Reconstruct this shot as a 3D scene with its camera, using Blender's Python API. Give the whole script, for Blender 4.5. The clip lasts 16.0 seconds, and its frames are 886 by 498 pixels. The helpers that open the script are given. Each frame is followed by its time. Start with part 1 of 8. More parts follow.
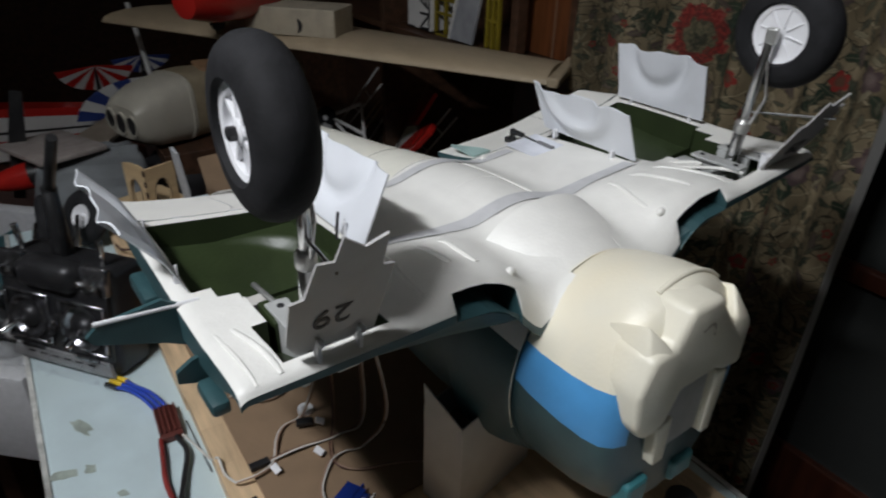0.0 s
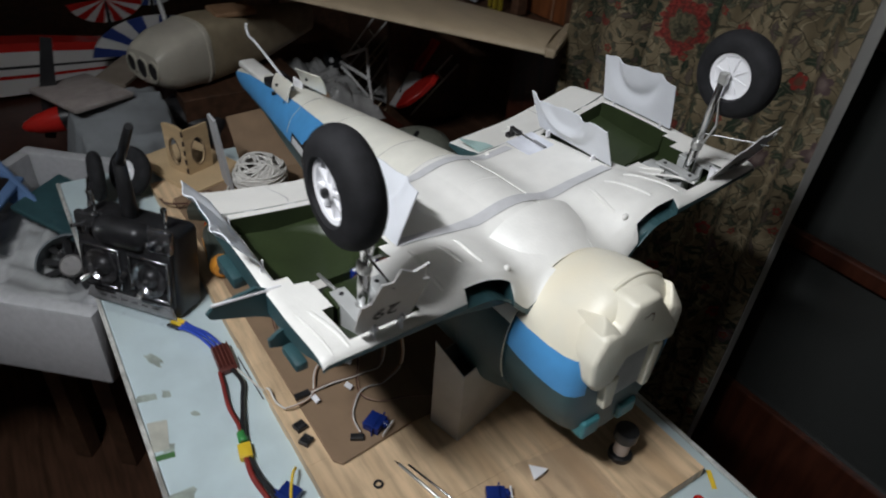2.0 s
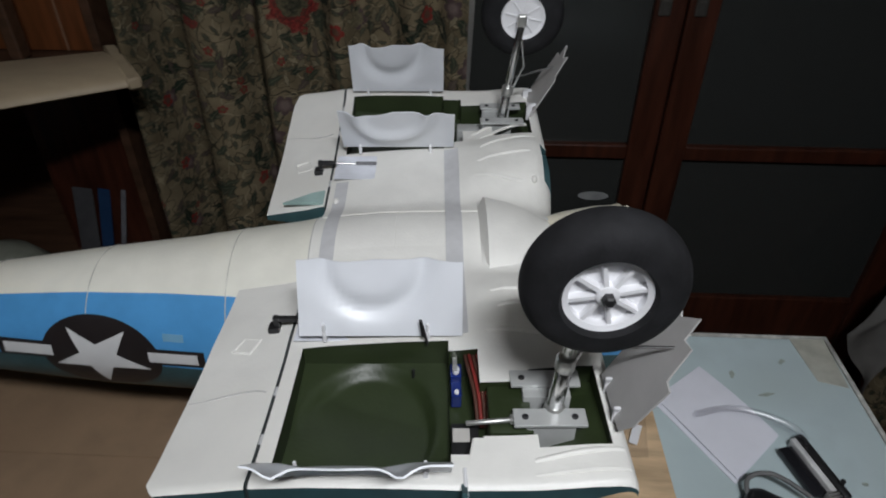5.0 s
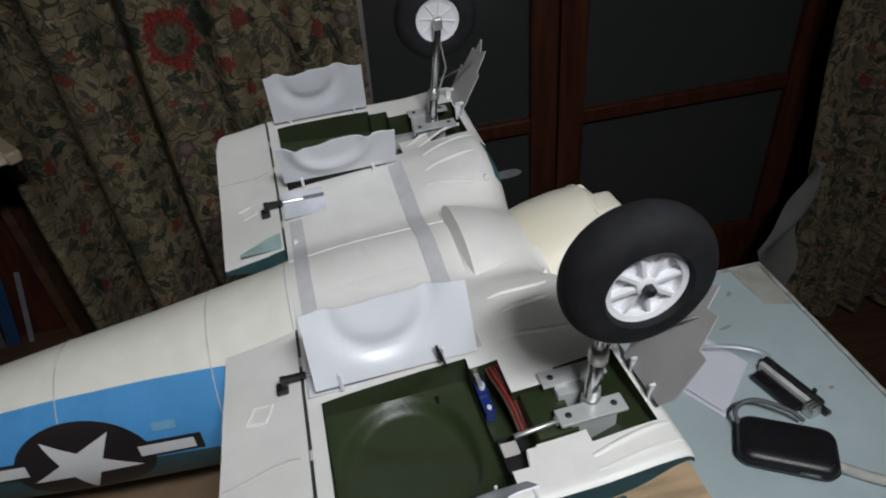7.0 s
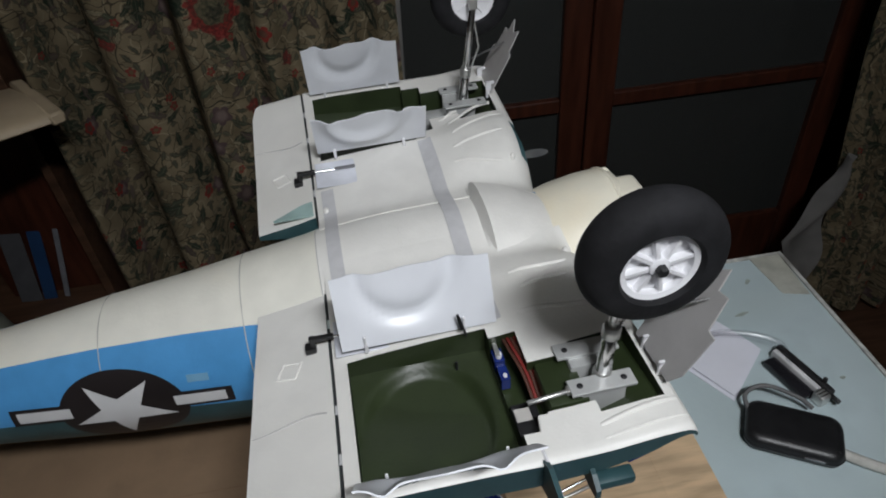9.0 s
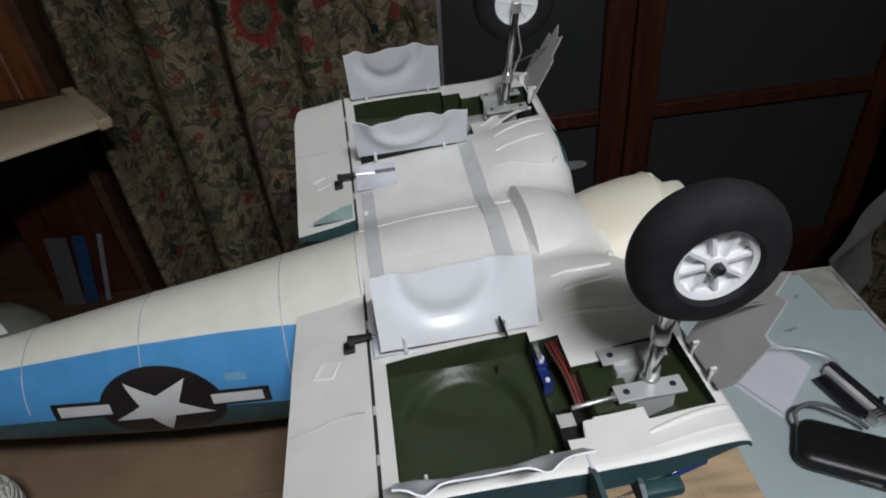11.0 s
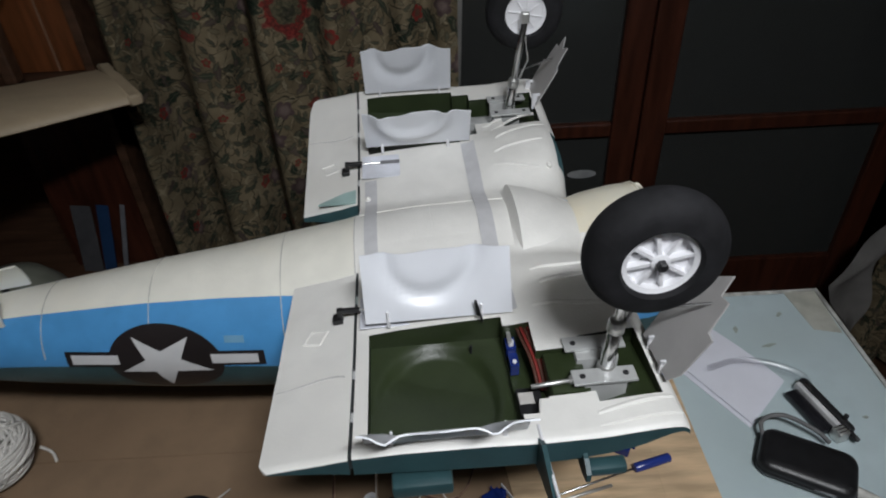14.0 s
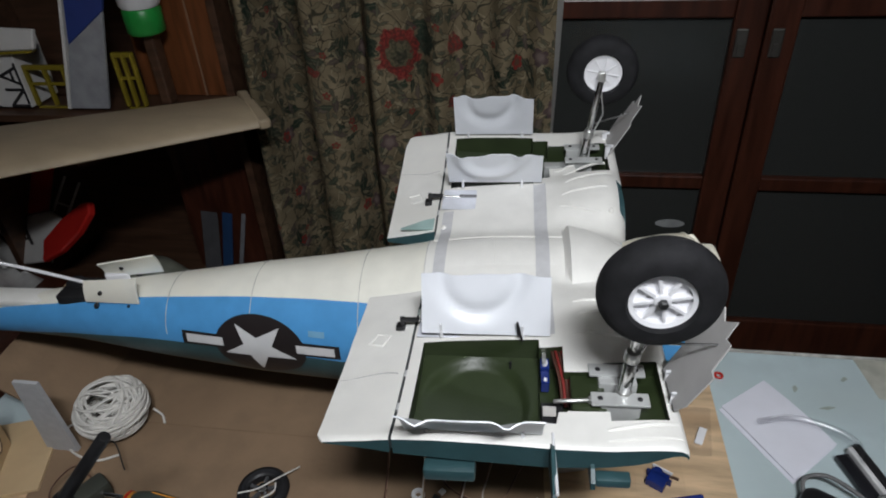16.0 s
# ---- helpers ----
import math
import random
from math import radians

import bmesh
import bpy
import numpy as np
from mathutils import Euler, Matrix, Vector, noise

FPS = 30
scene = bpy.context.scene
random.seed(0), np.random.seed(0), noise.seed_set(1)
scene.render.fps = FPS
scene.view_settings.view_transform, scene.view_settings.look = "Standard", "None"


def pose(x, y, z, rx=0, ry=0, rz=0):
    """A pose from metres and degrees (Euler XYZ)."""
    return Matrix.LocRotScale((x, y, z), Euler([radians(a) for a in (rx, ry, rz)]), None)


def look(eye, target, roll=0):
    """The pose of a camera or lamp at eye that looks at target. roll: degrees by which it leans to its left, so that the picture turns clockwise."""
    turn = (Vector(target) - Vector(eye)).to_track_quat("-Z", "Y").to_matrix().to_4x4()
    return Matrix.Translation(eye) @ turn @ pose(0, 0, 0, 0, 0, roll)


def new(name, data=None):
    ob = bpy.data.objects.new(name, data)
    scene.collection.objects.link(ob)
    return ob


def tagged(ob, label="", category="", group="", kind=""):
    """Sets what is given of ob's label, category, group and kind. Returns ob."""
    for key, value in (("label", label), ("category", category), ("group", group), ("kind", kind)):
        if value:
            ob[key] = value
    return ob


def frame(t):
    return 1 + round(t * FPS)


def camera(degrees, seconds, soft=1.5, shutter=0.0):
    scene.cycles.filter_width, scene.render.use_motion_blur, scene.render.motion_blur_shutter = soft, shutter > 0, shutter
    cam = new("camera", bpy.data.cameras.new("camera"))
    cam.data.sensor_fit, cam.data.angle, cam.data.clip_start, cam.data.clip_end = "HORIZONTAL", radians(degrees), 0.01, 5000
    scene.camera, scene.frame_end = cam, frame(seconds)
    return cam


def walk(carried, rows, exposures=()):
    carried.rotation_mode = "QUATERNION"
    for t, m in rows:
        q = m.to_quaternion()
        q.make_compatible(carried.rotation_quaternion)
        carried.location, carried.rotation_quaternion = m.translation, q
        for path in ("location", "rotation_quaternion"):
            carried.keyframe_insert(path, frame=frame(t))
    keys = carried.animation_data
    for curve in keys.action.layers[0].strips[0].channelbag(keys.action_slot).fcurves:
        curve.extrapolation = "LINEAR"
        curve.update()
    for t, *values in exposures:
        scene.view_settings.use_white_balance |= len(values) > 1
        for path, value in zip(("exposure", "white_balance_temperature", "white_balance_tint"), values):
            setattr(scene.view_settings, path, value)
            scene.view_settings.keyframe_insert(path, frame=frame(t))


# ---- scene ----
cam = camera(68.2, 16.0, soft=1.9, shutter=0.4)
PATH = [
    (0, (0.564, -0.346, 1.283), (-0.886, 0.636, 0.316), 1.5),
    (0.5, (0.575, -0.337, 1.286), (-0.965, 0.449, 0.281), 0.4),
    (1, (0.633, -0.325, 1.358), (-0.844, 0.394, 0.218), 1.8),
    (1.5, (0.676, -0.334, 1.404), (-0.739, 0.432, 0.216), 2.3),
    (2, (0.63, -0.423, 1.422), (-0.69, 0.521, 0.253), 4.2),
    (2.5, (0.568, -0.514, 1.43), (-0.621, 0.606, 0.276), 2.5),
    (3, (0.523, -0.546, 1.425), (-0.635, 0.632, 0.299), 4.8),
    (3.5, (0.443, -0.505, 1.4), (-0.674, 0.662, 0.222), 3.9),
    (4, (0.339, -0.471, 1.396), (-0.519, 0.859, 0.172), 3.6),
    (4.5, (0.234, -0.514, 1.408), (-0.089, 1.056, 0.213), 0.4),
    (4.7, (0.208, -0.532, 1.406), (0.034, 1.068, 0.219), 1.2),
    (6.8, (0.108, -0.507, 1.415), (0.354, 1.058, 0.193), -4.8),
    (7, (0.107, -0.507, 1.424), (0.347, 1.06, 0.204), -5.8),
    (7.5, (0.096, -0.52, 1.436), (0.273, 1.042, 0.201), -6.4),
    (8, (0.101, -0.522, 1.443), (0.276, 1.031, 0.195), -6.1),
    (8.5, (0.1, -0.53, 1.44), (0.253, 1.015, 0.18), -5.2),
    (8.7, (0.102, -0.527, 1.439), (0.264, 1.005, 0.164), -4.8),
    (10.8, (0.095, -0.527, 1.425), (0.18, 1.063, 0.215), -6.1),
    (11, (0.093, -0.527, 1.422), (0.163, 1.053, 0.197), -6.0),
    (11.5, (0.095, -0.524, 1.414), (0.182, 1.042, 0.172), -5.5),
    (12, (0.095, -0.52, 1.398), (0.16, 1.039, 0.147), -5.1),
    (12.5, (0.101, -0.475, 1.35), (0.241, 1.071, 0.089), -4.1),
    (13, (0.098, -0.428, 1.315), (0.263, 1.04, -0.034), -3.2),
    (13.5, (0.103, -0.492, 1.389), (0.223, 1.071, 0.147), -2.1),
    (14, (0.117, -0.574, 1.439), (0.135, 1.012, 0.221), -2.6),
    (14.5, (0.154, -0.611, 1.461), (0.023, 1.003, 0.287), -1.4),
    (15, (0.184, -0.644, 1.484), (-0.115, 0.978, 0.352), -2.7),
    (15.5, (0.169, -0.655, 1.484), (-0.113, 0.989, 0.381), -2.8),
    (16, (0.167, -0.65, 1.485), (-0.129, 0.978, 0.362), -3.3),
]
walk(cam, [(t, look(eye, target, roll)) for t, eye, target, roll in PATH], [(0.0, -0.05), (0.5, -0.12), (1.0, -0.12), (2.0, 0.03), (3.5, 0.02), (4.0, -0.24), (4.5, -0.34), (7.0, -0.36), (8.5, -0.34), (11.0, -0.34), (12.5, -0.44), (13.0, -0.50), (13.5, -0.42), (14.5, -0.20), (16.0, -0.02)])

# ---- world and light ----
world = bpy.data.worlds.new("night")
scene.world = world
world.use_nodes = True
world.node_tree.nodes["Background"].inputs[0].default_value = (0.012, 0.013, 0.016, 1)
world.node_tree.nodes["Background"].inputs[1].default_value = 0.3


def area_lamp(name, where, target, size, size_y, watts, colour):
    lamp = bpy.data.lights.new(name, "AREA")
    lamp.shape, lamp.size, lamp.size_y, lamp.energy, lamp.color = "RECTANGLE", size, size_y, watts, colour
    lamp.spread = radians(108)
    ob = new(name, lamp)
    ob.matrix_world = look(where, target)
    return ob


# lamp itself is unseen; set by the direction of the wheel's shadow
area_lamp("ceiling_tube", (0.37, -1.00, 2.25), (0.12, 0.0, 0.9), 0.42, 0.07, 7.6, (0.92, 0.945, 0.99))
# unseen lamp added as fill: its bounce off the ceiling lightens the shadows
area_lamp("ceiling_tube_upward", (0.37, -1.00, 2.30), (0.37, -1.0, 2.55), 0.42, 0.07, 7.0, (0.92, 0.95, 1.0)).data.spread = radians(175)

# ---- materials ----


def mat(name, colour, rough=0.5, metal=0.0, vary=0.12, scale=30.0, bump=0.0, bump_scale=200.0, second=None, amount=0.5, spec=0.5, coat=0.0, random_tint=0.0, stretch=(1, 1, 1)):
    """A surface with fine and broad variation; second: a stain colour that shows in patches."""
    m = bpy.data.materials.new(name)
    m.use_nodes = True
    nt = m.node_tree
    b = nt.nodes["Principled BSDF"]
    b.inputs["Roughness"].default_value, b.inputs["Metallic"].default_value = rough, metal
    b.inputs["Specular IOR Level"].default_value = spec
    b.inputs["Coat Weight"].default_value = coat
    tc = nt.nodes.new("ShaderNodeTexCoord")
    mp = nt.nodes.new("ShaderNodeMapping")
    mp.inputs["Scale"].default_value = stretch
    nt.links.new(tc.outputs["Object"], mp.inputs["Vector"])
    n1 = nt.nodes.new("ShaderNodeTexNoise")
    n1.inputs["Scale"].default_value, n1.inputs["Detail"].default_value = scale, 6
    nt.links.new(mp.outputs["Vector"], n1.inputs["Vector"])
    ramp = nt.nodes.new("ShaderNodeValToRGB")
    lo, hi = [max(0, c * (1 - vary)) for c in colour], [min(1, c * (1 + vary)) for c in colour]
    ramp.color_ramp.elements[0].position, ramp.color_ramp.elements[1].position = 0.35, 0.65
    ramp.color_ramp.elements[0].color, ramp.color_ramp.elements[1].color = (*lo, 1), (*hi, 1)
    nt.links.new(n1.outputs["Fac"], ramp.inputs["Fac"])
    out = ramp.outputs["Color"]
    if second:
        n2 = nt.nodes.new("ShaderNodeTexNoise")
        n2.inputs["Scale"].default_value, n2.inputs["Detail"].default_value = scale * 0.25, 5
        nt.links.new(mp.outputs["Vector"], n2.inputs["Vector"])
        r2 = nt.nodes.new("ShaderNodeValToRGB")
        r2.color_ramp.elements[0].position, r2.color_ramp.elements[1].position = 0.5, 0.72
        r2.color_ramp.elements[0].color, r2.color_ramp.elements[1].color = (0, 0, 0, 1), (amount, amount, amount, 1)
        nt.links.new(n2.outputs["Fac"], r2.inputs["Fac"])
        mix = nt.nodes.new("ShaderNodeMixRGB")
        nt.links.new(r2.outputs["Color"], mix.inputs[0])
        nt.links.new(out, mix.inputs[1])
        mix.inputs[2].default_value = (*second, 1)
        out = mix.outputs["Color"]
    if random_tint:
        info = nt.nodes.new("ShaderNodeObjectInfo")
        hsv = nt.nodes.new("ShaderNodeHueSaturation")
        mr = nt.nodes.new("ShaderNodeMapRange")
        mr.inputs["To Min"].default_value, mr.inputs["To Max"].default_value = 1 - random_tint, 1 + random_tint
        nt.links.new(info.outputs["Random"], mr.inputs["Value"])
        nt.links.new(mr.outputs["Result"], hsv.inputs["Value"])
        nt.links.new(out, hsv.inputs["Color"])
        out = hsv.outputs["Color"]
    nt.links.new(out, b.inputs["Base Color"])
    if bump:
        n3 = nt.nodes.new("ShaderNodeTexNoise")
        n3.inputs["Scale"].default_value, n3.inputs["Detail"].default_value = bump_scale, 4
        nt.links.new(mp.outputs["Vector"], n3.inputs["Vector"])
        bp = nt.nodes.new("ShaderNodeBump")
        bp.inputs["Strength"].default_value, bp.inputs["Distance"].default_value = bump, 0.002
        nt.links.new(n3.outputs["Fac"], bp.inputs["Height"])
        nt.links.new(bp.outputs["Normal"], b.inputs["Normal"])
    return m


def glass_mat(name, colour, rough=0.05, alpha=1.0, transmission=1.0):
    m = bpy.data.materials.new(name)
    m.use_nodes = True
    b = m.node_tree.nodes["Principled BSDF"]
    b.inputs["Base Color"].default_value = (*colour, 1)
    b.inputs["Roughness"].default_value, b.inputs["Transmission Weight"].default_value = rough, transmission
    b.inputs["Alpha"].default_value, b.inputs["IOR"].default_value = alpha, 1.45
    return m


def clear_mat(name, gloss, rough=0.06):
    """Thin clear plastic: mostly see-through, with a sheen."""
    m = bpy.data.materials.new(name)
    m.use_nodes = True
    nt = m.node_tree
    nt.nodes.remove(nt.nodes["Principled BSDF"])
    clear, sheen, mix = nt.nodes.new("ShaderNodeBsdfTransparent"), nt.nodes.new("ShaderNodeBsdfGlossy"), nt.nodes.new("ShaderNodeMixShader")
    clear.inputs[0].default_value = (0.97, 0.97, 0.98, 1)
    sheen.inputs["Roughness"].default_value = rough
    mix.inputs[0].default_value = gloss
    nt.links.new(clear.outputs[0], mix.inputs[1])
    nt.links.new(sheen.outputs[0], mix.inputs[2])
    nt.links.new(mix.outputs[0], nt.nodes["Material Output"].inputs[0])
    return m


M_FOAM = mat("white foam paint", (0.80, 0.79, 0.75), 0.42, vary=0.035, scale=36, bump=0.14, bump_scale=350, second=(0.66, 0.64, 0.58), amount=0.45)
M_CREAM = mat("yellowed foam paint", (0.81, 0.77, 0.64), 0.40, vary=0.03, scale=40, bump=0.12, bump_scale=350, second=(0.74, 0.63, 0.42), amount=0.45)
M_TAIL = mat("pale cream foam paint", (0.80, 0.785, 0.70), 0.40, vary=0.03, scale=40, bump=0.12, bump_scale=350, second=(0.76, 0.70, 0.56), amount=0.4)
M_PLATE = mat("pale grey painted metal", (0.52, 0.53, 0.52), 0.35, 0.25, vary=0.06, scale=60)
M_BLUE = mat("sky blue paint", (0.075, 0.300, 0.61), 0.45, vary=0.05, scale=40, bump=0.1, bump_scale=350)
M_TEAL = mat("sea green paint", (0.028, 0.072, 0.080), 0.45, vary=0.12, scale=40, bump=0.1, bump_scale=300)
M_OLIVE = mat("olive green paint", (0.024, 0.036, 0.013), 0.42, vary=0.12, scale=30, bump=0.15, bump_scale=250, second=(0.033, 0.046, 0.019), amount=0.4)
M_TAPE = mat("grey tape", (0.56, 0.56, 0.57), 0.5, vary=0.05, scale=80)
M_VACUUM = mat("white moulded plastic sheet", (0.74, 0.76, 0.80), 0.34, vary=0.02, scale=30)
M_GREYPLATE = mat("grey plastic plate", (0.46, 0.45, 0.44), 0.4, vary=0.05, scale=40)
M_RUBBER = mat("black rubber", (0.012, 0.012, 0.0135), 0.8, vary=0.3, scale=60, bump=0.2, bump_scale=300, spec=0.3)
M_RIM = mat("white nylon", (0.80, 0.80, 0.82), 0.35, vary=0.03, scale=40)
M_STEEL = mat("polished steel", (0.72, 0.72, 0.72), 0.22, 1.0, vary=0.1, scale=60)
M_ALU = mat("brushed aluminium", (0.62, 0.62, 0.60), 0.38, 0.85, vary=0.1, scale=60)
M_BLACK = mat("black plastic", (0.015, 0.015, 0.016), 0.4, vary=0.2, scale=60)
M_RED = mat("glossy red film", (0.48, 0.02, 0.015), 0.25, vary=0.06, scale=12, coat=0.4)
M_WHITEFILM = mat("white film", (0.68, 0.67, 0.65), 0.3, vary=0.04, scale=12)
M_GAP = mat("dark hinge gap", (0.03, 0.035, 0.035), 0.7)
M_INK = mat("black ink", (0.02, 0.02, 0.022), 0.5)
M_STAR = mat("pale grey decal", (0.62, 0.62, 0.62), 0.45, vary=0.04)
M_ROUNDEL = mat("dark decal", (0.016, 0.012, 0.012), 0.45)
M_TABLE = mat("pale blue table paint", (0.50, 0.60, 0.62), 0.35, vary=0.05, scale=20, bump=0.1, bump_scale=120, second=(0.36, 0.42, 0.40), amount=0.5)
M_TABLE_EDGE = mat("worn white table edge", (0.48, 0.48, 0.45), 0.5, vary=0.3, scale=60, second=(0.10, 0.09, 0.08), amount=0.9)
M_BOARD = mat("pine block board", (0.58, 0.42, 0.26), 0.5, vary=0.22, scale=14, bump=0.15, bump_scale=90, second=(0.40, 0.25, 0.13), amount=0.6, random_tint=0.06, stretch=(1, 7, 1))
M_CARD = mat("brown cardboard", (0.222, 0.147, 0.088), 0.8, vary=0.08, scale=25, bump=0.15, bump_scale=150, second=(0.175, 0.112, 0.066), amount=0.5)
M_WHITECARD = mat("grey-white carton", (0.50, 0.48, 0.45), 0.7, vary=0.05, scale=30)
M_FLOOR = mat("dark polished wood floor", (0.055, 0.028, 0.017), 0.28, vary=0.35, scale=8, bump=0.1, bump_scale=40, random_tint=0.3, stretch=(1, 9, 1))
M_WALL = mat("plain plaster wall", (0.40, 0.37, 0.33), 0.85, vary=0.06, scale=6, bump=0.1, bump_scale=80)
M_CEIL = mat("white ceiling paint", (0.78, 0.77, 0.74), 0.9, vary=0.04, scale=4)
M_MAHOGANY = mat("dark red mahogany", (0.050, 0.015, 0.008), 0.35, vary=0.35, scale=6, bump=0.1, bump_scale=60, stretch=(9, 9, 1))
M_CABINET = mat("orange-brown veneer", (0.14, 0.047, 0.016), 0.35, vary=0.3, scale=6, bump=0.08, bump_scale=60, stretch=(10, 10, 1))
M_DARKWOOD = mat("dark brown shelf wood", (0.07, 0.035, 0.02), 0.45, vary=0.3, scale=6, stretch=(1, 8, 8))
M_BALSA = mat("pale balsa sheeting", (0.42, 0.335, 0.225), 0.55, vary=0.08, scale=10, bump=0.04, bump_scale=80, stretch=(1, 2, 1), second=(0.36, 0.28, 0.18), amount=0.4)
M_GLASS = glass_mat("grey window glass", (0.055, 0.059, 0.056), 0.20, transmission=0.35)
M_NIGHT = mat("night outside", (0.012, 0.013, 0.014), 0.9)
# foam tone is lowered to hold the table's shade on the tray
M_STYRO = mat("white expanded foam", (0.46, 0.465, 0.475), 0.8, vary=0.06, scale=90, bump=0.4, bump_scale=260)

# ---- builders ----


def mesh_of(name, bm, *materials, smooth=None):
    """A mesh from a bmesh; smooth: the angle in degrees under which edges are shaded round."""
    bm.normal_update()
    me = bpy.data.meshes.new(name)
    if smooth is not None:
        for face in bm.faces:
            face.smooth = True
        for edge in bm.edges:
            edge.smooth = edge.is_boundary or edge.calc_face_angle(3.0) < radians(smooth)
    bm.to_mesh(me)
    bm.free()
    for m in materials:
        me.materials.append(m)
    return me


def part(name, bm, material, parent, label="", smooth=None):
    """Links a bmesh as one mesh object under a thing or under a part."""
    mats = material if isinstance(material, (list, tuple)) else [material]
    ob = new(name, mesh_of(name, bm, *mats, smooth=smooth))
    ob.parent = parent
    if parent and parent.type == "EMPTY" and parent.parent is None:
        ob.matrix_parent_inverse = parent.matrix_basis.inverted()
    elif parent:
        top = parent
        while top.parent:
            top = top.parent
        ob.matrix_parent_inverse = top.matrix_basis.inverted() if top.type == "EMPTY" else Matrix()
        if parent.parent is not None:
            ob.matrix_parent_inverse = Matrix()
    if label:
        ob["label"] = label
    return ob


def thing(name, where, label, category, group="", kind=""):
    """An empty at a thing's base; its parts are given in world coordinates."""
    ob = new(name)
    ob.empty_display_size = 0.05
    ob.matrix_basis = Matrix.Translation(where)
    return tagged(ob, label, category, group, kind)


def solid(name, bm, material, label, category, group="", kind="", smooth=None):
    mats = material if isinstance(material, (list, tuple)) else [material]
    return tagged(new(name, mesh_of(name, bm, *mats, smooth=smooth)), label, category, group, kind)


def box(x0, x1, y0, y1, z0, z1, bevel=0.0, bm=None, m=None, seg=2):
    """A box, bevelled if asked, moved by the pose m."""
    b = bmesh.new()
    bmesh.ops.create_cube(b, size=1.0)
    bmesh.ops.transform(b, matrix=Matrix.Translation(((x0 + x1) / 2, (y0 + y1) / 2, (z0 + z1) / 2)) @ Matrix.Diagonal((x1 - x0, y1 - y0, z1 - z0, 1)), verts=b.verts)
    if bevel:
        bmesh.ops.bevel(b, geom=b.edges[:], offset=bevel, segments=seg, affect="EDGES", profile=0.5)
    return merge(b, bm, m)


def merge(b, bm=None, m=None):
    if m is not None:
        bmesh.ops.transform(b, matrix=m, verts=b.verts)
    if bm is None:
        return b
    tmp = bpy.data.meshes.new("tmp")
    b.to_mesh(tmp)
    b.free()
    bm.from_mesh(tmp)
    bpy.data.meshes.remove(tmp)
    return bm


def turned(profile, steps=32, m=None, bm=None, closed=False):
    """A body turned round z from (radius, height) points."""
    b = bmesh.new()
    rings = []
    for r, z in profile:
        rings.append([b.verts.new((r * math.cos(2 * math.pi * k / steps), r * math.sin(2 * math.pi * k / steps), z)) for k in range(steps)])
    pairs = list(zip(rings, rings[1:])) + ([(rings[-1], rings[0])] if closed else [])
    for p, q in pairs:
        for k in range(steps):
            b.faces.new((p[k], p[(k + 1) % steps], q[(k + 1) % steps], q[k]))
    if not closed:
        if profile[0][0] > 1e-4:
            b.faces.new(list(reversed(rings[0])))
        if profile[-1][0] > 1e-4:
            b.faces.new(rings[-1])
    bmesh.ops.remove_doubles(b, verts=b.verts, dist=1e-6)
    bmesh.ops.recalc_face_normals(b, faces=b.faces)
    return merge(b, bm, m)


def along(a, b):
    """The pose whose z runs from a towards b, at a."""
    a, b = Vector(a), Vector(b)
    return Matrix.Translation(a) @ (b - a).to_track_quat("Z", "Y").to_matrix().to_4x4()


def rod(a, b, r, bm=None, steps=14, r2=None):
    length = (Vector(b) - Vector(a)).length
    r2 = r if r2 is None else r2
    return turned([(r * 0.85, 0), (r, r * 0.2), (r2, length - r2 * 0.2), (r2 * 0.85, length)], steps, along(a, b), bm)


def smooth_path(points, steps=8):
    """A rounded line through points."""
    pts = [Vector(p) for p in points]
    pts = [2 * pts[0] - pts[1]] + pts + [2 * pts[-1] - pts[-2]]
    out = []
    for a, b, c, d in zip(pts, pts[1:], pts[2:], pts[3:]):
        for k in range(steps):
            t = k / steps
            out.append(0.5 * ((2 * b) + (c - a) * t + (2 * a - 5 * b + 4 * c - d) * t * t + (3 * b - a - 3 * c + d) * t ** 3))
    out.append(pts[-2])
    return out


def tube(points, r, bm=None, sides=6, steps=8, rounded=True):
    """A cable along points."""
    line = smooth_path(points, steps) if rounded else [Vector(p) for p in points]
    b = bmesh.new()
    rings = []
    ref = Vector((0.13, 0.21, 0.97)).normalized()
    for k, p in enumerate(line):
        way = (line[min(k + 1, len(line) - 1)] - line[max(k - 1, 0)])
        way = way.normalized() if way.length > 1e-9 else Vector((1, 0, 0))
        u = way.cross(ref)
        u = u.normalized() if u.length > 1e-4 else Vector((1, 0, 0))
        v = way.cross(u)
        rings.append([b.verts.new(p + r * (math.cos(2 * math.pi * s / sides) * u + math.sin(2 * math.pi * s / sides) * v)) for s in range(sides)])
    for p, q in zip(rings, rings[1:]):
        for s in range(sides):
            b.faces.new((p[s], p[(s + 1) % sides], q[(s + 1) % sides], q[s]))
    b.faces.new(list(reversed(rings[0])))
    b.faces.new(rings[-1])
    return merge(b, bm)


def slab(outline, z0, z1, bm=None, m=None, bevel=0.0):
    """A flat body with an outline of (x, y) points between two heights."""
    b = bmesh.new()
    low = [b.verts.new((x, y, z0)) for x, y in outline]
    high = [b.verts.new((x, y, z1)) for x, y in outline]
    n = len(outline)
    b.faces.new(list(reversed(low)))
    b.faces.new(high)
    for k in range(n):
        b.faces.new((low[k], low[(k + 1) % n], high[(k + 1) % n], high[k]))
    bmesh.ops.recalc_face_normals(b, faces=b.faces)
    if bevel:
        bmesh.ops.bevel(b, geom=b.edges[:], offset=bevel, segments=1, affect="EDGES")
    return merge(b, bm, m)


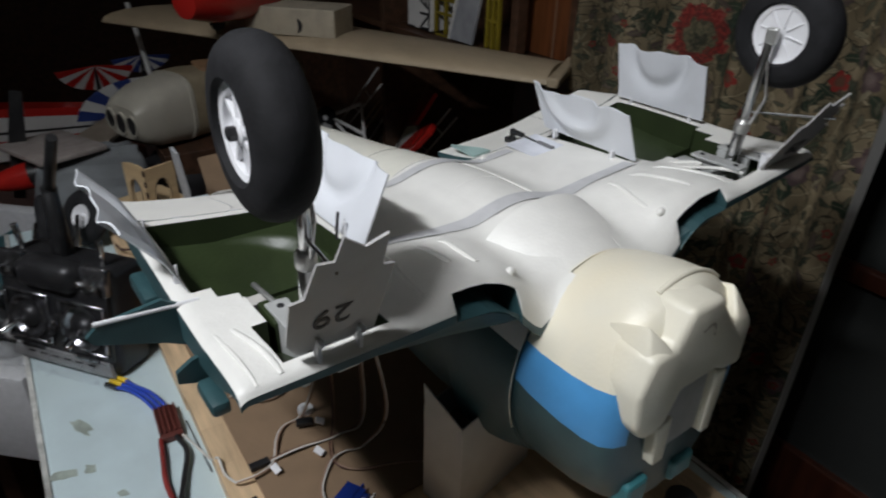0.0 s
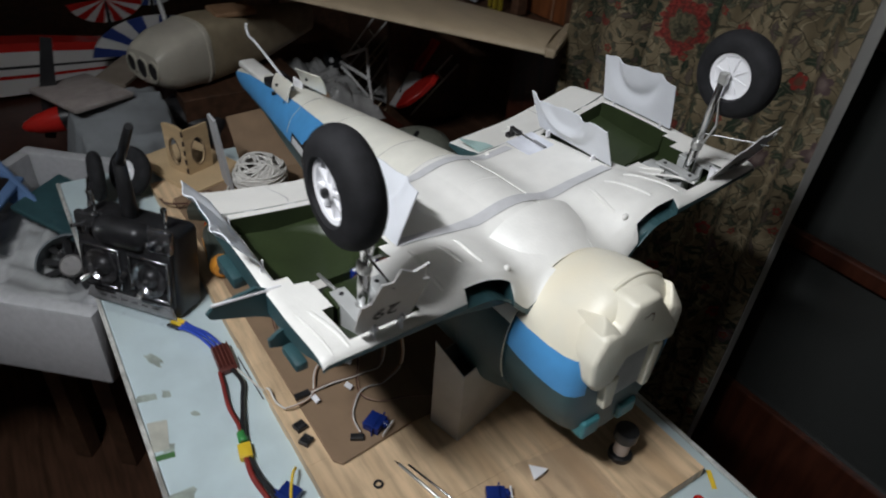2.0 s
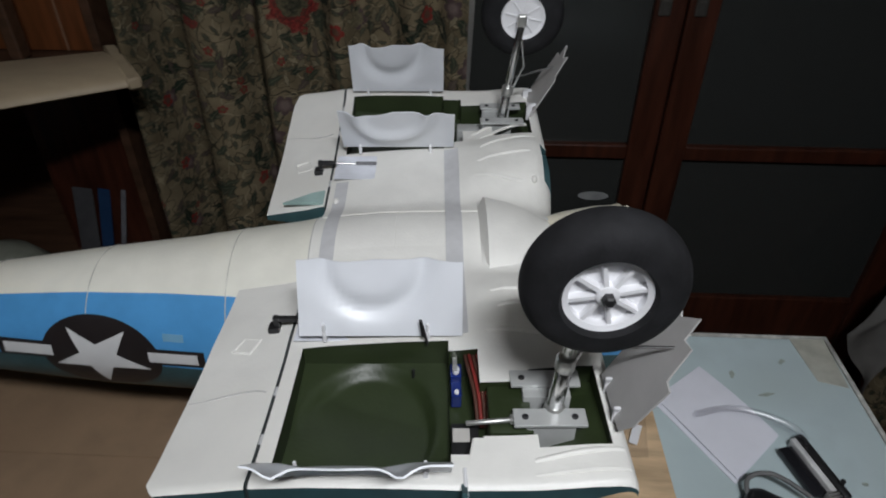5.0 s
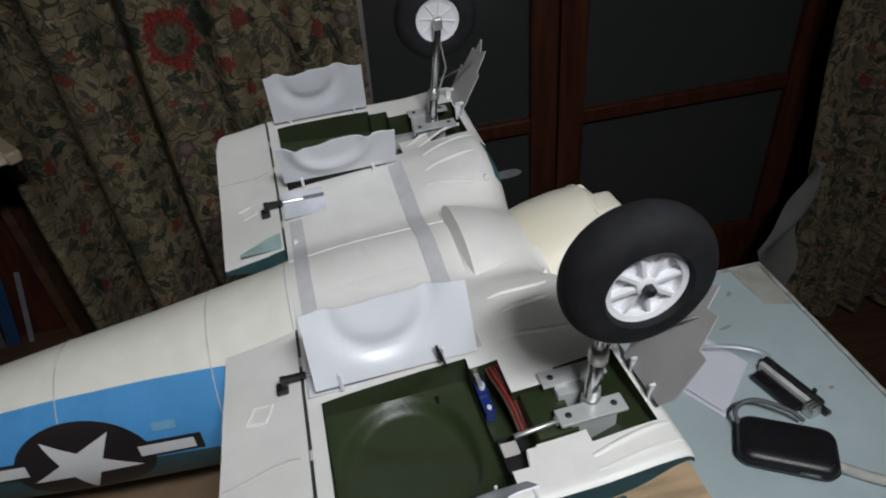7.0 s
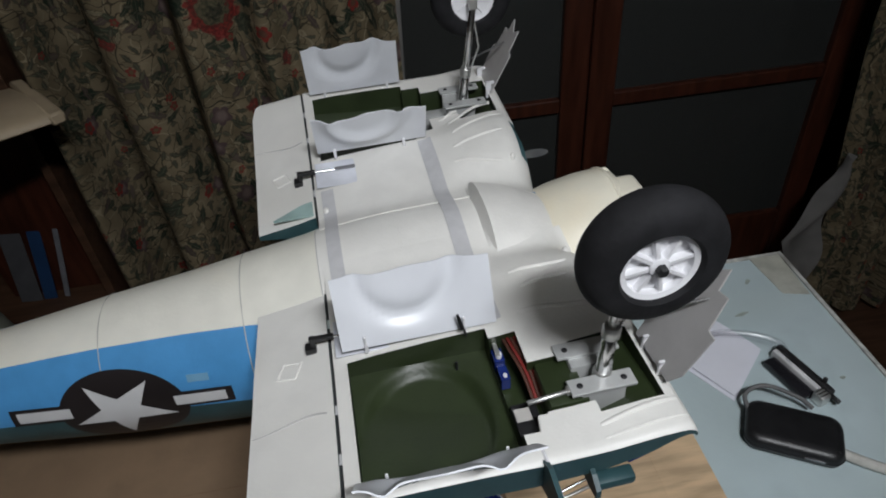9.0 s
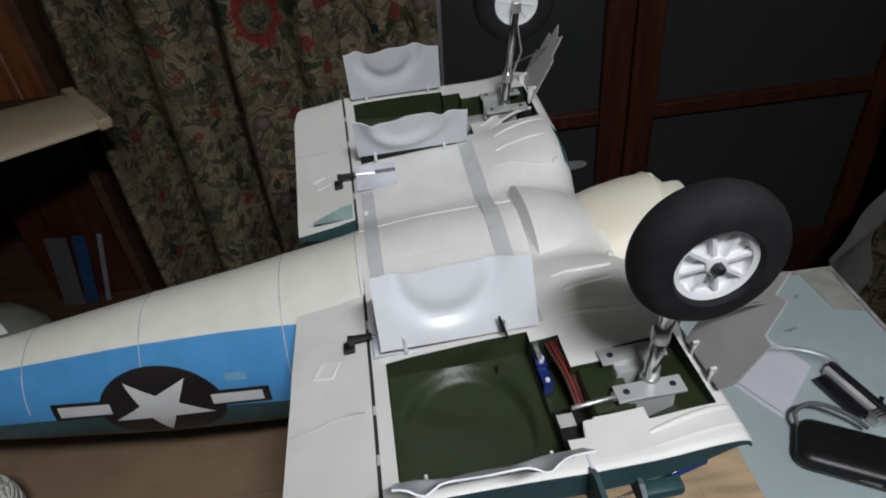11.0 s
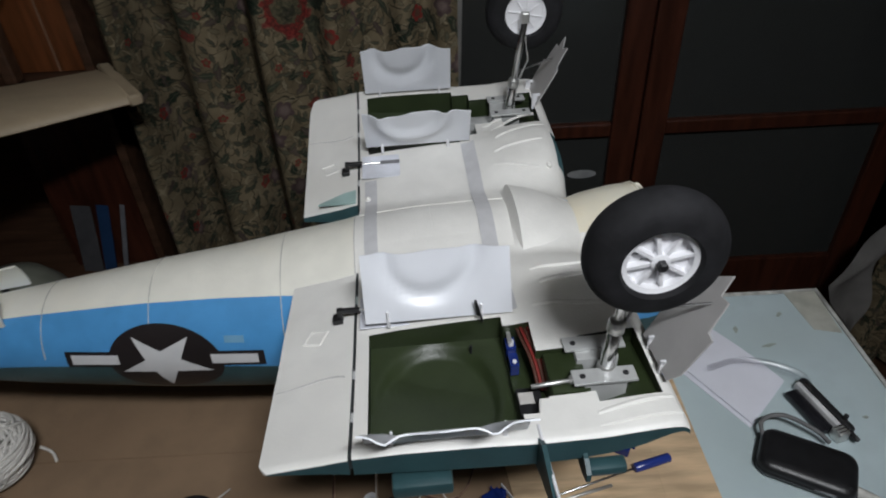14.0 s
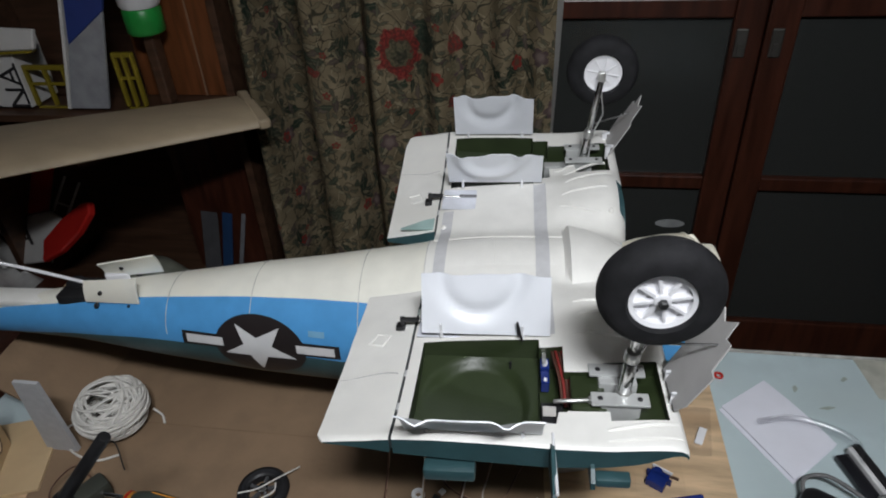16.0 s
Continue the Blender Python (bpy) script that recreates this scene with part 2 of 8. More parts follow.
def sheet(fn, us, vs, thick, bm=None, m=None):
    """A thin curved sheet: fn(u, v) gives its places; thick is laid on its underside."""
    b = bmesh.new()
    pts = [[Vector(fn(u, v)) for v in vs] for u in us]
    nu, nv = len(us), len(vs)
    tops, lows = [], []
    for i in range(nu):
        tops.append([]), lows.append([])
        for j in range(nv):
            du = pts[min(i + 1, nu - 1)][j] - pts[max(i - 1, 0)][j]
            dv = pts[i][min(j + 1, nv - 1)] - pts[i][max(j - 1, 0)]
            nrm = du.cross(dv)
            nrm = nrm.normalized() if nrm.length > 1e-12 else Vector((0, 0, 1))
            tops[i].append(b.verts.new(pts[i][j]))
            lows[i].append(b.verts.new(pts[i][j] - nrm * thick))
    for i in range(nu - 1):
        for j in range(nv - 1):
            b.faces.new((tops[i][j], tops[i + 1][j], tops[i + 1][j + 1], tops[i][j + 1]))
            b.faces.new((lows[i][j], lows[i][j + 1], lows[i + 1][j + 1], lows[i + 1][j]))
    for i in range(nu - 1):
        for j in (0, nv - 1):
            b.faces.new((tops[i][j], tops[i + 1][j], lows[i + 1][j], lows[i][j]))
    for j in range(nv - 1):
        for i in (0, nu - 1):
            b.faces.new((tops[i][j], tops[i][j + 1], lows[i][j + 1], lows[i][j]))
    bmesh.ops.recalc_face_normals(b, faces=b.faces)
    return merge(b, bm, m)


def span(a, b, n):
    return [a + (b - a) * k / n for k in range(n + 1)]


def lerp_table(rows, x):
    """Straight lines between rows of (x, values...), smoothed at neither end."""
    if x <= rows[0][0]:
        return rows[0][1:]
    for p, q in zip(rows, rows[1:]):
        if x <= q[0]:
            t = (x - p[0]) / (q[0] - p[0])
            return tuple(a + (b - a) * t for a, b in zip(p[1:], q[1:]))
    return rows[-1][1:]


# ---- the room ----
FAR_Y = 0.825   # plane of the far wall
solid("floor", box(-3.4, 2.4, -2.6, 3.2, -0.06, -0.012), M_FLOOR, "dark polished wooden floor", "floor", kind="structure")
# ceiling, east and south walls are unseen, added to close the room and bounce light
solid("ceiling", box(-3.4, 2.4, -2.6, 3.2, 2.55, 2.65), M_CEIL, "unseen plain white ceiling", "ceiling", kind="structure")
solid("wall_west", box(-3.5, -3.4, -2.6, 3.2, -0.06, 2.65), M_DARKWOOD, "dark brown wood-panelled room wall", "wall", kind="structure")
solid("wall_east", box(2.4, 2.5, -2.6, 3.2, -0.06, 2.65), M_WALL, "unseen plain room wall", "wall", kind="structure")
solid("wall_south", box(-3.5, 2.5, -2.7, -2.6, -0.06, 2.65), M_WALL, "unseen plain room wall", "wall", kind="structure")
solid("wall_north", box(-3.5, -0.30, 1.02, 1.12, -0.06, 2.65), M_DARKWOOD, "unseen plain room wall beside the doors", "wall", kind="structure")
solid("wall_north_return", box(1.55, 2.5, 0.825, 0.925, -0.06, 2.65), M_WALL, "unseen plain room wall beside the doors", "wall", kind="structure")
solid("wall_north_lintel", box(-0.30, 1.55, 0.825, 0.925, 2.10, 2.65), M_WALL, "plain wall over the glazed doors", "wall", kind="structure")
solid("backdrop", box(-0.6, 2.4, 3.1, 3.2, -0.06, 2.6), M_NIGHT, "dark night beyond the glass", "backdrop", kind="structure")


def glazed_door(name, x0, x1):
    """A mahogany door with one mid rail and two panes."""
    door = thing(name, ((x0 + x1) / 2, FAR_Y - 0.02, 0), "dark mahogany door with two tall dark glass panes", "door", kind="structure")
    y0, y1, w = FAR_Y - 0.035, FAR_Y + 0.005, 0.062
    part("stile", box(x0, x0 + w, y0, y1, 0.0, 2.1, 0.004), M_MAHOGANY, door)
    part("stile", box(x1 - w, x1, y0, y1, 0.0, 2.1, 0.004), M_MAHOGANY, door)
    for z0, z1 in ((0.0, 0.30), (0.695, 0.730), (1.095, 1.135), (1.98, 2.1)):
        part("rail", box(x0 + w, x1 - w, y0 + 0.003, y1 - 0.003, z0, z1, 0.004), M_MAHOGANY, door)
    for z0, z1 in ((0.30, 0.695), (0.73, 1.095), (1.135, 1.98)):
        part("pane", box(x0 + w, x1 - w, y0 + 0.018, y0 + 0.022, z0, z1), M_GLASS, door)
    return door


door_1 = glazed_door("door_1", -0.03, 0.600)
door_2 = glazed_door("door_2", 0.604, 1.25)

# ---- the table ----
TOP, BOARD = 0.75, 0.768
table = thing("work_table", (0.03, -0.13, 0), "pale blue painted work table with worn white edges", "table")
part("tabletop", box(-0.66, 0.697, -0.411, 0.167, TOP - 0.025, TOP, 0.003), M_TABLE, table)
part("edge_strip", box(-0.66, 0.697, -0.417, -0.411, TOP - 0.028, TOP + 0.001, 0.001), M_TABLE_EDGE, table, "worn white edging")
part("edge_strip", box(-0.66, 0.697, 0.167, 0.173, TOP - 0.028, TOP + 0.001, 0.001), M_TABLE_EDGE, table, "worn white edging")
part("edge_strip", box(0.697, 0.703, -0.417, 0.173, TOP - 0.028, TOP + 0.001, 0.001), M_TABLE_EDGE, table, "worn white edging")
for lx, ly in ((-0.24, -0.395), (-0.62, 0.13), (0.660, -0.385), (0.660, 0.13)):
    part("leg", box(lx - 0.02, lx + 0.02, ly - 0.02, ly + 0.02, -0.01, TOP - 0.025, 0.003), M_DARKWOOD, table)

# ---- the model airplane, lying belly up ----
plane = thing("model_airplane", (0.05, 0.0, BOARD), "white and blue foam model airplane lying belly up, outer wings removed", "model airplane")

# fuselage: station, centre height, half height, half width, lower line of the white, lower line of the blue
STATIONS = [
    (-0.640, 0.915, 0.012, 0.010, 0.923, 0.905), (-0.600, 0.917, 0.022, 0.018, 0.933, 0.902), (-0.540, 0.924, 0.028, 0.025, 0.947, 0.908),
    (-0.450, 0.930, 0.037, 0.037, 0.961, 0.922), (-0.340, 0.930, 0.054, 0.054, 0.978, 0.934), (-0.200, 0.931, 0.073, 0.071, 0.993, 0.935),
    (-0.120, 0.933, 0.082, 0.079, 0.999, 0.932), (-0.060, 0.936, 0.090, 0.085, 1.003, 0.929), (0.010, 0.940, 0.100, 0.088, 1.003, 0.922),
    (0.080, 0.942, 0.105, 0.090, 0.990, 0.900), (0.150, 0.942, 0.106, 0.092, 0.985, 0.900), (0.1775, 0.942, 0.106, 0.090, 0.983, 0.900),
    (0.181, 0.941, 0.120, 0.090, 0.982, 0.900), (0.220, 0.940, 0.114, 0.086, 0.980, 0.900), (0.262, 0.939, 0.100, 0.082, 0.977, 0.900),
]


def fuselage_ring(x, grow=0.0):
    """Ring of points: white belly, blue side, green back, mirrored."""
    zc, hz, hy, zw, zb = lerp_table(STATIONS, x)
    hz, hy = hz + grow, hy + grow
    a = math.acos(max(-1, min(1, (zw - zc) / hz)))
    b = math.acos(max(-1, min(1, (zb - zc) / hz)))
    angles = span(0, a, 10) + span(a, b, 6)[1:] + span(b, math.pi, 8)[1:]
    square = 1 if x < 0.180 else 0.85 + 0.15 * ((x - 0.180) / 0.082) ** 2
    side = [(-hy * abs(math.sin(t)) ** square, zc + hz * math.copysign(abs(math.cos(t)) ** square, math.cos(t))) for t in angles]
    return side + [(-y, z) for y, z in reversed(side[1:-1])]


def loft(xs, ring_of, paint):
    """A skin over rings; paint(i, k, n) gives the material slot of a face."""
    b = bmesh.new()
    rings = [[b.verts.new((x, y, z)) for y, z in ring_of(x)] for x in xs]
    n = len(rings[0])
    for i, (p, q) in enumerate(zip(rings, rings[1:])):
        for k in range(n):
            face = b.faces.new((p[k], p[(k + 1) % n], q[(k + 1) % n], q[k]))
            face.material_index = paint(i, k, n)
    b.faces.new(list(reversed(rings[0]))).material_index = paint(0, 12, n)
    b.faces.new(rings[-1]).material_index = paint(0, 12, n)
    bmesh.ops.recalc_face_normals(b, faces=b.faces)
    return b


def bands(i, k, n):
    k = k if k < n // 2 else n - 1 - k
    return 0 if k < 10 else 1 if k < 16 else 2


tail_x = sorted(set(span(-0.640, -0.192, 14) + span(-0.188, -0.069, 5) + [-0.065, -0.050, -0.030, -0.012, 0.0042]))
part("tail_fuselage", loft(tail_x, fuselage_ring, bands), [M_TAIL, M_BLUE, M_TEAL], plane, "cream belly over sky blue sides", smooth=40)
part("centre_fuselage", loft(sorted(set(span(0.0046, 0.1775, 10) + [0.181] + span(0.19, 0.262, 6))), fuselage_ring, bands), [M_FOAM, M_TEAL, M_TEAL], plane, smooth=24)
M_SEAM = mat("grey seam line", (0.50, 0.49, 0.45), 0.7, vary=0.25, scale=40)
for x in (-0.304, -0.190, -0.067):
    b = bmesh.new()
    pts = [(x, y, z) for y, z in fuselage_ring(x, 0.0002)]
    pts = pts[-15:] + pts[:16]
    tube(pts, 0.0005, b, 5, 2)
    part("panel_seam", b, M_SEAM, plane, smooth=60)
b = bmesh.new()
tube([(0.098, y, z) for y, z in (lambda r: r[-9:] + r[:10])(fuselage_ring(0.098, 0.0001))], 0.0004, b, 5, 2)
part("panel_seam", b, M_FOAM, plane, smooth=60)
b = bmesh.new()
tube([(0.0044, y, z) for y, z in (lambda r: r[-14:] + r[:15])(fuselage_ring(0.0044, 0.0))], 0.0006, b, 5, 2)
part("panel_seam", b, M_GREYPLATE, plane)
b = bmesh.new()
tube([(0.2625, y, z) for y, z in (lambda r: r[-16:] + r[:17])(fuselage_ring(0.262, 0.0))], 0.0006, b, 5, 2)
part("panel_seam", b, M_CREAM, plane)

# cowling: cream top with moulded scoops, blue cheeks and a green underside
COWL = [(0.2624, 1.0385, 0.8395, 0.0825), (0.285, 1.046, 0.840, 0.0840), (0.315, 1.053, 0.842, 0.0835), (0.335, 1.055, 0.846, 0.081), (0.347, 1.050, 0.852, 0.077), (0.354, 1.040, 0.860, 0.069), (0.357, 1.026, 0.872, 0.059)]


def cowl_ring(x):
    top, bottom, hy = lerp_table(COWL, x)
    zc, hz = (top + bottom) / 2, (top - bottom) / 2
    rise = max(0.0, (x - 0.2645) / 0.09)
    a = math.acos(max(-1, min(1, (0.985 + 0.004 * rise - zc) / hz)))
    b = math.acos(max(-1, min(1, (0.952 - 0.008 * rise - zc) / hz)))
    angles = span(0, a, 10) + span(a, b, 6)[1:] + span(b, math.pi, 8)[1:]
    side = [(-hy * math.sin(t), zc + hz * math.cos(t)) for t in angles]
    return side + [(-y, z) for y, z in reversed(side[1:-1])]


b = loft(sorted([c[0] for c in COWL] + [0.275, 0.30, 0.325, 0.342, 0.351]), cowl_ring, bands)
b.faces.ensure_lookup_table()
b.faces[-1].material_index = 2
part("cowling", b, [M_CREAM, M_BLUE, M_TEAL], plane, "cream foam cowling with sky blue cheeks", smooth=40)


def front_slab(outline, x0, x1, bevel):
    """A rounded body with an outline of (y, z) points between two stations."""
    b = slab(outline, x0, x1)
    bmesh.ops.transform(b, matrix=Matrix(((0, 0, 1, 0), (1, 0, 0, 0), (0, 1, 0, 0), (0, 0, 0, 1))), verts=b.verts)
    bmesh.ops.recalc_face_normals(b, faces=b.faces)
    bmesh.ops.bevel(b, geom=b.edges[:], offset=bevel, segments=3, affect="EDGES", profile=0.5)
    return b


# the scalloped lip and the two side scoops moulded on the front
lip = [(y * 0.88, z) for y, z in ((-0.080, 0.998), (-0.067, 1.024), (-0.044, 1.024), (-0.030, 1.050), (0.008, 1.050), (0.020, 1.034), (0.042, 1.012), (0.062, 0.990), (0.062, 0.972), (0.036, 0.974), (0.026, 0.980), (-0.022, 0.980), (-0.036, 0.955), (-0.062, 0.952), (-0.076, 0.968))]
part("front_lip", front_slab(lip, 0.330, 0.367, 0.0055), M_CREAM, plane, "cream moulded scoop lip", smooth=50)
for q in (-1, 1):
    b = bmesh.new()
    for p in ((0.366, -0.004 + q * 0.0352, 1.024), (0.366, -0.004 + q * 0.0598, 1.010), (0.366, -0.004 + q * 0.0581, 0.972), (0.366, -0.004 + q * 0.0264, 0.985), (0.352, -0.004 + q * 0.0475, 1.040), (0.316, -0.004 + q * 0.0510, 1.028), (0.340, -0.004 + q * 0.0264, 0.99)):
        b.verts.new(p)
    bmesh.ops.convex_hull(b, input=b.verts)
    bmesh.ops.bevel(b, geom=b.edges[:], offset=0.0030, segments=3, affect="EDGES", profile=0.5)
    part("side_scoop", b, M_CREAM, plane, smooth=60)
b = box(0.345, 0.3605, -0.021, 0.025, 0.918, 0.979, 0.003)
part("air_intake", b, mat("grey foam inside", (0.42, 0.41, 0.39), 0.6), plane, "square grey foam air intake")
part("intake_cheek", front_slab([(-0.040, 0.957), (-0.021, 0.957), (-0.021, 0.915), (-0.034, 0.915)], 0.340, 0.366, 0.002), M_CREAM, plane, smooth=50)
part("intake_cheek", front_slab([(0.025, 0.976), (0.040, 0.972), (0.036, 0.915), (0.025, 0.915)], 0.340, 0.366, 0.002), M_CREAM, plane, smooth=50)
b = bmesh.new()
tube([(0.3672, -0.012, 1.028), (0.3680, 0.000, 1.030), (0.3680, 0.003, 1.020)], 0.0013, b)
part("hook_mark", b, mat("brown glue", (0.22, 0.11, 0.04), 0.4), plane, "small brown hook-shaped mark")
b = bmesh.new()
tube([(0.337, y, 0.9495 + 0.1045 * math.sqrt(1 - (y / 0.081) ** 2)) for y in span(-0.027, 0.044, 8)], 0.0022, b, 8)
part("lip_ridge", b, M_CREAM, plane, "cream moulded ridge behind the scoop lip", smooth=60)
part("green_block", box(0.330, 0.362, -0.050, -0.025, 0.872, 0.897, 0.004, m=None), mat("bright teal paint", (0.04, 0.17, 0.19), 0.45), plane)
part("green_block", box(0.330, 0.362, 0.006, 0.034, 0.868, 0.890, 0.004, m=None), bpy.data.materials["bright teal paint"], plane)

# wing: top is the aircraft's underside
SPAN_H, WELL = 0.288, (0.024, 0.152, 0.147, 0.258)


def tip_rise(x, y):
    """The rear of the panel curves up towards its tip."""
    return 0.022 * max(0.0, (abs(y) - 0.15) / 0.138) ** 1.3 * max(0.0, min(1.0, 1 - (x + 0.05) / 0.25))


def wing_top(x, y):
    """The skin rises to the leading edge, lower at the root, with a bulge inboard of each leg."""
    out = max(0.0, min(1.0, (abs(y) - 0.060) / 0.055))
    out = out * out * (3 - 2 * out)
    tip = lerp_table([(-0.052, 1.016), (0.0, 1.027), (0.05, 1.033), (0.11, 1.037), (0.165, 1.039), (0.21, 1.043), (0.245, 1.046), (0.262, 1.0465), (0.270, 1.0458), (0.275, 1.0440), (0.278, 1.0405)], x)[0]
    root = lerp_table([(-0.052, 1.016), (0.0, 1.027), (0.05, 1.033), (0.11, 1.037), (0.165, 1.038), (0.21, 1.037), (0.245, 1.033), (0.258, 1.028), (0.268, 1.020), (0.275, 1.010), (0.278, 1.000)], x)[0]
    z = root + (tip - root) * out + tip_rise(x, y)
    fair = max(0.0, min(1.0, (x - 0.164) / 0.030)) * max(0.0, min(1.0, (0.279 - x) / 0.036))
    z += 0.0115 * fair * (2 - fair) * math.exp(-(abs(abs(y) - 0.113) / 0.042) ** 4)
    edge = max(0.0, abs(y) - (SPAN_H - 0.010)) / 0.010
    return z - 0.003 * edge * edge


def wing_low(x, y):
    t = min(1.0, abs(y) / SPAN_H)
    deep = lerp_table([(-0.052, 1.010), (0.01, 0.998), (0.08, 0.975), (0.16, 0.966), (0.24, 0.984), (0.265, 1.000), (0.278, 1.010)], x)[0]
    thin = lerp_table([(-0.052, 1.011), (0.01, 1.008), (0.08, 1.009), (0.16, 1.012), (0.24, 1.026), (0.265, 1.033), (0.278, 1.036)], x)[0]
    low = deep + (thin - deep) * t + tip_rise(x, y)
    start = 0.258 - 0.030 * t ** 3
    nose = max(0.0, min(1.0, (x - start) / (0.278 - start)))
    return low + (wing_top(x, y) - 0.007 + 0.003 * t ** 3 - low) * nose ** (2 - 0.5 * t ** 3)


def skin_top(x, y):
    """The wing's top run into the fuselage with a soft fillet."""
    zc, hz, hy = lerp_table(STATIONS, x)[:3]
    body = zc + hz * math.sqrt(max(0, 1 - (y / hy) ** 2)) if abs(y) < hy else 0.9
    wing, k = wing_top(x, y), 0.012
    h = max(0.0, k - abs(body - wing)) / k
    return max(body, wing) + h * h * k * 0.25


# openings of each side: the wheel well and the joined bays of the leg
HOLES = {
    1: [WELL, (0.152, 0.172, 0.158, 0.250), (0.172, 0.205, 0.180, 0.236), (0.205, 0.262, 0.166, 0.236)],
    -1: [(0.024, 0.152, 0.147, 0.266), (0.152, 0.172, 0.158, 0.250), (0.172, 0.205, 0.190, 0.236), (0.205, 0.264, 0.180, 0.246)],
}


def in_hole(x, y, holes):
    return any(h[0] < x < h[1] and h[2] < abs(y) < h[3] for h in holes)


def wing_panel(s):
    """One side of the centre wing, with the openings for the gear cut through its skin."""
    b = bmesh.new()
    xs = sorted(set([0.010, 0.024, 0.152, 0.158, 0.165, 0.172, 0.264, 0.1775, 0.1815, 0.188, 0.205, 0.262, 0.266, 0.270, 0.273, 0.2755, 0.277, 0.278, 0.246, 0.254, 0.258] + span(0.036, 0.14, 8) + [0.192, 0.216, 0.228, 0.240]))
    ys = sorted(set([0.190, 0.246, 0.166, 0.180, 0.210, 0.030, 0.036, 0.042, 0.048, 0.054, 0.060, 0.068, 0.075, 0.083, 0.147, 0.158, 0.185, 0.236, 0.250, 0.258, 0.266, 0.272, 0.280, 0.285, 0.288] + [0.0888, 0.0902, 0.095, 0.10, 0.112, 0.124, 0.1365, 0.1385] + [0.17, 0.20, 0.22]))
    grid = {}

    def v(i, j, top):
        if (i, j, top) not in grid:
            x, y = xs[i], ys[j]
            back = x
            if 0.0895 < y < 0.137 and x > 0.266:
                back = 0.266 + (x - 0.266) * 0.12
            grid[i, j, top] = b.verts.new((back if top else x, s * y, skin_top(back, y) if top else wing_low(x, y)))
        return grid[i, j, top]

    nx, ny = len(xs), len(ys)
    for i in range(nx - 1):
        for j in range(ny - 1):
            hole = in_hole((xs[i] + xs[i + 1]) / 2, (ys[j] + ys[j + 1]) / 2, HOLES[s])
            if not hole:
                b.faces.new((v(i, j, 1), v(i + 1, j, 1), v(i + 1, j + 1, 1), v(i, j + 1, 1))).material_index = 0
            b.faces.new((v(i, j, 0), v(i, j + 1, 0), v(i + 1, j + 1, 0), v(i + 1, j, 0))).material_index = 1
    for i in range(nx - 1):
        b.faces.new((v(i, ny - 1, 1), v(i + 1, ny - 1, 1), v(i + 1, ny - 1, 0), v(i, ny - 1, 0))).material_index = 1
        b.faces.new((v(i, 0, 1), v(i + 1, 0, 1), v(i + 1, 0, 0), v(i, 0, 0))).material_index = 0
    for j in range(ny - 1):
        if not 0.0895 < (ys[j] + ys[j + 1]) / 2 < 0.137:
            b.faces.new((v(nx - 1, j, 1), v(nx - 1, j + 1, 1), v(nx - 1, j + 1, 0), v(nx - 1, j, 0))).material_index = 1
        b.faces.new((v(0, j, 1), v(0, j + 1, 1), v(0, j + 1, 0), v(0, j, 0))).material_index = 0
    bmesh.ops.recalc_face_normals(b, faces=b.faces)
    wing = part("wing_panel", b, [M_FOAM, M_TEAL], plane, "white foam wing centre panel with green top side", smooth=35)
    # green wheel well with a round dish, and the bay of the leg
    b = bmesh.new()
    x0, x1, y0, y1 = HOLES[s][0]
    n = 48
    g = [[None] * (n + 1) for _ in range(n + 1)]
    for i in range(n + 1):
        for j in range(n + 1):
            x, y = x0 + (x1 - x0) * i / n, y0 + (y1 - y0) * j / n
            r = math.hypot(x - 0.086, y - 0.204)
            rise = max(0.0, min(1.0, (r - 0.045) / 0.014))
            z = 1.003 + 0.010 * rise * rise * (3 - 2 * rise) - 0.002 * max(0.0, 1 - r / 0.04)
            g[i][j] = b.verts.new((x, s * y, max(z, wing_low(x, y) + 0.003)))
    for i in range(n):
        for j in range(n):
            b.faces.new((g[i][j], g[i + 1][j], g[i + 1][j + 1], g[i][j + 1]))
    rim = [g[i][0] for i in range(n + 1)] + [g[n][j] for j in range(1, n + 1)] + [g[i][n] for i in range(n - 1, -1, -1)] + [g[0][j] for j in range(n - 1, 0, -1)]
    up = []
    for q in rim:
        low_edge = q.co.x > x1 - 0.0001 and 0.162 < abs(q.co.y) < 0.247
        up.append(b.verts.new((q.co.x, q.co.y, 1.0215 if low_edge else wing_top(q.co.x, q.co.y) - 0.0008)))
    for k in range(len(rim)):
        b.faces.new((rim[k], rim[(k + 1) % len(rim)], up[(k + 1) % len(rim)], up[k]))
    part("wheel_well", b, M_OLIVE, plane, "olive green wheel well with a round dish", smooth=50)
    b = bmesh.new()
    bays = HOLES[s][1:]
    bx, by = sorted({v for h in bays for v in h[:2]}), sorted({v for h in bays for v in h[2:]})
    spots = {}

    def spot(x, y, top):
        if (x, y, top) not in spots:
            spots[x, y, top] = b.verts.new((x, s * y, wing_top(x, y) - 0.0008 if top else max(1.010, wing_low(x, y) + 0.004)))
        return spots[x, y, top]

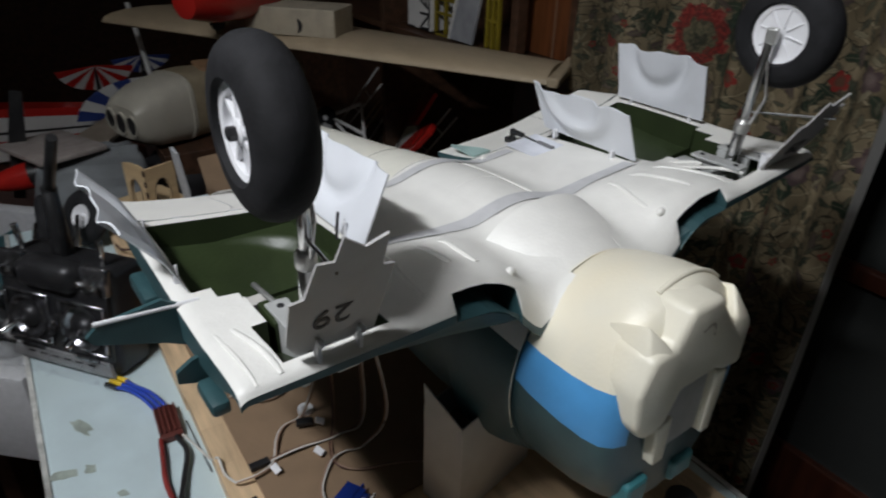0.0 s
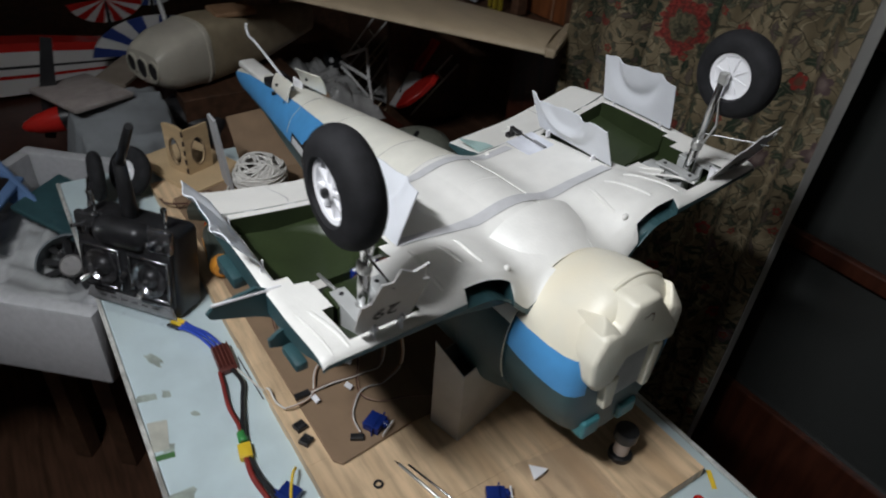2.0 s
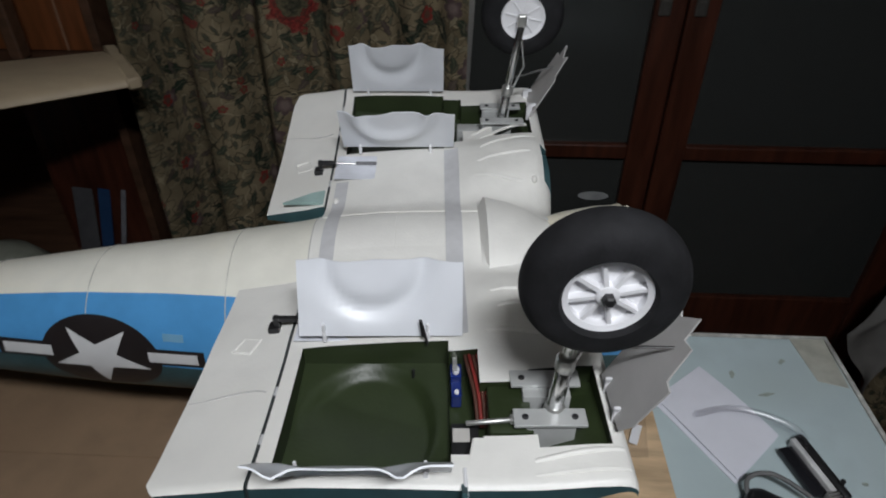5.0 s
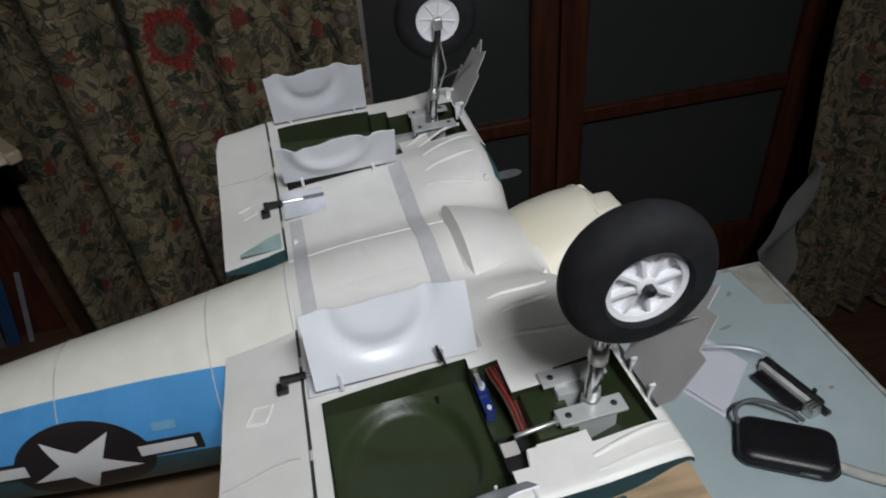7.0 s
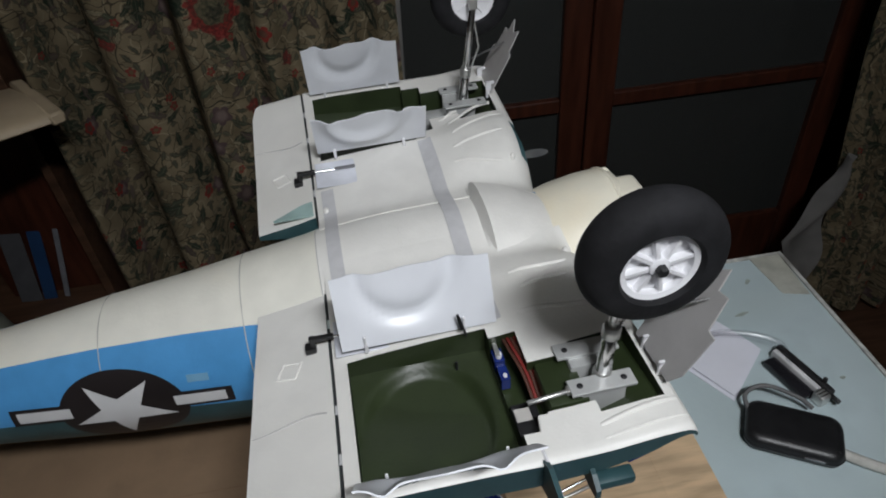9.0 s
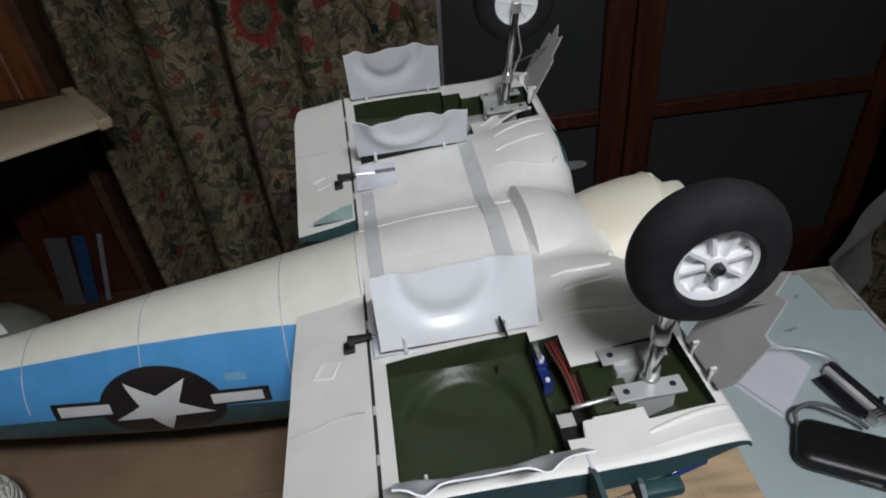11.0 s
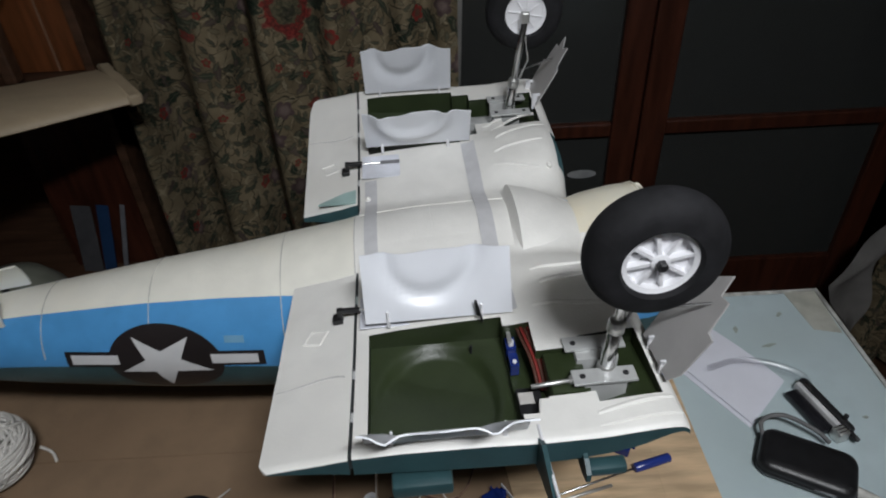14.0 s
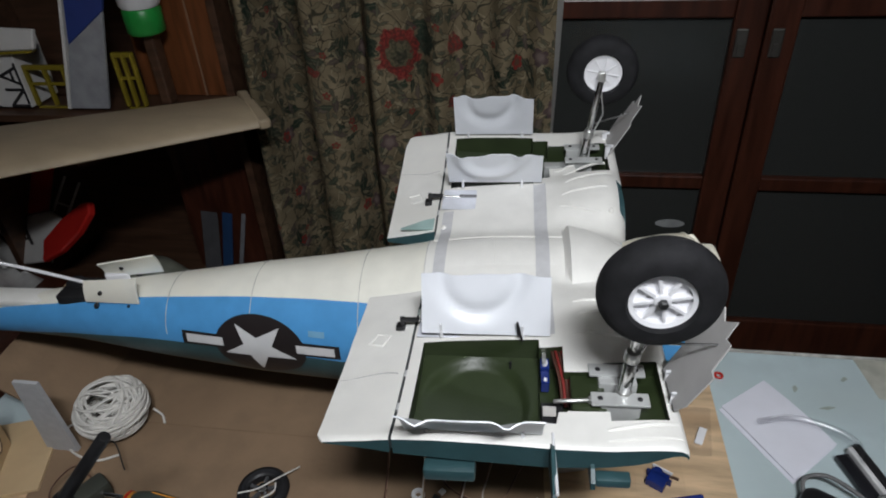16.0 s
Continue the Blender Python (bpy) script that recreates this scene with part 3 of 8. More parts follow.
    for i in range(len(bx) - 1):
        for j in range(len(by) - 1):
            mx, my = (bx[i] + bx[i + 1]) / 2, (by[j] + by[j + 1]) / 2
            if not in_hole(mx, my, bays):
                continue
            c = [(bx[i], by[j]), (bx[i + 1], by[j]), (bx[i + 1], by[j + 1]), (bx[i], by[j + 1])]
            b.faces.new([spot(*p, 0) for p in c])
            for k, (ox, oy) in enumerate(((0, -1), (1, 0), (0, 1), (-1, 0))):
                nx_, ny_ = mx + ox * (bx[i + 1] - bx[i] + 0.004) / 2, my + oy * (by[j + 1] - by[j] + 0.004) / 2
                if not in_hole(nx_, ny_, bays) and not (ox < 0 and i == 0):
                    p, q = c[k], c[(k + 1) % 4]
                    b.faces.new((spot(*p, 0), spot(*q, 0), spot(*q, 1), spot(*p, 1)))
    bmesh.ops.recalc_face_normals(b, faces=b.faces)
    part("gear_bay", b, M_OLIVE, plane, "olive green bay of the landing leg")
    if s < 0:
        part("bay_block", box(0.1745, 0.2035, -0.231, -0.1905, 1.009, 1.0375, 0.0015), M_OLIVE, plane, "olive green foam block in the bay", smooth=30)
        part("door_lever", rod((0.1655, -0.226, 1.041), (0.194, -0.2235, 1.0425), 0.0018), M_ALU, plane, "thin metal door lever", smooth=40)
        part("lever_clevis", box(0.183, 0.196, -0.2265, -0.2205, 1.0395, 1.0445, 0.0012), M_ALU, plane, smooth=40)
    # moulded ridges and recessed seams of the skin
    fan = ((0.100, 0.180, 0.240, 0.004), (0.118, 0.183, 0.232, 0.0), (0.142, 0.176, 0.256, 0.010), (0.2555, 0.200, 0.272, -0.006), (0.2725, 0.199, 0.274, -0.004))
    if s > 0:
        fan = ((0.092, 0.178, 0.236, -0.010), (0.110, 0.180, 0.250, 0.006), (0.132, 0.184, 0.262, 0.020), (0.160, 0.184, 0.256, 0.026), (0.172, 0.177, 0.204, 0.012))
    for y, xa, xb, bow in fan:
        b = bmesh.new()
        pts = []
        for k in range(11):
            t = k / 10
            x = xa + (xb - xa) * t
            yy = y + bow * math.sin(math.pi * t / 2)
            pts.append((x, s * yy, wing_top(x, yy) - 0.0012 * (2 * t - 1) ** 2 + 0.0002))
        tube(pts, 0.0019, b, 8, 2)
        part("panel_ridge", b, M_FOAM, plane, smooth=70)
    part("access_panel", slab([(0.168, s * 0.237), (0.199, s * 0.2375), (0.199, s * 0.281), (0.162, s * 0.281)], 1.036, 1.0412, bevel=0.0006), M_FOAM, plane) if s < 0 else None
    # the recess of the leading-edge duct
    b = bmesh.new()
    cols = span(0.0892, 0.1375, 8)
    rows = []
    for y in cols:
        top = skin_top(0.2672, y) - 0.0012
        low = wing_low(0.278, y) + 0.001
        rows.append([b.verts.new(p) for p in ((0.2672, y, top), (0.240, y, top - 0.004), (0.238, y, low + 0.004), (0.279, y, low))])
    for p, q in zip(rows, rows[1:]):
        for k in range(3):
            b.faces.new((p[k], p[k + 1], q[k + 1], q[k]))
    b.faces.new(rows[0]), b.faces.new(rows[-1])
    bmesh.ops.recalc_face_normals(b, faces=b.faces)
    if s < 0:
        bmesh.ops.scale(b, vec=(1, -1, 1), verts=b.verts)
        bmesh.ops.reverse_faces(b, faces=b.faces)
    part("leading_edge_duct", b, M_TEAL, plane, "dark sea green recessed duct")
    # dome knobs
    for x, y in ((0.252, 0.084), (0.022, 0.066)):
        b = bmesh.new()
        bmesh.ops.create_icosphere(b, subdivisions=2, radius=0.0042)
        bmesh.ops.transform(b, matrix=Matrix.Translation((x, s * y, skin_top(x, y) + 0.0005)), verts=b.verts)
        part("knob", b, M_FOAM, plane, smooth=60)
    return wing


def flap(s):
    """Trailing flap behind a dark hinge gap, with its hinge knuckles."""
    b = bmesh.new()
    xs, ys = span(-0.052, 0.0065, 5), [0.062, 0.07] + span(0.085, 0.275, 8) + [0.284, 0.288]

    def tip(y):
        return -0.0525 - 0.002 * math.sin((y - 0.06) * 12) + (0.005 if s < 0 else 0.011) * max(0.0, (y - (0.272 if s < 0 else 0.258)) / (0.288 - (0.272 if s < 0 else 0.258))) ** 2

    for top in (0, 1):
        g = [[b.verts.new((tip(y) + (x + 0.052) * (0.0065 - tip(y)) / 0.0585, s * y, wing_top(x, y) - 0.0005 if top else wing_low(x, y))) for y in ys] for x in xs]
        for i in range(len(xs) - 1):
            for j in range(len(ys) - 1):
                b.faces.new((g[i][j], g[i + 1][j], g[i + 1][j + 1], g[i][j + 1])).material_index = 0 if top else 1
        if top:
            t = g
        else:
            u = g
    n = len(ys)
    for j in range(n - 1):
        b.faces.new((t[0][j], t[0][j + 1], u[0][j + 1], u[0][j])).material_index = 0
        b.faces.new((t[-1][j], t[-1][j + 1], u[-1][j + 1], u[-1][j])).material_index = 1
    for i in range(len(xs) - 1):
        b.faces.new((t[i][0], t[i + 1][0], u[i + 1][0], u[i][0])).material_index = 1
        b.faces.new((t[i][-1], t[i + 1][-1], u[i + 1][-1], u[i][-1])).material_index = 1
    bmesh.ops.recalc_face_normals(b, faces=b.faces)
    fl = part("flap", b, [M_FOAM, M_TEAL], plane, "white foam trailing flap", smooth=35)
    part("hinge_gap", sheet(lambda u, v: (u, s * v, wing_top(0.008, v) - 0.0010), [0.0072, 0.0092], span(0.06, 0.286, 24), 0.012 * s), M_GAP, plane, "dark hinge gap")
    for y in (0.10, 0.19, 0.235):
        part("hinge_knuckle", rod((0.0085, s * (y - 0.004), wing_top(0.008, y - 0.004) - 0.0006), (0.0085, s * (y + 0.004), wing_top(0.008, y + 0.004) - 0.0006), 0.0015), mat("pale green nylon", (0.45, 0.52, 0.50), 0.5) if y == 0.10 and s < 0 else bpy.data.materials["grey tape"], plane)
    # control horn, link and slot
    zt = wing_top(-0.006, 0.12)
    b = box(-0.018, -0.006, -0.0045, 0.0045, zt - 0.002, zt + 0.004, 0.001)
    box(-0.012, -0.006, -0.0022, 0.0022, zt, zt + 0.014, 0.0008, b)
    box(-0.010, 0.014, -0.002, 0.002, zt + 0.009, zt + 0.0135, 0.0008, b)
    bmesh.ops.translate(b, verts=b.verts, vec=(0, s * 0.12, 0))
    part("control_horn", b, M_BLACK, plane, "black plastic control horn")
    part("push_rod", rod((0.010, s * 0.12, zt + 0.011), (0.058, s * 0.121, wing_top(0.058, 0.12) + 0.001), 0.0011), M_STEEL, plane, "thin steel push rod")
    part("rod_slot", box(0.040, 0.066, s * 0.121 - 0.0022, s * 0.121 + 0.0022, 1.0352, 1.0372, 0.0008), mat("dark slot", (0.16, 0.16, 0.17), 0.6) if s > 0 else mat("blue tape mark", (0.02, 0.03, 0.30), 0.5), plane)
    part("servo_cover", box(0.014, 0.066, s * 0.121 - 0.021, s * 0.121 + 0.017, 1.0328, 1.0340, 0.0004, m=Matrix()), mat("white paper tape", (0.72, 0.74, 0.80), 0.4), plane, "white taped servo cover")
    y = s * 0.135
    zf = wing_top(-0.03, 0.13)
    b = bmesh.new()
    for x0, x1, y0, y1 in ((-0.007, 0.007, -0.0085, -0.0070), (-0.007, 0.007, 0.0070, 0.0085), (-0.007, -0.0055, -0.007, 0.007), (0.0055, 0.007, -0.007, 0.007)):
        box(x0, x1, y0, y1, -0.0012, 0.0010, 0.0003, b, pose(-0.030, y, zf, 0, -11, s * 18), 1)
    part("raised_frame", b, M_FOAM, plane)
    part("skin_crease", tube([(x, s * (0.190 + 0.003 * math.sin(x * 90)), wing_top(x, 0.19) - 0.0003) for x in span(-0.053, -0.001, 7)], 0.0008, sides=5, steps=2), M_GREYPLATE, plane, "thin crease across the flap")
    return fl


for s in (-1, 1):
    wing_panel(s)
    flap(s)
part("root_wedge", slab([(-0.038, 0.066), (0.004, 0.066), (0.004, 0.088), (-0.012, 0.084)], 1.0262, 1.0290), mat("pale sea green", (0.30, 0.42, 0.40), 0.5), plane, "pale green uncovered flap corner")


def tape(x, w, y0, y1, n=40, lift=0.0007):
    return sheet(lambda u, v: (x + u, v, skin_top(x + u, v) + lift), [-w / 2, 0, w / 2], span(y0, y1, n), -0.0003)


part("tape_strip", tape(0.160, 0.017, -0.142, 0.142), M_TAPE, plane, "grey adhesive tape across the wing", smooth=60)
part("tape_strip", tape(0.026, 0.016, -0.095, 0.098), M_TAPE, plane, "grey adhesive tape across the belly", smooth=60)

# gear doors
M_HINGE = bpy.data.materials["white nylon"]


def dent(u, v, side):
    r = math.hypot((u - 0.45) / 0.42, (v - 0.05) / 0.85)
    return 0.0055 * math.exp(-((r - 0.72) / 0.14) ** 2) + 0.003 * max(0, 1 - r) ** 0.5 * 0.6


def well_door(s, inner, lean, wave=0.10):
    """A moulded sheet hinged along the well; lean: degrees from flat over the well."""
    y_h = s * (0.145 if inner else 0.2605 if s > 0 else 0.2705)
    z_h = 1.0415 if inner else 1.0475 if s > 0 else 1.0445
    reach = 0.062 if inner else 0.066
    way = s if inner else -s   # towards the middle of the well when shut
    x0, x1 = (0.022, 0.166) if inner else (0.022, 0.152)

    def fn(u, v):
        x = x0 + (x1 - x0) * u
        d = reach * v * (1 - wave * max(0.0, math.sin(u * 9 - 1)))
        bulge = dent(u, 1 - v, s)
        a = radians(lean)
        return (x, y_h + way * (d * math.cos(a) - bulge * math.sin(a)), z_h + d * math.sin(a) + bulge * math.cos(a))

    door = part("wheel_door", sheet(fn, span(0, 1, 26), span(0, 1, 14), 0.0012), M_VACUUM, plane, "white vacuum-formed wheel door standing open", smooth=50)
    for x in (0.044, 0.134):
        b = box(x - 0.0018, x + 0.0018, *sorted((y_h - way * 0.006, y_h + way * 0.001)), z_h - 0.006, z_h + 0.004, 0.0008)
        box(x - 0.0012, x + 0.0012, *sorted((y_h - way * 0.002, y_h + way * 0.0008)), z_h, z_h + 0.012, 0.0006, b)
        part("door_hinge", b, M_HINGE, door, "small white nylon hinge")
    return door


well_door(-1, True, 112, 0.03)
well_door(1, True, 112)
well_door(1, False, 78, 0.06)
well_door(-1, False, 128, 0.05)
b = bmesh.new()
tube([(0.130, -0.150, 1.046), (0.128, -0.147, 1.060), (0.134, -0.152, 1.040)], 0.0012, b)
part("door_link", b, M_BLACK, plane, "black door link")


# per side: leg foot, wheel centre (distance out from the middle), cover inner edge, mounting plates
GEAR = {-1: ((0.2000, 0.2280), (0.213, 0.2485, 1.177), 0.2045, ((0.2375, 0.173, 0.223), (0.2020, 0.174, 0.224))), 1: ((0.1960, 0.2250), (0.2190, 0.2310, 1.179), 0.212, ((0.2440, 0.176, 0.226), (0.2020, 0.174, 0.226)))}


def landing_gear(s):
    """Leg, wheel, retract plates and leg cover of one side, extended."""
    (fx, fy), (wx, wy, wz), cover_y, plates = GEAR[s]
    hub = wy - 0.0205

    def down(t, dx=0.0, dy=0.0):
        return (fx + (wx - 0.003 - fx) * t + dx, s * (fy + (hub - fy) * t + dy), 1.012 + (wz - 0.006 - 1.012) * t)

    gear = part("landing_leg", rod(down(0), down(0.52), 0.0056, steps=20), M_STEEL, plane, "polished steel oleo leg", smooth=40)
    part("oleo_piston", rod(down(0.50), down(1.0), 0.0042, steps=18), M_STEEL, gear, smooth=40)
    part("collar", rod(down(0.47), down(0.54), 0.0068, steps=20), M_ALU, gear, smooth=40)
    part("collar", rod(down(0.20), down(0.25), 0.0072, steps=20), M_ALU, gear, smooth=40)
    b = rod(down(0.53, 0.006), down(0.70, 0.013), 0.0014)
    rod(down(0.70, 0.013), down(0.90, 0.004), 0.0014, b)
    part("scissor_link", b, M_STEEL, gear)
    part("axle_block", box(wx - 0.0075, wx + 0.0025, *sorted((s * (hub - 0.004), s * (hub + 0.0045))), wz - 0.008, wz + 0.006, 0.002), M_ALU, gear)
    base = Matrix.Translation((wx, s * wy, wz)) @ Matrix.Rotation(radians(-2 if s > 0 else -1.5), 4, "Z") @ Matrix.Rotation(radians(-90 * s), 4, "X") @ Matrix.Diagonal((0.957, 0.957, 0.97, 1))
    # tyre: turned profile; local z points outboard
    prof = []
    for k in range(17):
        a = math.pi * k / 16
        prof.append((0.0280 + 0.0215 * math.sin(a) ** 0.72, -0.0168 * math.cos(a)))
    prof += [(0.0255, 0.0125), (0.0245, 0.0), (0.0255, -0.0125)]
    part("tyre", turned(prof, 64, base, closed=True), M_RUBBER, gear, "black rubber tyre", smooth=50)
    wide = base @ Matrix.Diagonal((1.09, 1.09, 1, 1))
    b = turned([(0.0235, -0.013), (0.0262, -0.0145), (0.0262, -0.0132), (0.0236, -0.0118), (0.0226, -0.008), (0.0226, 0.008), (0.0236, 0.0118), (0.0262, 0.0132), (0.0262, 0.0145), (0.0235, 0.013), (0.0205, 0.012), (0.0200, -0.012)], 56, wide, closed=True)
    turned([(0.0, 0.0035), (0.0208, 0.0035), (0.0208, 0.0065)], 40, wide, b)
    turned([(0.0215, -0.011), (0.0215, -0.009), (0.001, -0.009), (0.001, -0.011)], 40, wide, b)
    turned([(0.0062, 0.002), (0.0062, 0.0125), (0.0045, 0.0135)], 24, wide, b)
    for k in range(8):
        spoke = Matrix.Rotation(2 * math.pi * k / 8 + 0.2, 4, "Z")
        rib = bmesh.new()
        ends = []
        for r, hw, top in ((0.0050, 0.0017, 0.0118), (0.0212, 0.0015, 0.0112)):
            ends.append([rib.verts.new(q) for q in ((r, -hw, 0.005), (r, hw, 0.005), (r, hw * 0.75, top), (r, -hw * 0.75, top))])
        for j in range(4):
            rib.faces.new((ends[0][j], ends[0][(j + 1) % 4], ends[1][(j + 1) % 4], ends[1][j]))
        rib.faces.new(ends[0]), rib.faces.new(ends[1])
        bmesh.ops.recalc_face_normals(rib, faces=rib.faces)
        merge(rib, b, wide @ spoke)
        box(0.0050, 0.0205, -0.0008, 0.0008, -0.0125, -0.010, 0.0003, b, wide @ spoke, 1)
    part("rim", b, M_RIM, gear, "white nylon eight-spoke wheel rim", smooth=35)
    part("axle_nut", turned([(0.0032, 0.012), (0.0040, 0.013), (0.0040, 0.0175), (0.0026, 0.0185)], 6, base), M_BLACK, gear, "black axle nut")
    # retract unit
    for y, x0, x1 in plates:
        b = box(x0, x1, *sorted((s * (y - 0.0075), s * (y + 0.0075))), 1.0425, 1.0452, 0.0006)
        mount = part("retract_plate", b, M_PLATE, gear, "bolted pale metal mounting plate")
        for bolt_x in (x0 + 0.008, x1 - 0.008):
            part("screw", turned([(0.0024, 1.0450), (0.0024, 1.0458), (0.0014, 1.0462), (0.0012, 1.0454)], 12, Matrix.Translation((bolt_x, s * y, 0))), M_INK, mount, "dark countersunk screw")
    b = box(fx - 0.018, fx + 0.016, *sorted((s * (fy - 0.026), s * (fy - 0.010))), 1.005, 1.0425, 0.001)
    box(fx - 0.018, fx + 0.016, *sorted((s * (fy + 0.0085), s * (fy + 0.0145))), 1.005, 1.0425, 0.001, b)
    if s > 0:
        box(fx - 0.050, fx - 0.014, *sorted((s * (fy - 0.016), s * (fy + 0.004))), 1.006, 1.028, 0.002, b)
    rod((fx, s * (fy - 0.014), 1.026), (fx, s * (fy + 0.014), 1.026), 0.004, b)
    part("retract_body", b, M_PLATE, gear, smooth=30)
    # leg cover plate, hinged on the leading edge
    low = 0.009 if s < 0 else 0.0
    plate = [(0.0, -low), (0.050, 0.001 - low), (0.057, 0.006), (0.059, 0.044), (0.051, 0.045), (0.048, 0.071), (0.038, 0.069), (0.036, 0.086), (0.022, 0.074), (0.010, 0.080), (0.008, 0.054), (0.0, 0.052)]
    b = slab(plate, -0.0007, 0.0007)
    cx = 0.243 if s < 0 else 0.236
    tilt = Matrix.Translation((cx, s * cover_y, 1.059 if s < 0 else 1.046)) @ Matrix.Rotation(radians(24 if s < 0 else 29), 4, "Y")
    to = Matrix(((0, 0, 1, 0), (s, 0, 0, 0), (0, 1, 0, 0), (0, 0, 0, 1)))
    bmesh.ops.transform(b, matrix=tilt @ to, verts=b.verts)
    bmesh.ops.recalc_face_normals(b, faces=b.faces)
    part("leg_cover", b, M_GREYPLATE, gear, "thin grey cover plate marked 29")
    txt = bpy.data.curves.new("number", "FONT")
    txt.body, txt.size, txt.extrude, txt.align_x, txt.align_y = "29", 0.024, 0.0002, "CENTER", "CENTER"
    tob = bpy.data.objects.new("number", txt)
    me = bpy.data.meshes.new_from_object(tob)
    bpy.data.objects.remove(tob)
    bt = bmesh.new()
    bt.from_mesh(me)
    # letters face forward and stand on their heads
    face = Matrix(((0, 0, 1, 0), (-1, 0, 0, 0), (0, -1, 0, 0), (0, 0, 0, 1)))
    bmesh.ops.transform(bt, matrix=tilt @ Matrix.Translation((0.0011, s * 0.032, 0.022)) @ face, verts=bt.verts)
    part("number_marking", bt, M_INK, gear, "black stencilled 29")
    for y in ((cover_y + 0.0115, cover_y + 0.0375) if s < 0 else (cover_y + 0.006, cover_y + 0.050)):
        b = box(cx - 0.005, cx + 0.002, s * y - 0.0015, s * y + 0.0015, 1.038, 1.060, 0.001)
        box(cx - 0.005, cx + 0.006, s * y - 0.0015, s * y + 0.0015, 1.056, 1.060, 0.001, b)
        part("cover_hinge", b, M_HINGE, gear, "small white nylon hinge")
    end = tilt @ Vector((-0.001, s * 0.036, 0.060 + lift(s * fy)))
    part("cover_link", rod(down(0.60), end, 0.0012), M_STEEL, gear, "thin steel link")
    for ob in (gear, *gear.children_recursive):
        raised = ob.name.split(".")[0] in ("retract_plate", "screw", "retract_body", "leg_cover", "number_marking", "cover_hinge")
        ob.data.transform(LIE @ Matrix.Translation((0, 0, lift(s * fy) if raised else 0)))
    return gear


# servos, cables and switch in the near bay
b = box(0.1535, 0.1645, -0.173, -0.160, 1.012, 1.027, 0.001)
box(0.1540, 0.1640, -0.190, -0.1765, 1.012, 1.0255, 0.001, b)
box(0.1550, 0.1630, -0.178, -0.171, 1.012, 1.022, 0.0005, b)
part("door_servo", b, mat("clear blue servo case", (0.009, 0.024, 0.15), 0.25), plane, "small blue servo")
part("servo_head", turned([(0.0035, 1.027), (0.0035, 1.030), (0.0020, 1.031)], 16, Matrix.Translation((0.159, -0.168, 0))), M_RIM, plane)
part("servo_arm", box(0.1555, 0.1605, -0.171, -0.152, 1.0300, 1.0318, 0.0006), M_ALU, plane, "pale metal servo arm")
part("servo_screw", turned([(0.0022, 1.0250), (0.0022, 1.0266), (0.0012, 1.027)], 12, Matrix.Translation((0.1592, -0.1868, 0))), M_RIM, plane)
part("well_post", rod((0.121, -0.160, 1.006), (0.1215, -0.1595, 1.020), 0.0014), M_BLACK, plane)
b = bmesh.new()
M_WIRE_RED, M_WIRE_BROWN = mat("red wire", (0.20, 0.022, 0.018), 0.5), mat("brown wire", (0.075, 0.030, 0.020), 0.5)
for k in range(5):
    b = bmesh.new()
    tube([(0.1655 + 0.0016 * k, -0.142, 1.036), (0.1675 + 0.0017 * k, -0.165, 1.033 + 0.001 * (k % 2)), (0.170 + 0.0016 * k, -0.190, 1.030), (0.171 + 0.0014 * k, -0.215, 1.022)], 0.0008, b)
    part("servo_wire", b, (M_WIRE_BROWN, M_WIRE_RED, M_WIRE_BROWN, M_WIRE_RED, M_WIRE_BROWN)[k], plane, smooth=70)
part("switch_box", box(0.153, 0.171, -0.244, -0.214, 1.002, 1.026, 0.001), M_BLACK, plane, "small black control box")
part("switch_label", box(0.1545, 0.1675, -0.230, -0.219, 1.0262, 1.0266), M_WHITECARD, plane, "pale paper label")

# green blocks and fold arms at the near wing tip
for x0, x1, y0, y1, z0, z1 in ((0.040, 0.090, -0.296, -0.276, 1.000, 1.014), (0.188, 0.225, -0.293, -0.276, 0.998, 1.008)):
    part("tip_block", box(x0, x1, y0, y1, z0, z1, 0.003), M_TEAL, plane, smooth=40)
TURN = Matrix(((0, 0, 1, 0), (1, 0, 0, 0), (0, 1, 0, 0), (0, 0, 0, 1)))
for x, outline in ((0.162, [(-0.262, 1.034), (-0.296, 1.049), (-0.334, 1.044), (-0.341, 1.038), (-0.338, 1.032), (-0.300, 1.018), (-0.262, 1.004)]), (0.184, [(-0.262, 1.026), (-0.292, 1.022), (-0.302, 1.016), (-0.302, 1.008), (-0.290, 1.004), (-0.262, 1.004)])):
    b = slab(outline, x - 0.0022, x + 0.0022)
    bmesh.ops.transform(b, matrix=TURN, verts=b.verts)
    bmesh.ops.recalc_face_normals(b, faces=b.faces)
    part("wing_arm", b, M_TEAL, plane, "sea green wing fold arm")
b = bmesh.new()
rod((0.163, -0.262, 1.041), (0.164, -0.336, 1.046), 0.0017, b)
part("steel_rod", b, M_RIM, plane, "white edge of the fold arm")

# insignia on both sides: dark disc and bars, pale star and bar panels laid on the skin
CX, CZ = -0.182, 0.931


def on_side(u, w, s, lift):
    """A place on the fuselage side, u along and w up from the insignia's middle."""
    x = CX + u
    zc, hz, hy = lerp_table(STATIONS, x)[:3]
    a = (CZ + 0.009 + w * 0.80 - zc) / hz
    ang = max(-1.3, min(1.3, a))
    return (x, s * (hy + lift) * math.cos(ang), zc + (hz + lift) * math.sin(ang))


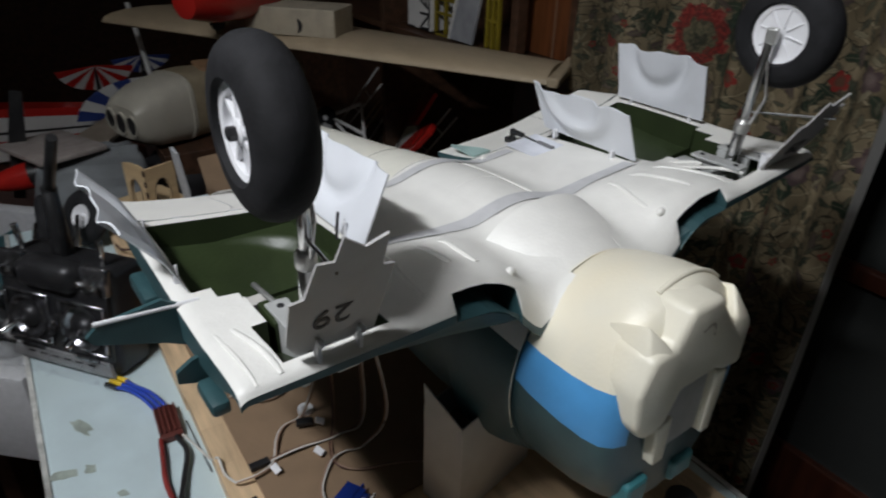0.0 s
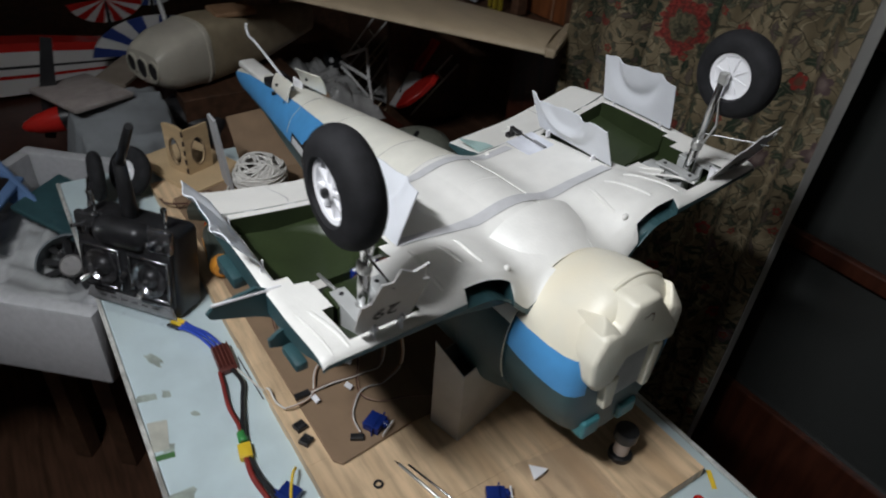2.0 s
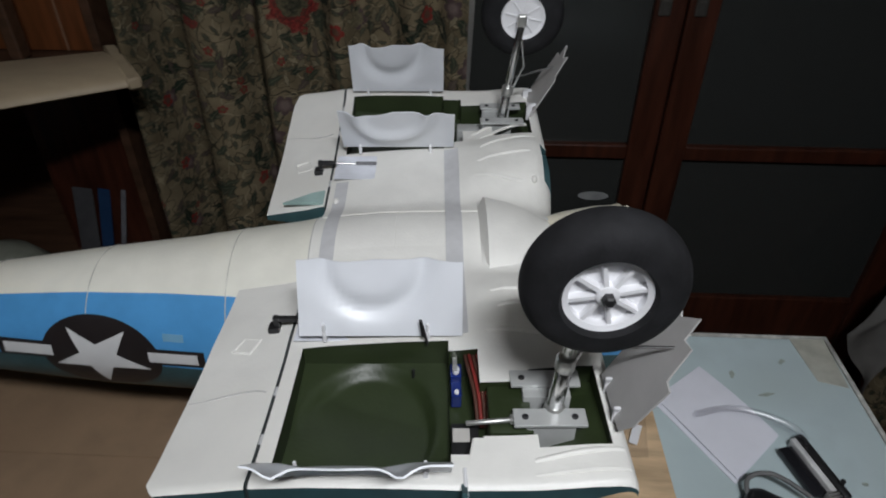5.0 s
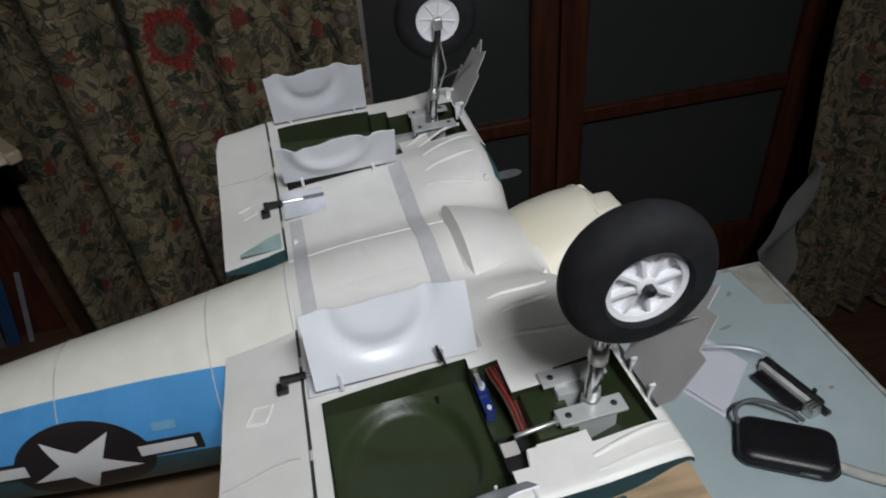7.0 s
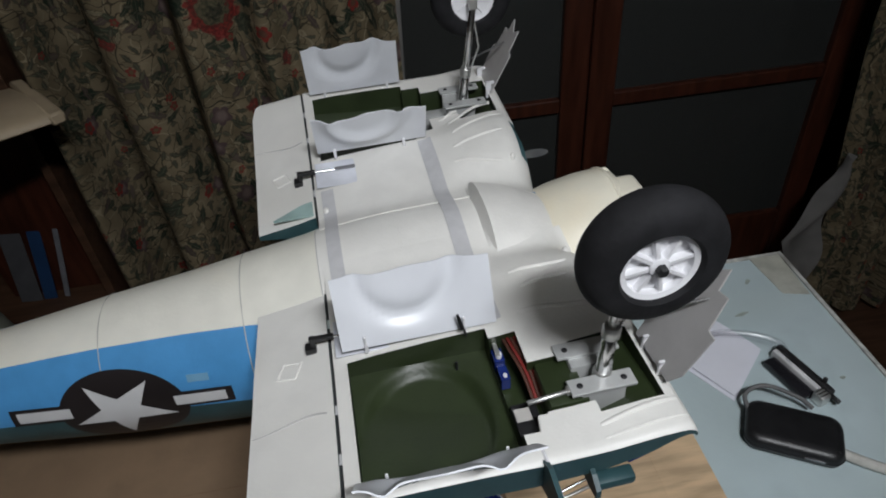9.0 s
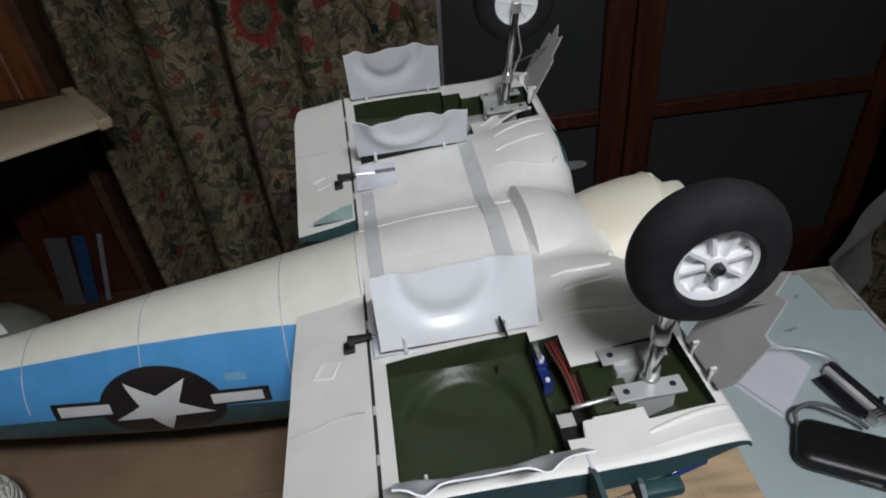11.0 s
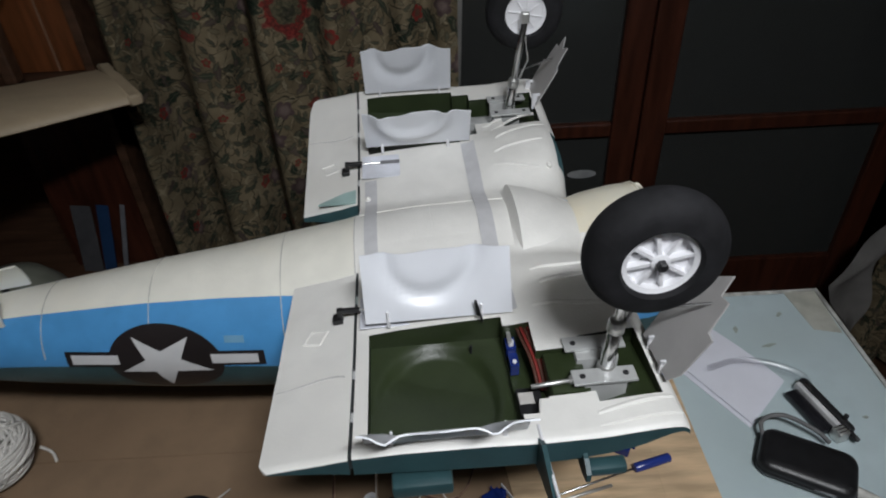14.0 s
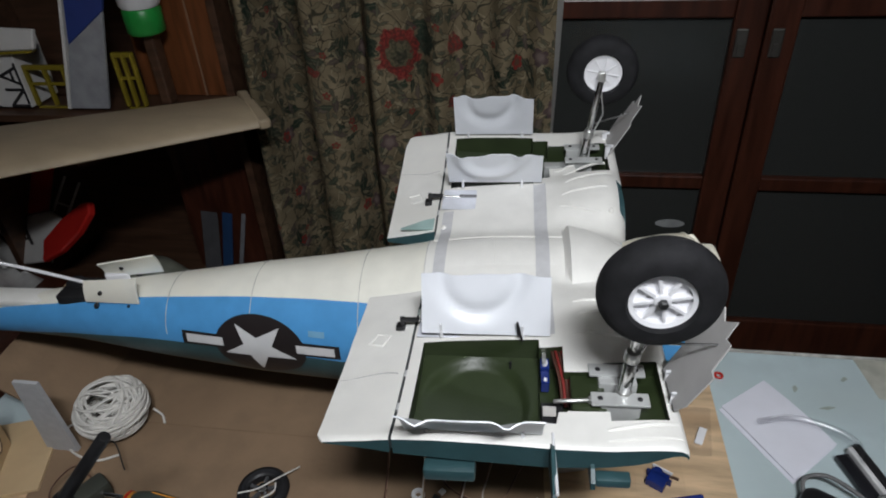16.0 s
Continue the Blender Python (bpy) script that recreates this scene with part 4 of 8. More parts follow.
def decal(outline, s, lift):
    b = bmesh.new()
    f = b.faces.new([b.verts.new((u, w, 0)) for u, w in outline])
    bmesh.ops.triangulate(b, faces=[f])
    for _ in range(3):
        bmesh.ops.subdivide_edges(b, edges=[e for e in b.edges if e.calc_length() > 0.007], cuts=1)
        bmesh.ops.triangulate(b, faces=b.faces[:])
    for v in b.verts:
        v.co = on_side(v.co.x, v.co.y, s, lift)
    bmesh.ops.recalc_face_normals(b, faces=b.faces)
    bmesh.ops.solidify(b, geom=b.faces[:], thickness=-0.0002)
    return b


for s in (-1, 1):
    disc = [(0.0555 * math.cos(a), 0.0555 * math.sin(a)) for a in span(0, 2 * math.pi, 40)[:-1]]
    part("insignia_disc", decal(disc, s, 0.0008), M_ROUNDEL, plane, "dark round insignia")
    for u0, u1 in ((-0.100, -0.045), (0.045, 0.094)):
        part("insignia_bar", decal([(u0, -0.007), (u1, -0.007), (u1, 0.0165), (u0, 0.0165)], s, 0.0006), M_ROUNDEL, plane)
        part("insignia_bar", decal([(u0 + 0.006, -0.0025), (u1, -0.0025), (u1, 0.0120), (u0 + 0.006, 0.0120)] if u0 < 0 else [(u0, -0.0025), (u1 - 0.006, -0.0025), (u1 - 0.006, 0.0120), (u0, 0.0120)], s, 0.0012), M_STAR, plane, "pale grey bar")
    star = []
    for k in range(10):
        a, r = math.pi / 2 + math.pi * k / 5 + 0.628, 0.0465 if k % 2 == 0 else 0.0180
        star.append((r * math.cos(a), r * math.sin(a)))
    part("insignia_star", decal(star, s, 0.0016), M_STAR, plane, "pale grey five-pointed star")
part("skin_patch", decal([(0.06, 0.028), (0.078, 0.028), (0.078, 0.038), (0.06, 0.038)], -1, 0.0005), mat("faded patch", (0.16, 0.34, 0.50), 0.6), plane)

# tail: arrester hook, hook well, doors and tail wheel
b = bmesh.new()
tube([(-0.392, 0.000, 0.968), (-0.470, -0.002, 0.994), (-0.530, -0.004, 1.012), (-0.546, -0.005, 1.014), (-0.556, -0.005, 1.020), (-0.560, -0.005, 1.032), (-0.556, -0.005, 1.036)], 0.0024, b, 8)
part("arrester_hook", b, M_RIM, plane, "long white arrester hook", smooth=60)
for s in (-1, 1):
    part("hook_bracket", box(-0.405, -0.372, s * 0.008 - 0.002, s * 0.008 + 0.002, 0.955, 0.990, 0.003), M_RIM, plane)
# solid black block painted in for the shade inside the tail opening
part("tail_well", box(-0.462, -0.414, -0.022, 0.022, 0.958, 0.9725, 0.002), M_BLACK, plane, "black block standing for the tail wheel opening")
for s in (-1, 1):
    b = sheet(lambda u, v: (-0.418 + 0.076 * u, s * (0.027 + 0.008 * u - 0.010 * v * v), 0.969 + 0.005 * u + (0.027 + 0.006 * u) * v), span(0, 1, 8), span(0, 1, 6), 0.0022)
    door = part("tail_door", b, M_TAIL, plane, "cream tail wheel door standing ajar", smooth=50)
    part("door_hole", rod((-0.393, s * 0.0250, 0.985), (-0.393, s * 0.0303, 0.9845), 0.0026), M_BLACK, door, "small dark hole")
    for x in (-0.402, -0.358):
        part("door_hinge", box(x - 0.002, x + 0.002, *sorted((s * 0.028, s * 0.035)), 0.964, 0.970, 0.001), M_BLACK, door)
base = Matrix.Translation((-0.443, 0.004, 0.968)) @ Matrix.Rotation(radians(90), 4, "X")
part("tail_wheel", turned([(0.004, -0.006), (0.012, -0.007), (0.017, -0.004), (0.018, 0), (0.017, 0.004), (0.012, 0.007), (0.004, 0.006)], 28, base), M_RUBBER, plane, "small black tail wheel", smooth=40)
part("tail_cone", box(-0.60, -0.44, -0.016, 0.016, 0.945, 0.958, 0.005), M_FOAM, plane, smooth=40)

# stations along the fuselage and distances out, stretched to fit the camera's view, then its lie on the table
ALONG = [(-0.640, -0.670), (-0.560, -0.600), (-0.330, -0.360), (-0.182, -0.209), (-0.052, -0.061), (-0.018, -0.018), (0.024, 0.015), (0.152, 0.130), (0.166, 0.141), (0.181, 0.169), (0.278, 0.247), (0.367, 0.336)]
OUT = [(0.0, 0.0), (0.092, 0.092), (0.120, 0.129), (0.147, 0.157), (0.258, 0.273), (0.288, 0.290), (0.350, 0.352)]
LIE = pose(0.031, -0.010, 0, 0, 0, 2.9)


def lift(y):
    """Raises the far wing panel more than the near one, fitted to the camera's view."""
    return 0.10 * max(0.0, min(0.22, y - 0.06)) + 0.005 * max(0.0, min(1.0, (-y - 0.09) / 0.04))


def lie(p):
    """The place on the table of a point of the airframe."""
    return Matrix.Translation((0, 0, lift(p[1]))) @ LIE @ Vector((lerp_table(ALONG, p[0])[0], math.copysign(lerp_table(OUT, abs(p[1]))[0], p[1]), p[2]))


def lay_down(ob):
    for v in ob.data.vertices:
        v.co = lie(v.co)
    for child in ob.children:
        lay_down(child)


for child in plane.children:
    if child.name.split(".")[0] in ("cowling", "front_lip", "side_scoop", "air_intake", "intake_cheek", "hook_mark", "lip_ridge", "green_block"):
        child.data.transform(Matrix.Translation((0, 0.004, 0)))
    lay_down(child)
for side in (-1, 1):
    landing_gear(side)

# ---- on the table ----
board = thing("block_board", (0.05, -0.07, TOP), "pine block board laid on the table", "board", kind="structure")
rngb = random.Random(4)
edges = span(-0.55, 0.418, 16)
for x0, x1 in zip(edges, edges[1:]):
    part("plank", box(x0 + 0.00003, x1 - 0.00003, -0.268 + rngb.uniform(-0.001, 0.001), 0.138, TOP, BOARD + rngb.uniform(-0.0001, 0.0001), 0.0002, seg=1), M_BOARD, board)

# ---- loose things on the table ----
CARD_Z = BOARD + 0.004
tray = thing("cardboard_sheet", (-0.12, -0.06, BOARD), "brown cardboard sheet with a raised flap under the model", "cardboard")
b = slab([(-0.47, -0.246), (0.186, -0.240), (0.196, -0.232), (0.183, -0.128), (0.178, 0.125), (-0.50, 0.128), (-0.52, -0.06)], BOARD + 0.0005, CARD_Z, bevel=0.0008)
part("sheet", b, M_CARD, tray)
b = sheet(lambda u, v: (-0.50 - 0.115 * v + 0.02 * u * (1 - v), -0.105 + 0.225 * u + 0.012 * v, CARD_Z + 0.070 * v ** 0.8 + 0.012 * u * v), span(0, 1, 8), span(0, 1, 6), 0.0035)
part("flap", b, M_CARD, tray, "cardboard flap bent upward", smooth=50)
part("crease", box(-0.46, 0.17, -0.088, -0.0865, CARD_Z, CARD_Z + 0.0005), mat("dark crease", (0.20, 0.13, 0.075), 0.9), tray)

M_ROPE = mat("white cord", (0.62, 0.60, 0.56), 0.8, vary=0.08, scale=120, bump=0.3, bump_scale=900)
rr = random.Random(7)
BALL = Vector((-0.416, -0.098, CARD_Z + 0.038))
cord = thing("cord_coil", (BALL.x, BALL.y, CARD_Z), "loosely wound ball of white cord", "cord")
for turn in range(64):
    tilt = Matrix.Rotation(rr.uniform(0, 6.28), 3, "Z") @ Matrix.Rotation(abs(rr.gauss(0.0, 0.75)), 3, "X")
    rise = rr.uniform(-0.55, 0.55)
    r = math.sqrt(1 - rise * rise) * rr.uniform(0.84, 1.02)
    wob, ph = rr.uniform(0.0, 0.09), rr.uniform(0, 6.28)
    pts = []
    for k in range(17):
        a = 2 * math.pi * k / 16
        q = tilt @ Vector((r * math.cos(a), r * math.sin(a), rise + wob * math.sin(2 * a + ph)))
        p = BALL + Vector((0.048 * q.x, 0.048 * q.y, 0.039 * q.z))
        pts.append((p.x, p.y, max(CARD_Z + 0.002, p.z)))
    part("cord_turn", tube(pts, 0.0018, sides=6, steps=4), M_ROPE, cord, smooth=70)
for pts in ([(0.046, 0.020, 0.020), (0.056, 0.020, 0.008), (0.064, 0.010, 0.003)], [(-0.048, -0.010, 0.012), (-0.072, -0.010, 0.003), (-0.066, -0.026, 0.003), (-0.040, -0.052, 0.003), (0.0, -0.062, 0.003), (0.030, -0.050, 0.004)]):
    part("loose_end", tube([(BALL.x + x, BALL.y + y, CARD_Z + z) for x, y, z in pts], 0.0018, sides=6), M_ROPE, cord, smooth=70)
wd = thing("white_foam_wedge", (-0.480, -0.140, CARD_Z), "slim white foam strip standing beside the cord", "foam strip")
b = bmesh.new()
for cx, cy, z, w, t in ((-0.474, -0.143, CARD_Z, 0.046, 0.007), (-0.456, -0.160, 0.920, 0.034, 0.005)):
    for p, q in ((-1, -1), (1, -1), (1, 1), (-1, 1)):
        b.verts.new((cx + p * w / 2, cy + q * t / 2, z))
bmesh.ops.convex_hull(b, input=b.verts)
part("strip", b, M_STYRO, wd)

# plywood mount with oval holes on its own base
M_PLY = mat("pale plywood", (0.52, 0.38, 0.22), 0.6, vary=0.1, scale=18, stretch=(1, 1, 6), second=(0.40, 0.27, 0.14))
pm = thing("plywood_mount", (-0.55, -0.21, BOARD), "pale plywood motor mount of two jointed plates with oval holes", "model part")


def holed_panel(m, w, h, holes, t=0.004):
    """A flat panel with oval openings cut through it."""
    b = bmesh.new()
    n = 24
    rim = []
    cx, cy, rx, ry = holes
    for k in range(n):
        a = 2 * math.pi * k / n
        c, s = math.cos(a), math.sin(a)
        f = 1 / max(abs(c) / (w / 2), abs(s) / (h / 2), 1e-6)
        rim.append(((w / 2 + max(-w / 2, min(w / 2, f * c))), h / 2 + max(-h / 2, min(h / 2, f * s))))
    inner = [(cx + rx * math.cos(2 * math.pi * k / n), cy + ry * math.sin(2 * math.pi * k / n)) for k in range(n)]
    lay = []
    for z in (0, t):
        lay.append(([b.verts.new((x, y, z)) for x, y in rim], [b.verts.new((x, y, z)) for x, y in inner]))
    for k in range(n):
        j = (k + 1) % n
        b.faces.new((lay[1][0][k], lay[1][0][j], lay[1][1][j], lay[1][1][k]))
        b.faces.new((lay[0][0][j], lay[0][0][k], lay[0][1][k], lay[0][1][j]))
        b.faces.new((lay[0][0][k], lay[0][0][j], lay[1][0][j], lay[1][0][k]))
        b.faces.new((lay[0][1][j], lay[0][1][k], lay[1][1][k], lay[1][1][j]))
    bmesh.ops.recalc_face_normals(b, faces=b.faces)
    return merge(b, None, m)


CORNER = (-0.535, -0.200)
M_BURNT = mat("scorched plywood edge", (0.05, 0.03, 0.02), 0.8)
for az, w, h in ((112, 0.056, 0.092), (205, 0.052, 0.096)):
    m_ = pose(CORNER[0], CORNER[1], BOARD + 0.008, 90, 0, az)
    p = part("side_panel", holed_panel(m_, w, h, (w / 2, 0.042, 0.014, 0.027)), M_PLY, pm, "plywood panel with an oval hole")
    ring = [(w / 2 + 0.0146 * math.cos(a), 0.042 + 0.0276 * math.sin(a)) for a in span(0, 2 * math.pi, 24)]
    b = tube([m_ @ Vector((x, y, z)) for z in (0.0042,) for x, y in ring], 0.0007, sides=5, steps=1)
    tube([m_ @ Vector((x, y, -0.0002)) for x, y in ring], 0.0007, b, 5, 1)
    part("scorched_edge", b, M_BURNT, p, "dark scorched cut edge")
    b = bmesh.new()
    for j in range(5):
        box(-0.0012, 0.0006, 0.004 + 0.019 * j, 0.014 + 0.019 * j, -0.0004, 0.0044, 0, b, m_)
    part("scorched_tab", b, M_BURNT, p)
part("base", box(-0.10, 0.09, -0.06, 0.07, 0.0, 0.0075, 0.001, m=pose(-0.570, -0.185, BOARD + 0.0005, 0, 0, 20)), M_PLY, pm, "plywood base plate")

# spare landing gear
sg = thing("spare_landing_gear", (-0.52, -0.33, TOP), "spare pair of black wheels with white hubs on steel legs", "landing gear")
for x, y, az, tip in ((-0.562, -0.352, -3, 84), (-0.556, -0.296, 33, 63)):
    m_ = pose(x, y, TOP + 0.048, tip, 0, az)
    prof = [(0.0225 + 0.0240 * math.sin(math.pi * k / 12) ** 0.75, -0.013 * math.cos(math.pi * k / 12)) for k in range(13)] + [(0.020, 0.009), (0.020, -0.009)]
    part("tyre", turned(prof, 40, m_, closed=True), M_RUBBER, sg, smooth=50)
    part("hub", turned([(0.0205, -0.009), (0.022, -0.010), (0.0215, 0.010), (0.0205, 0.009), (0.006, 0.005), (0.004, 0.010), (0.0, 0.010)], 32, m_), M_RIM, sg, "white wheel hub", smooth=40)
    c = m_ @ Vector((0, 0, 0.012))
    part("leg", rod(c, (x + 0.085, y - 0.028, TOP + 0.030), 0.0052), M_STEEL, sg, smooth=40)
part("bracket", box(-0.47, -0.42, -0.375, -0.335, TOP + 0.0005, TOP + 0.030, 0.003), M_ALU, sg, smooth=30)
b = tube([(-0.44, -0.36, TOP + 0.02), (-0.40, -0.385, TOP + 0.004), (-0.415, -0.40, TOP + 0.003), (-0.43, -0.395, TOP + 0.003)], 0.0012)
part("lead", b, M_BLACK, sg)

# transmitter in its clear wrap
tx = thing("radio_transmitter", (-0.24, -0.36, TOP), "black and chrome radio transmitter in clear plastic wrap", "transmitter")
TX = Matrix.Translation((-0.228, -0.364, TOP + 0.002)) @ Matrix.Rotation(radians(38.5), 4, "Z") @ Matrix.Rotation(radians(-9), 4, "X")
M_CHROME = mat("dark chrome plastic", (0.24, 0.24, 0.25), 0.22, 0.9, vary=0.5, scale=50)
M_SILVER = mat("silver plastic", (0.26, 0.26, 0.26), 0.35, 0.3, vary=0.1, scale=60)
part("body", box(-0.082, 0.082, -0.012, 0.046, 0.0, 0.140, 0.012, m=TX, seg=3), M_BLACK, tx, smooth=40)
part("front_plate", box(-0.078, 0.078, -0.0160, -0.011, 0.022, 0.112, 0.004, m=TX), M_BLACK, tx, smooth=40)
part("display_housing", box(-0.046, 0.040, -0.030, 0.010, 0.104, 0.143, 0.016, m=TX, seg=4), M_BLACK, tx, "rounded black display housing", smooth=40)
b = front_slab([(-0.078, 0.002), (0.078, 0.002), (0.070, 0.022), (-0.070, 0.022)], 0.0, 0.006, 0.0015)
bmesh.ops.transform(b, matrix=TX @ Matrix(((0, 1, 0, 0), (-1, 0, 0, -0.011), (0, 0, 1, 0), (0, 0, 0, 1))), verts=b.verts)
part("lower_plate", b, M_SILVER, tx, "silver slotted lower panel", smooth=40)
for k in range(6):
    part("slot", box(-0.050 + 0.018 * k, -0.040 + 0.018 * k, -0.0178, -0.0165, 0.013, 0.0148, m=TX), M_INK, tx)
for q in (-1, 1):
    gm = TX @ Matrix.Translation((q * 0.041, -0.0165, 0.063)) @ Matrix.Rotation(radians(90), 4, "X")
    b = bmesh.new()
    for x0, x1, y0, y1 in ((-0.034, 0.034, 0.029, 0.034), (-0.034, 0.034, -0.034, -0.029), (-0.034, -0.029, -0.029, 0.029), (0.029, 0.034, -0.029, 0.029)):
        box(x0, x1, y0, y1, -0.001, 0.004, 0.0012, b, gm, 1)
    part("gimbal_frame", b, M_CHROME, tx, "square chrome gimbal frame", smooth=40)
    part("gimbal", turned([(0.024, 0.0), (0.0285, 0.001), (0.0285, 0.004), (0.025, 0.0045), (0.020, -0.001), (0.012, 0.0)], 30, gm), M_CHROME, tx, "round chrome stick gimbal", smooth=40)
    part("gimbal_ball", turned([(0.015, -0.001), (0.013, 0.004), (0.008, 0.008), (0.0, 0.009)], 24, gm), M_BLACK, tx, smooth=50)
    part("stick", rod(gm @ Vector((0, 0, 0.006)), gm @ Vector((q * 0.008, -0.009, 0.034)), 0.0026, r2=0.0040), M_STEEL, tx, "steel control stick", smooth=40)
    part("trim_bar", box(-0.018, 0.018, -0.043, -0.037, 0.0, 0.003, 0.001, m=gm), M_CHROME, tx, smooth=40)
    part("corner_block", box(q * 0.061 - 0.019, q * 0.061 + 0.019, -0.0175, -0.006, 0.108, 0.143, 0.004, m=TX), M_CHROME, tx, "dark chrome switch panel", smooth=40)
    for dx in (-0.008, 0.008):
        part("toggle", rod(TX @ Vector((q * 0.061 + dx, -0.016, 0.122)), TX @ Vector((q * 0.061 + dx * 1.3, -0.030, 0.126)), 0.0024, r2=0.0034), M_STEEL, tx, "chrome toggle switch", smooth=40)
    part("toggle", rod(TX @ Vector((q * 0.060, 0.004, 0.138)), TX @ Vector((q * 0.062, -0.002, 0.172)), 0.0030, r2=0.0042), M_STEEL, tx, "chrome toggle switch", smooth=40)
for k in range(7):
    part("trim_button", box(-0.004, 0.004, -0.021, -0.0155, -0.003, 0.003, 0.001, m=TX @ Matrix.Translation((-0.012 + 0.004 * k, 0, 0.035 + 0.009 * (k % 5)))), M_STEEL if k % 3 == 0 else M_BLACK, tx)
stem, elbow, tip = TX @ Vector((-0.006, 0.012, 0.132)), Vector((-0.262, -0.338, 0.968)), Vector((-0.199, -0.323, 1.047))
part("antenna_base", rod(stem, elbow, 0.0125, r2=0.0085, steps=18), M_BLACK, tx, "thick black antenna base", smooth=40)
b = bmesh.new()
bmesh.ops.create_icosphere(b, subdivisions=2, radius=0.0092)
bmesh.ops.translate(b, verts=b.verts, vec=elbow)
part("antenna_joint", b, M_BLACK, tx, smooth=60)
part("antenna", rod(elbow, tip, 0.0066, r2=0.0058, steps=16), M_BLACK, tx, "black antenna folded upright", smooth=40)
M_FILM = clear_mat("clear wrap", 0.035, 0.04)
b = sheet(lambda u, v: TX @ Vector((-0.094 + 0.188 * u, -0.034 - 0.012 * abs(noise.noise((u * 9, v * 9, 0))) - 0.007 * noise.noise((u * 23, v * 23, 2)), 0.001 + 0.152 * v)), span(0, 1, 44), span(0, 1, 38), 0.0004)
wrap = part("clear_wrap", b, M_FILM, tx, "crinkled clear plastic wrap", smooth=70)
wrap.visible_shadow = False

bx = thing("olive_cable_box", (-0.37, -0.19, CARD_Z), "small dark olive box with thin brown leads", "cable box")
part("case", box(-0.024, 0.024, -0.014, 0.014, 0.0, 0.024, 0.004, m=pose(-0.384, -0.216, CARD_Z + 0.0005, 0, 0, 58)), mat("dark olive plastic", (0.045, 0.048, 0.038), 0.55), bx, smooth=40)
part("lead", tube([(-0.383, -0.207, CARD_Z + 0.016), (-0.410, -0.235, CARD_Z + 0.018), (-0.445, -0.262, CARD_Z + 0.008), (-0.470, -0.268, CARD_Z + 0.006)], 0.0018), M_WIRE_BROWN, bx, "brown lead", smooth=70)
part("lead", tube([(-0.385, -0.200, CARD_Z + 0.020), (-0.415, -0.190, CARD_Z + 0.030), (-0.440, -0.215, CARD_Z + 0.012), (-0.425, -0.245, CARD_Z + 0.004), (-0.455, -0.250, CARD_Z + 0.003)], 0.0010), M_WIRE_BROWN, bx, "brown lead", smooth=70)
part("lead", tube([(-0.355, -0.180, CARD_Z + 0.018), (-0.385, -0.150, CARD_Z + 0.034), (-0.420, -0.165, CARD_Z + 0.016), (-0.430, -0.20, CARD_Z + 0.003)], 0.0009), M_BLACK, bx, smooth=70)

# screwdriver
sd = thing("screwdriver", (-0.26, -0.232, CARD_Z), "stubby screwdriver with grey-green and orange handle", "screwdriver")
SA, SB = Vector((-0.330, -0.220, CARD_Z + 0.019)), Vector((-0.200, -0.240, CARD_Z + 0.019))
M_SDGREY, M_SDOR = mat("grey-green grip", (0.055, 0.065, 0.055), 0.45), mat("orange grip", (0.62, 0.25, 0.03), 0.4)
L = (SB - SA).length
part("handle", turned([(0.009, 0.012), (0.013, 0.018), (0.0175, 0.04), (0.0165, 0.07), (0.0185, L - 0.022), (0.018, L - 0.015)], 20, along(SA, SB)), M_SDGREY, sd, smooth=35)
part("end_cap", turned([(0.0182, L - 0.015), (0.0185, L - 0.006), (0.014, L + 0.002), (0.006, L + 0.004), (0.0, L + 0.004)], 20, along(SA, SB)), M_SDOR, sd, "orange end cap", smooth=40)
part("end_disc", turned([(0.0, L + 0.0035), (0.0075, L + 0.0045), (0.0, L + 0.006)], 16, along(SA, SB)), M_SDGREY, sd, smooth=40)
part("collar", turned([(0.0, 0.0), (0.006, 0.0), (0.0105, 0.004), (0.0105, 0.0125), (0.009, 0.0135)], 20, along(SA, SB)), M_SDOR, sd, "orange collar", smooth=40)
part("collar_mark", turned([(0.0108, 0.005), (0.0108, 0.009)], 20, along(SA, SB)), M_RED, sd)
part("shaft", rod(SA - (SB - SA).normalized() * 0.06 + Vector((0, 0, -0.006)), SA, 0.0032), M_STEEL, sd, smooth=40)
for k in range(6):
    a = 2 * math.pi * k / 6
    part("grip_stripe", box(0.0165, 0.0182, -0.0011, 0.0011, 0.038, L - 0.024, 0.0008, m=along(SA, SB) @ Matrix.Rotation(a, 4, "Z")), M_SDOR if k % 2 else M_SDGREY, sd)

sw = thing("spare_wheel_unit", (-0.166, -0.182, CARD_Z), "small black spoked model wheel lying flat with a white string", "wheel")
wm_ = Matrix.Translation((-0.166, -0.182, CARD_Z + 0.0085))
part("tyre", turned([(0.0215, -0.006), (0.026, -0.0085), (0.031, -0.005), (0.033, 0.0), (0.031, 0.006), (0.026, 0.0085), (0.0215, 0.006)], 36, wm_, closed=True), M_RUBBER, sw, smooth=50)
part("rim", turned([(0.0185, -0.006), (0.0212, -0.006), (0.0212, 0.0065), (0.0185, 0.005)], 32, wm_, closed=True), M_BLACK, sw, smooth=40)
part("hub", turned([(0.002, -0.006), (0.0065, -0.006), (0.0065, 0.006), (0.002, 0.007)], 20, wm_, closed=True), M_STEEL, sw, "dull metal hub", smooth=40)
for k in range(5):
    part("spoke", box(0.006, 0.019, -0.0022, 0.0022, -0.003, 0.003, 0.0008, m=wm_ @ Matrix.Rotation(2 * math.pi * k / 5 + 0.4, 4, "Z")), mat("dark grey plastic spoke", (0.06, 0.06, 0.062), 0.4) if k == 0 else bpy.data.materials["dark grey plastic spoke"], sw)
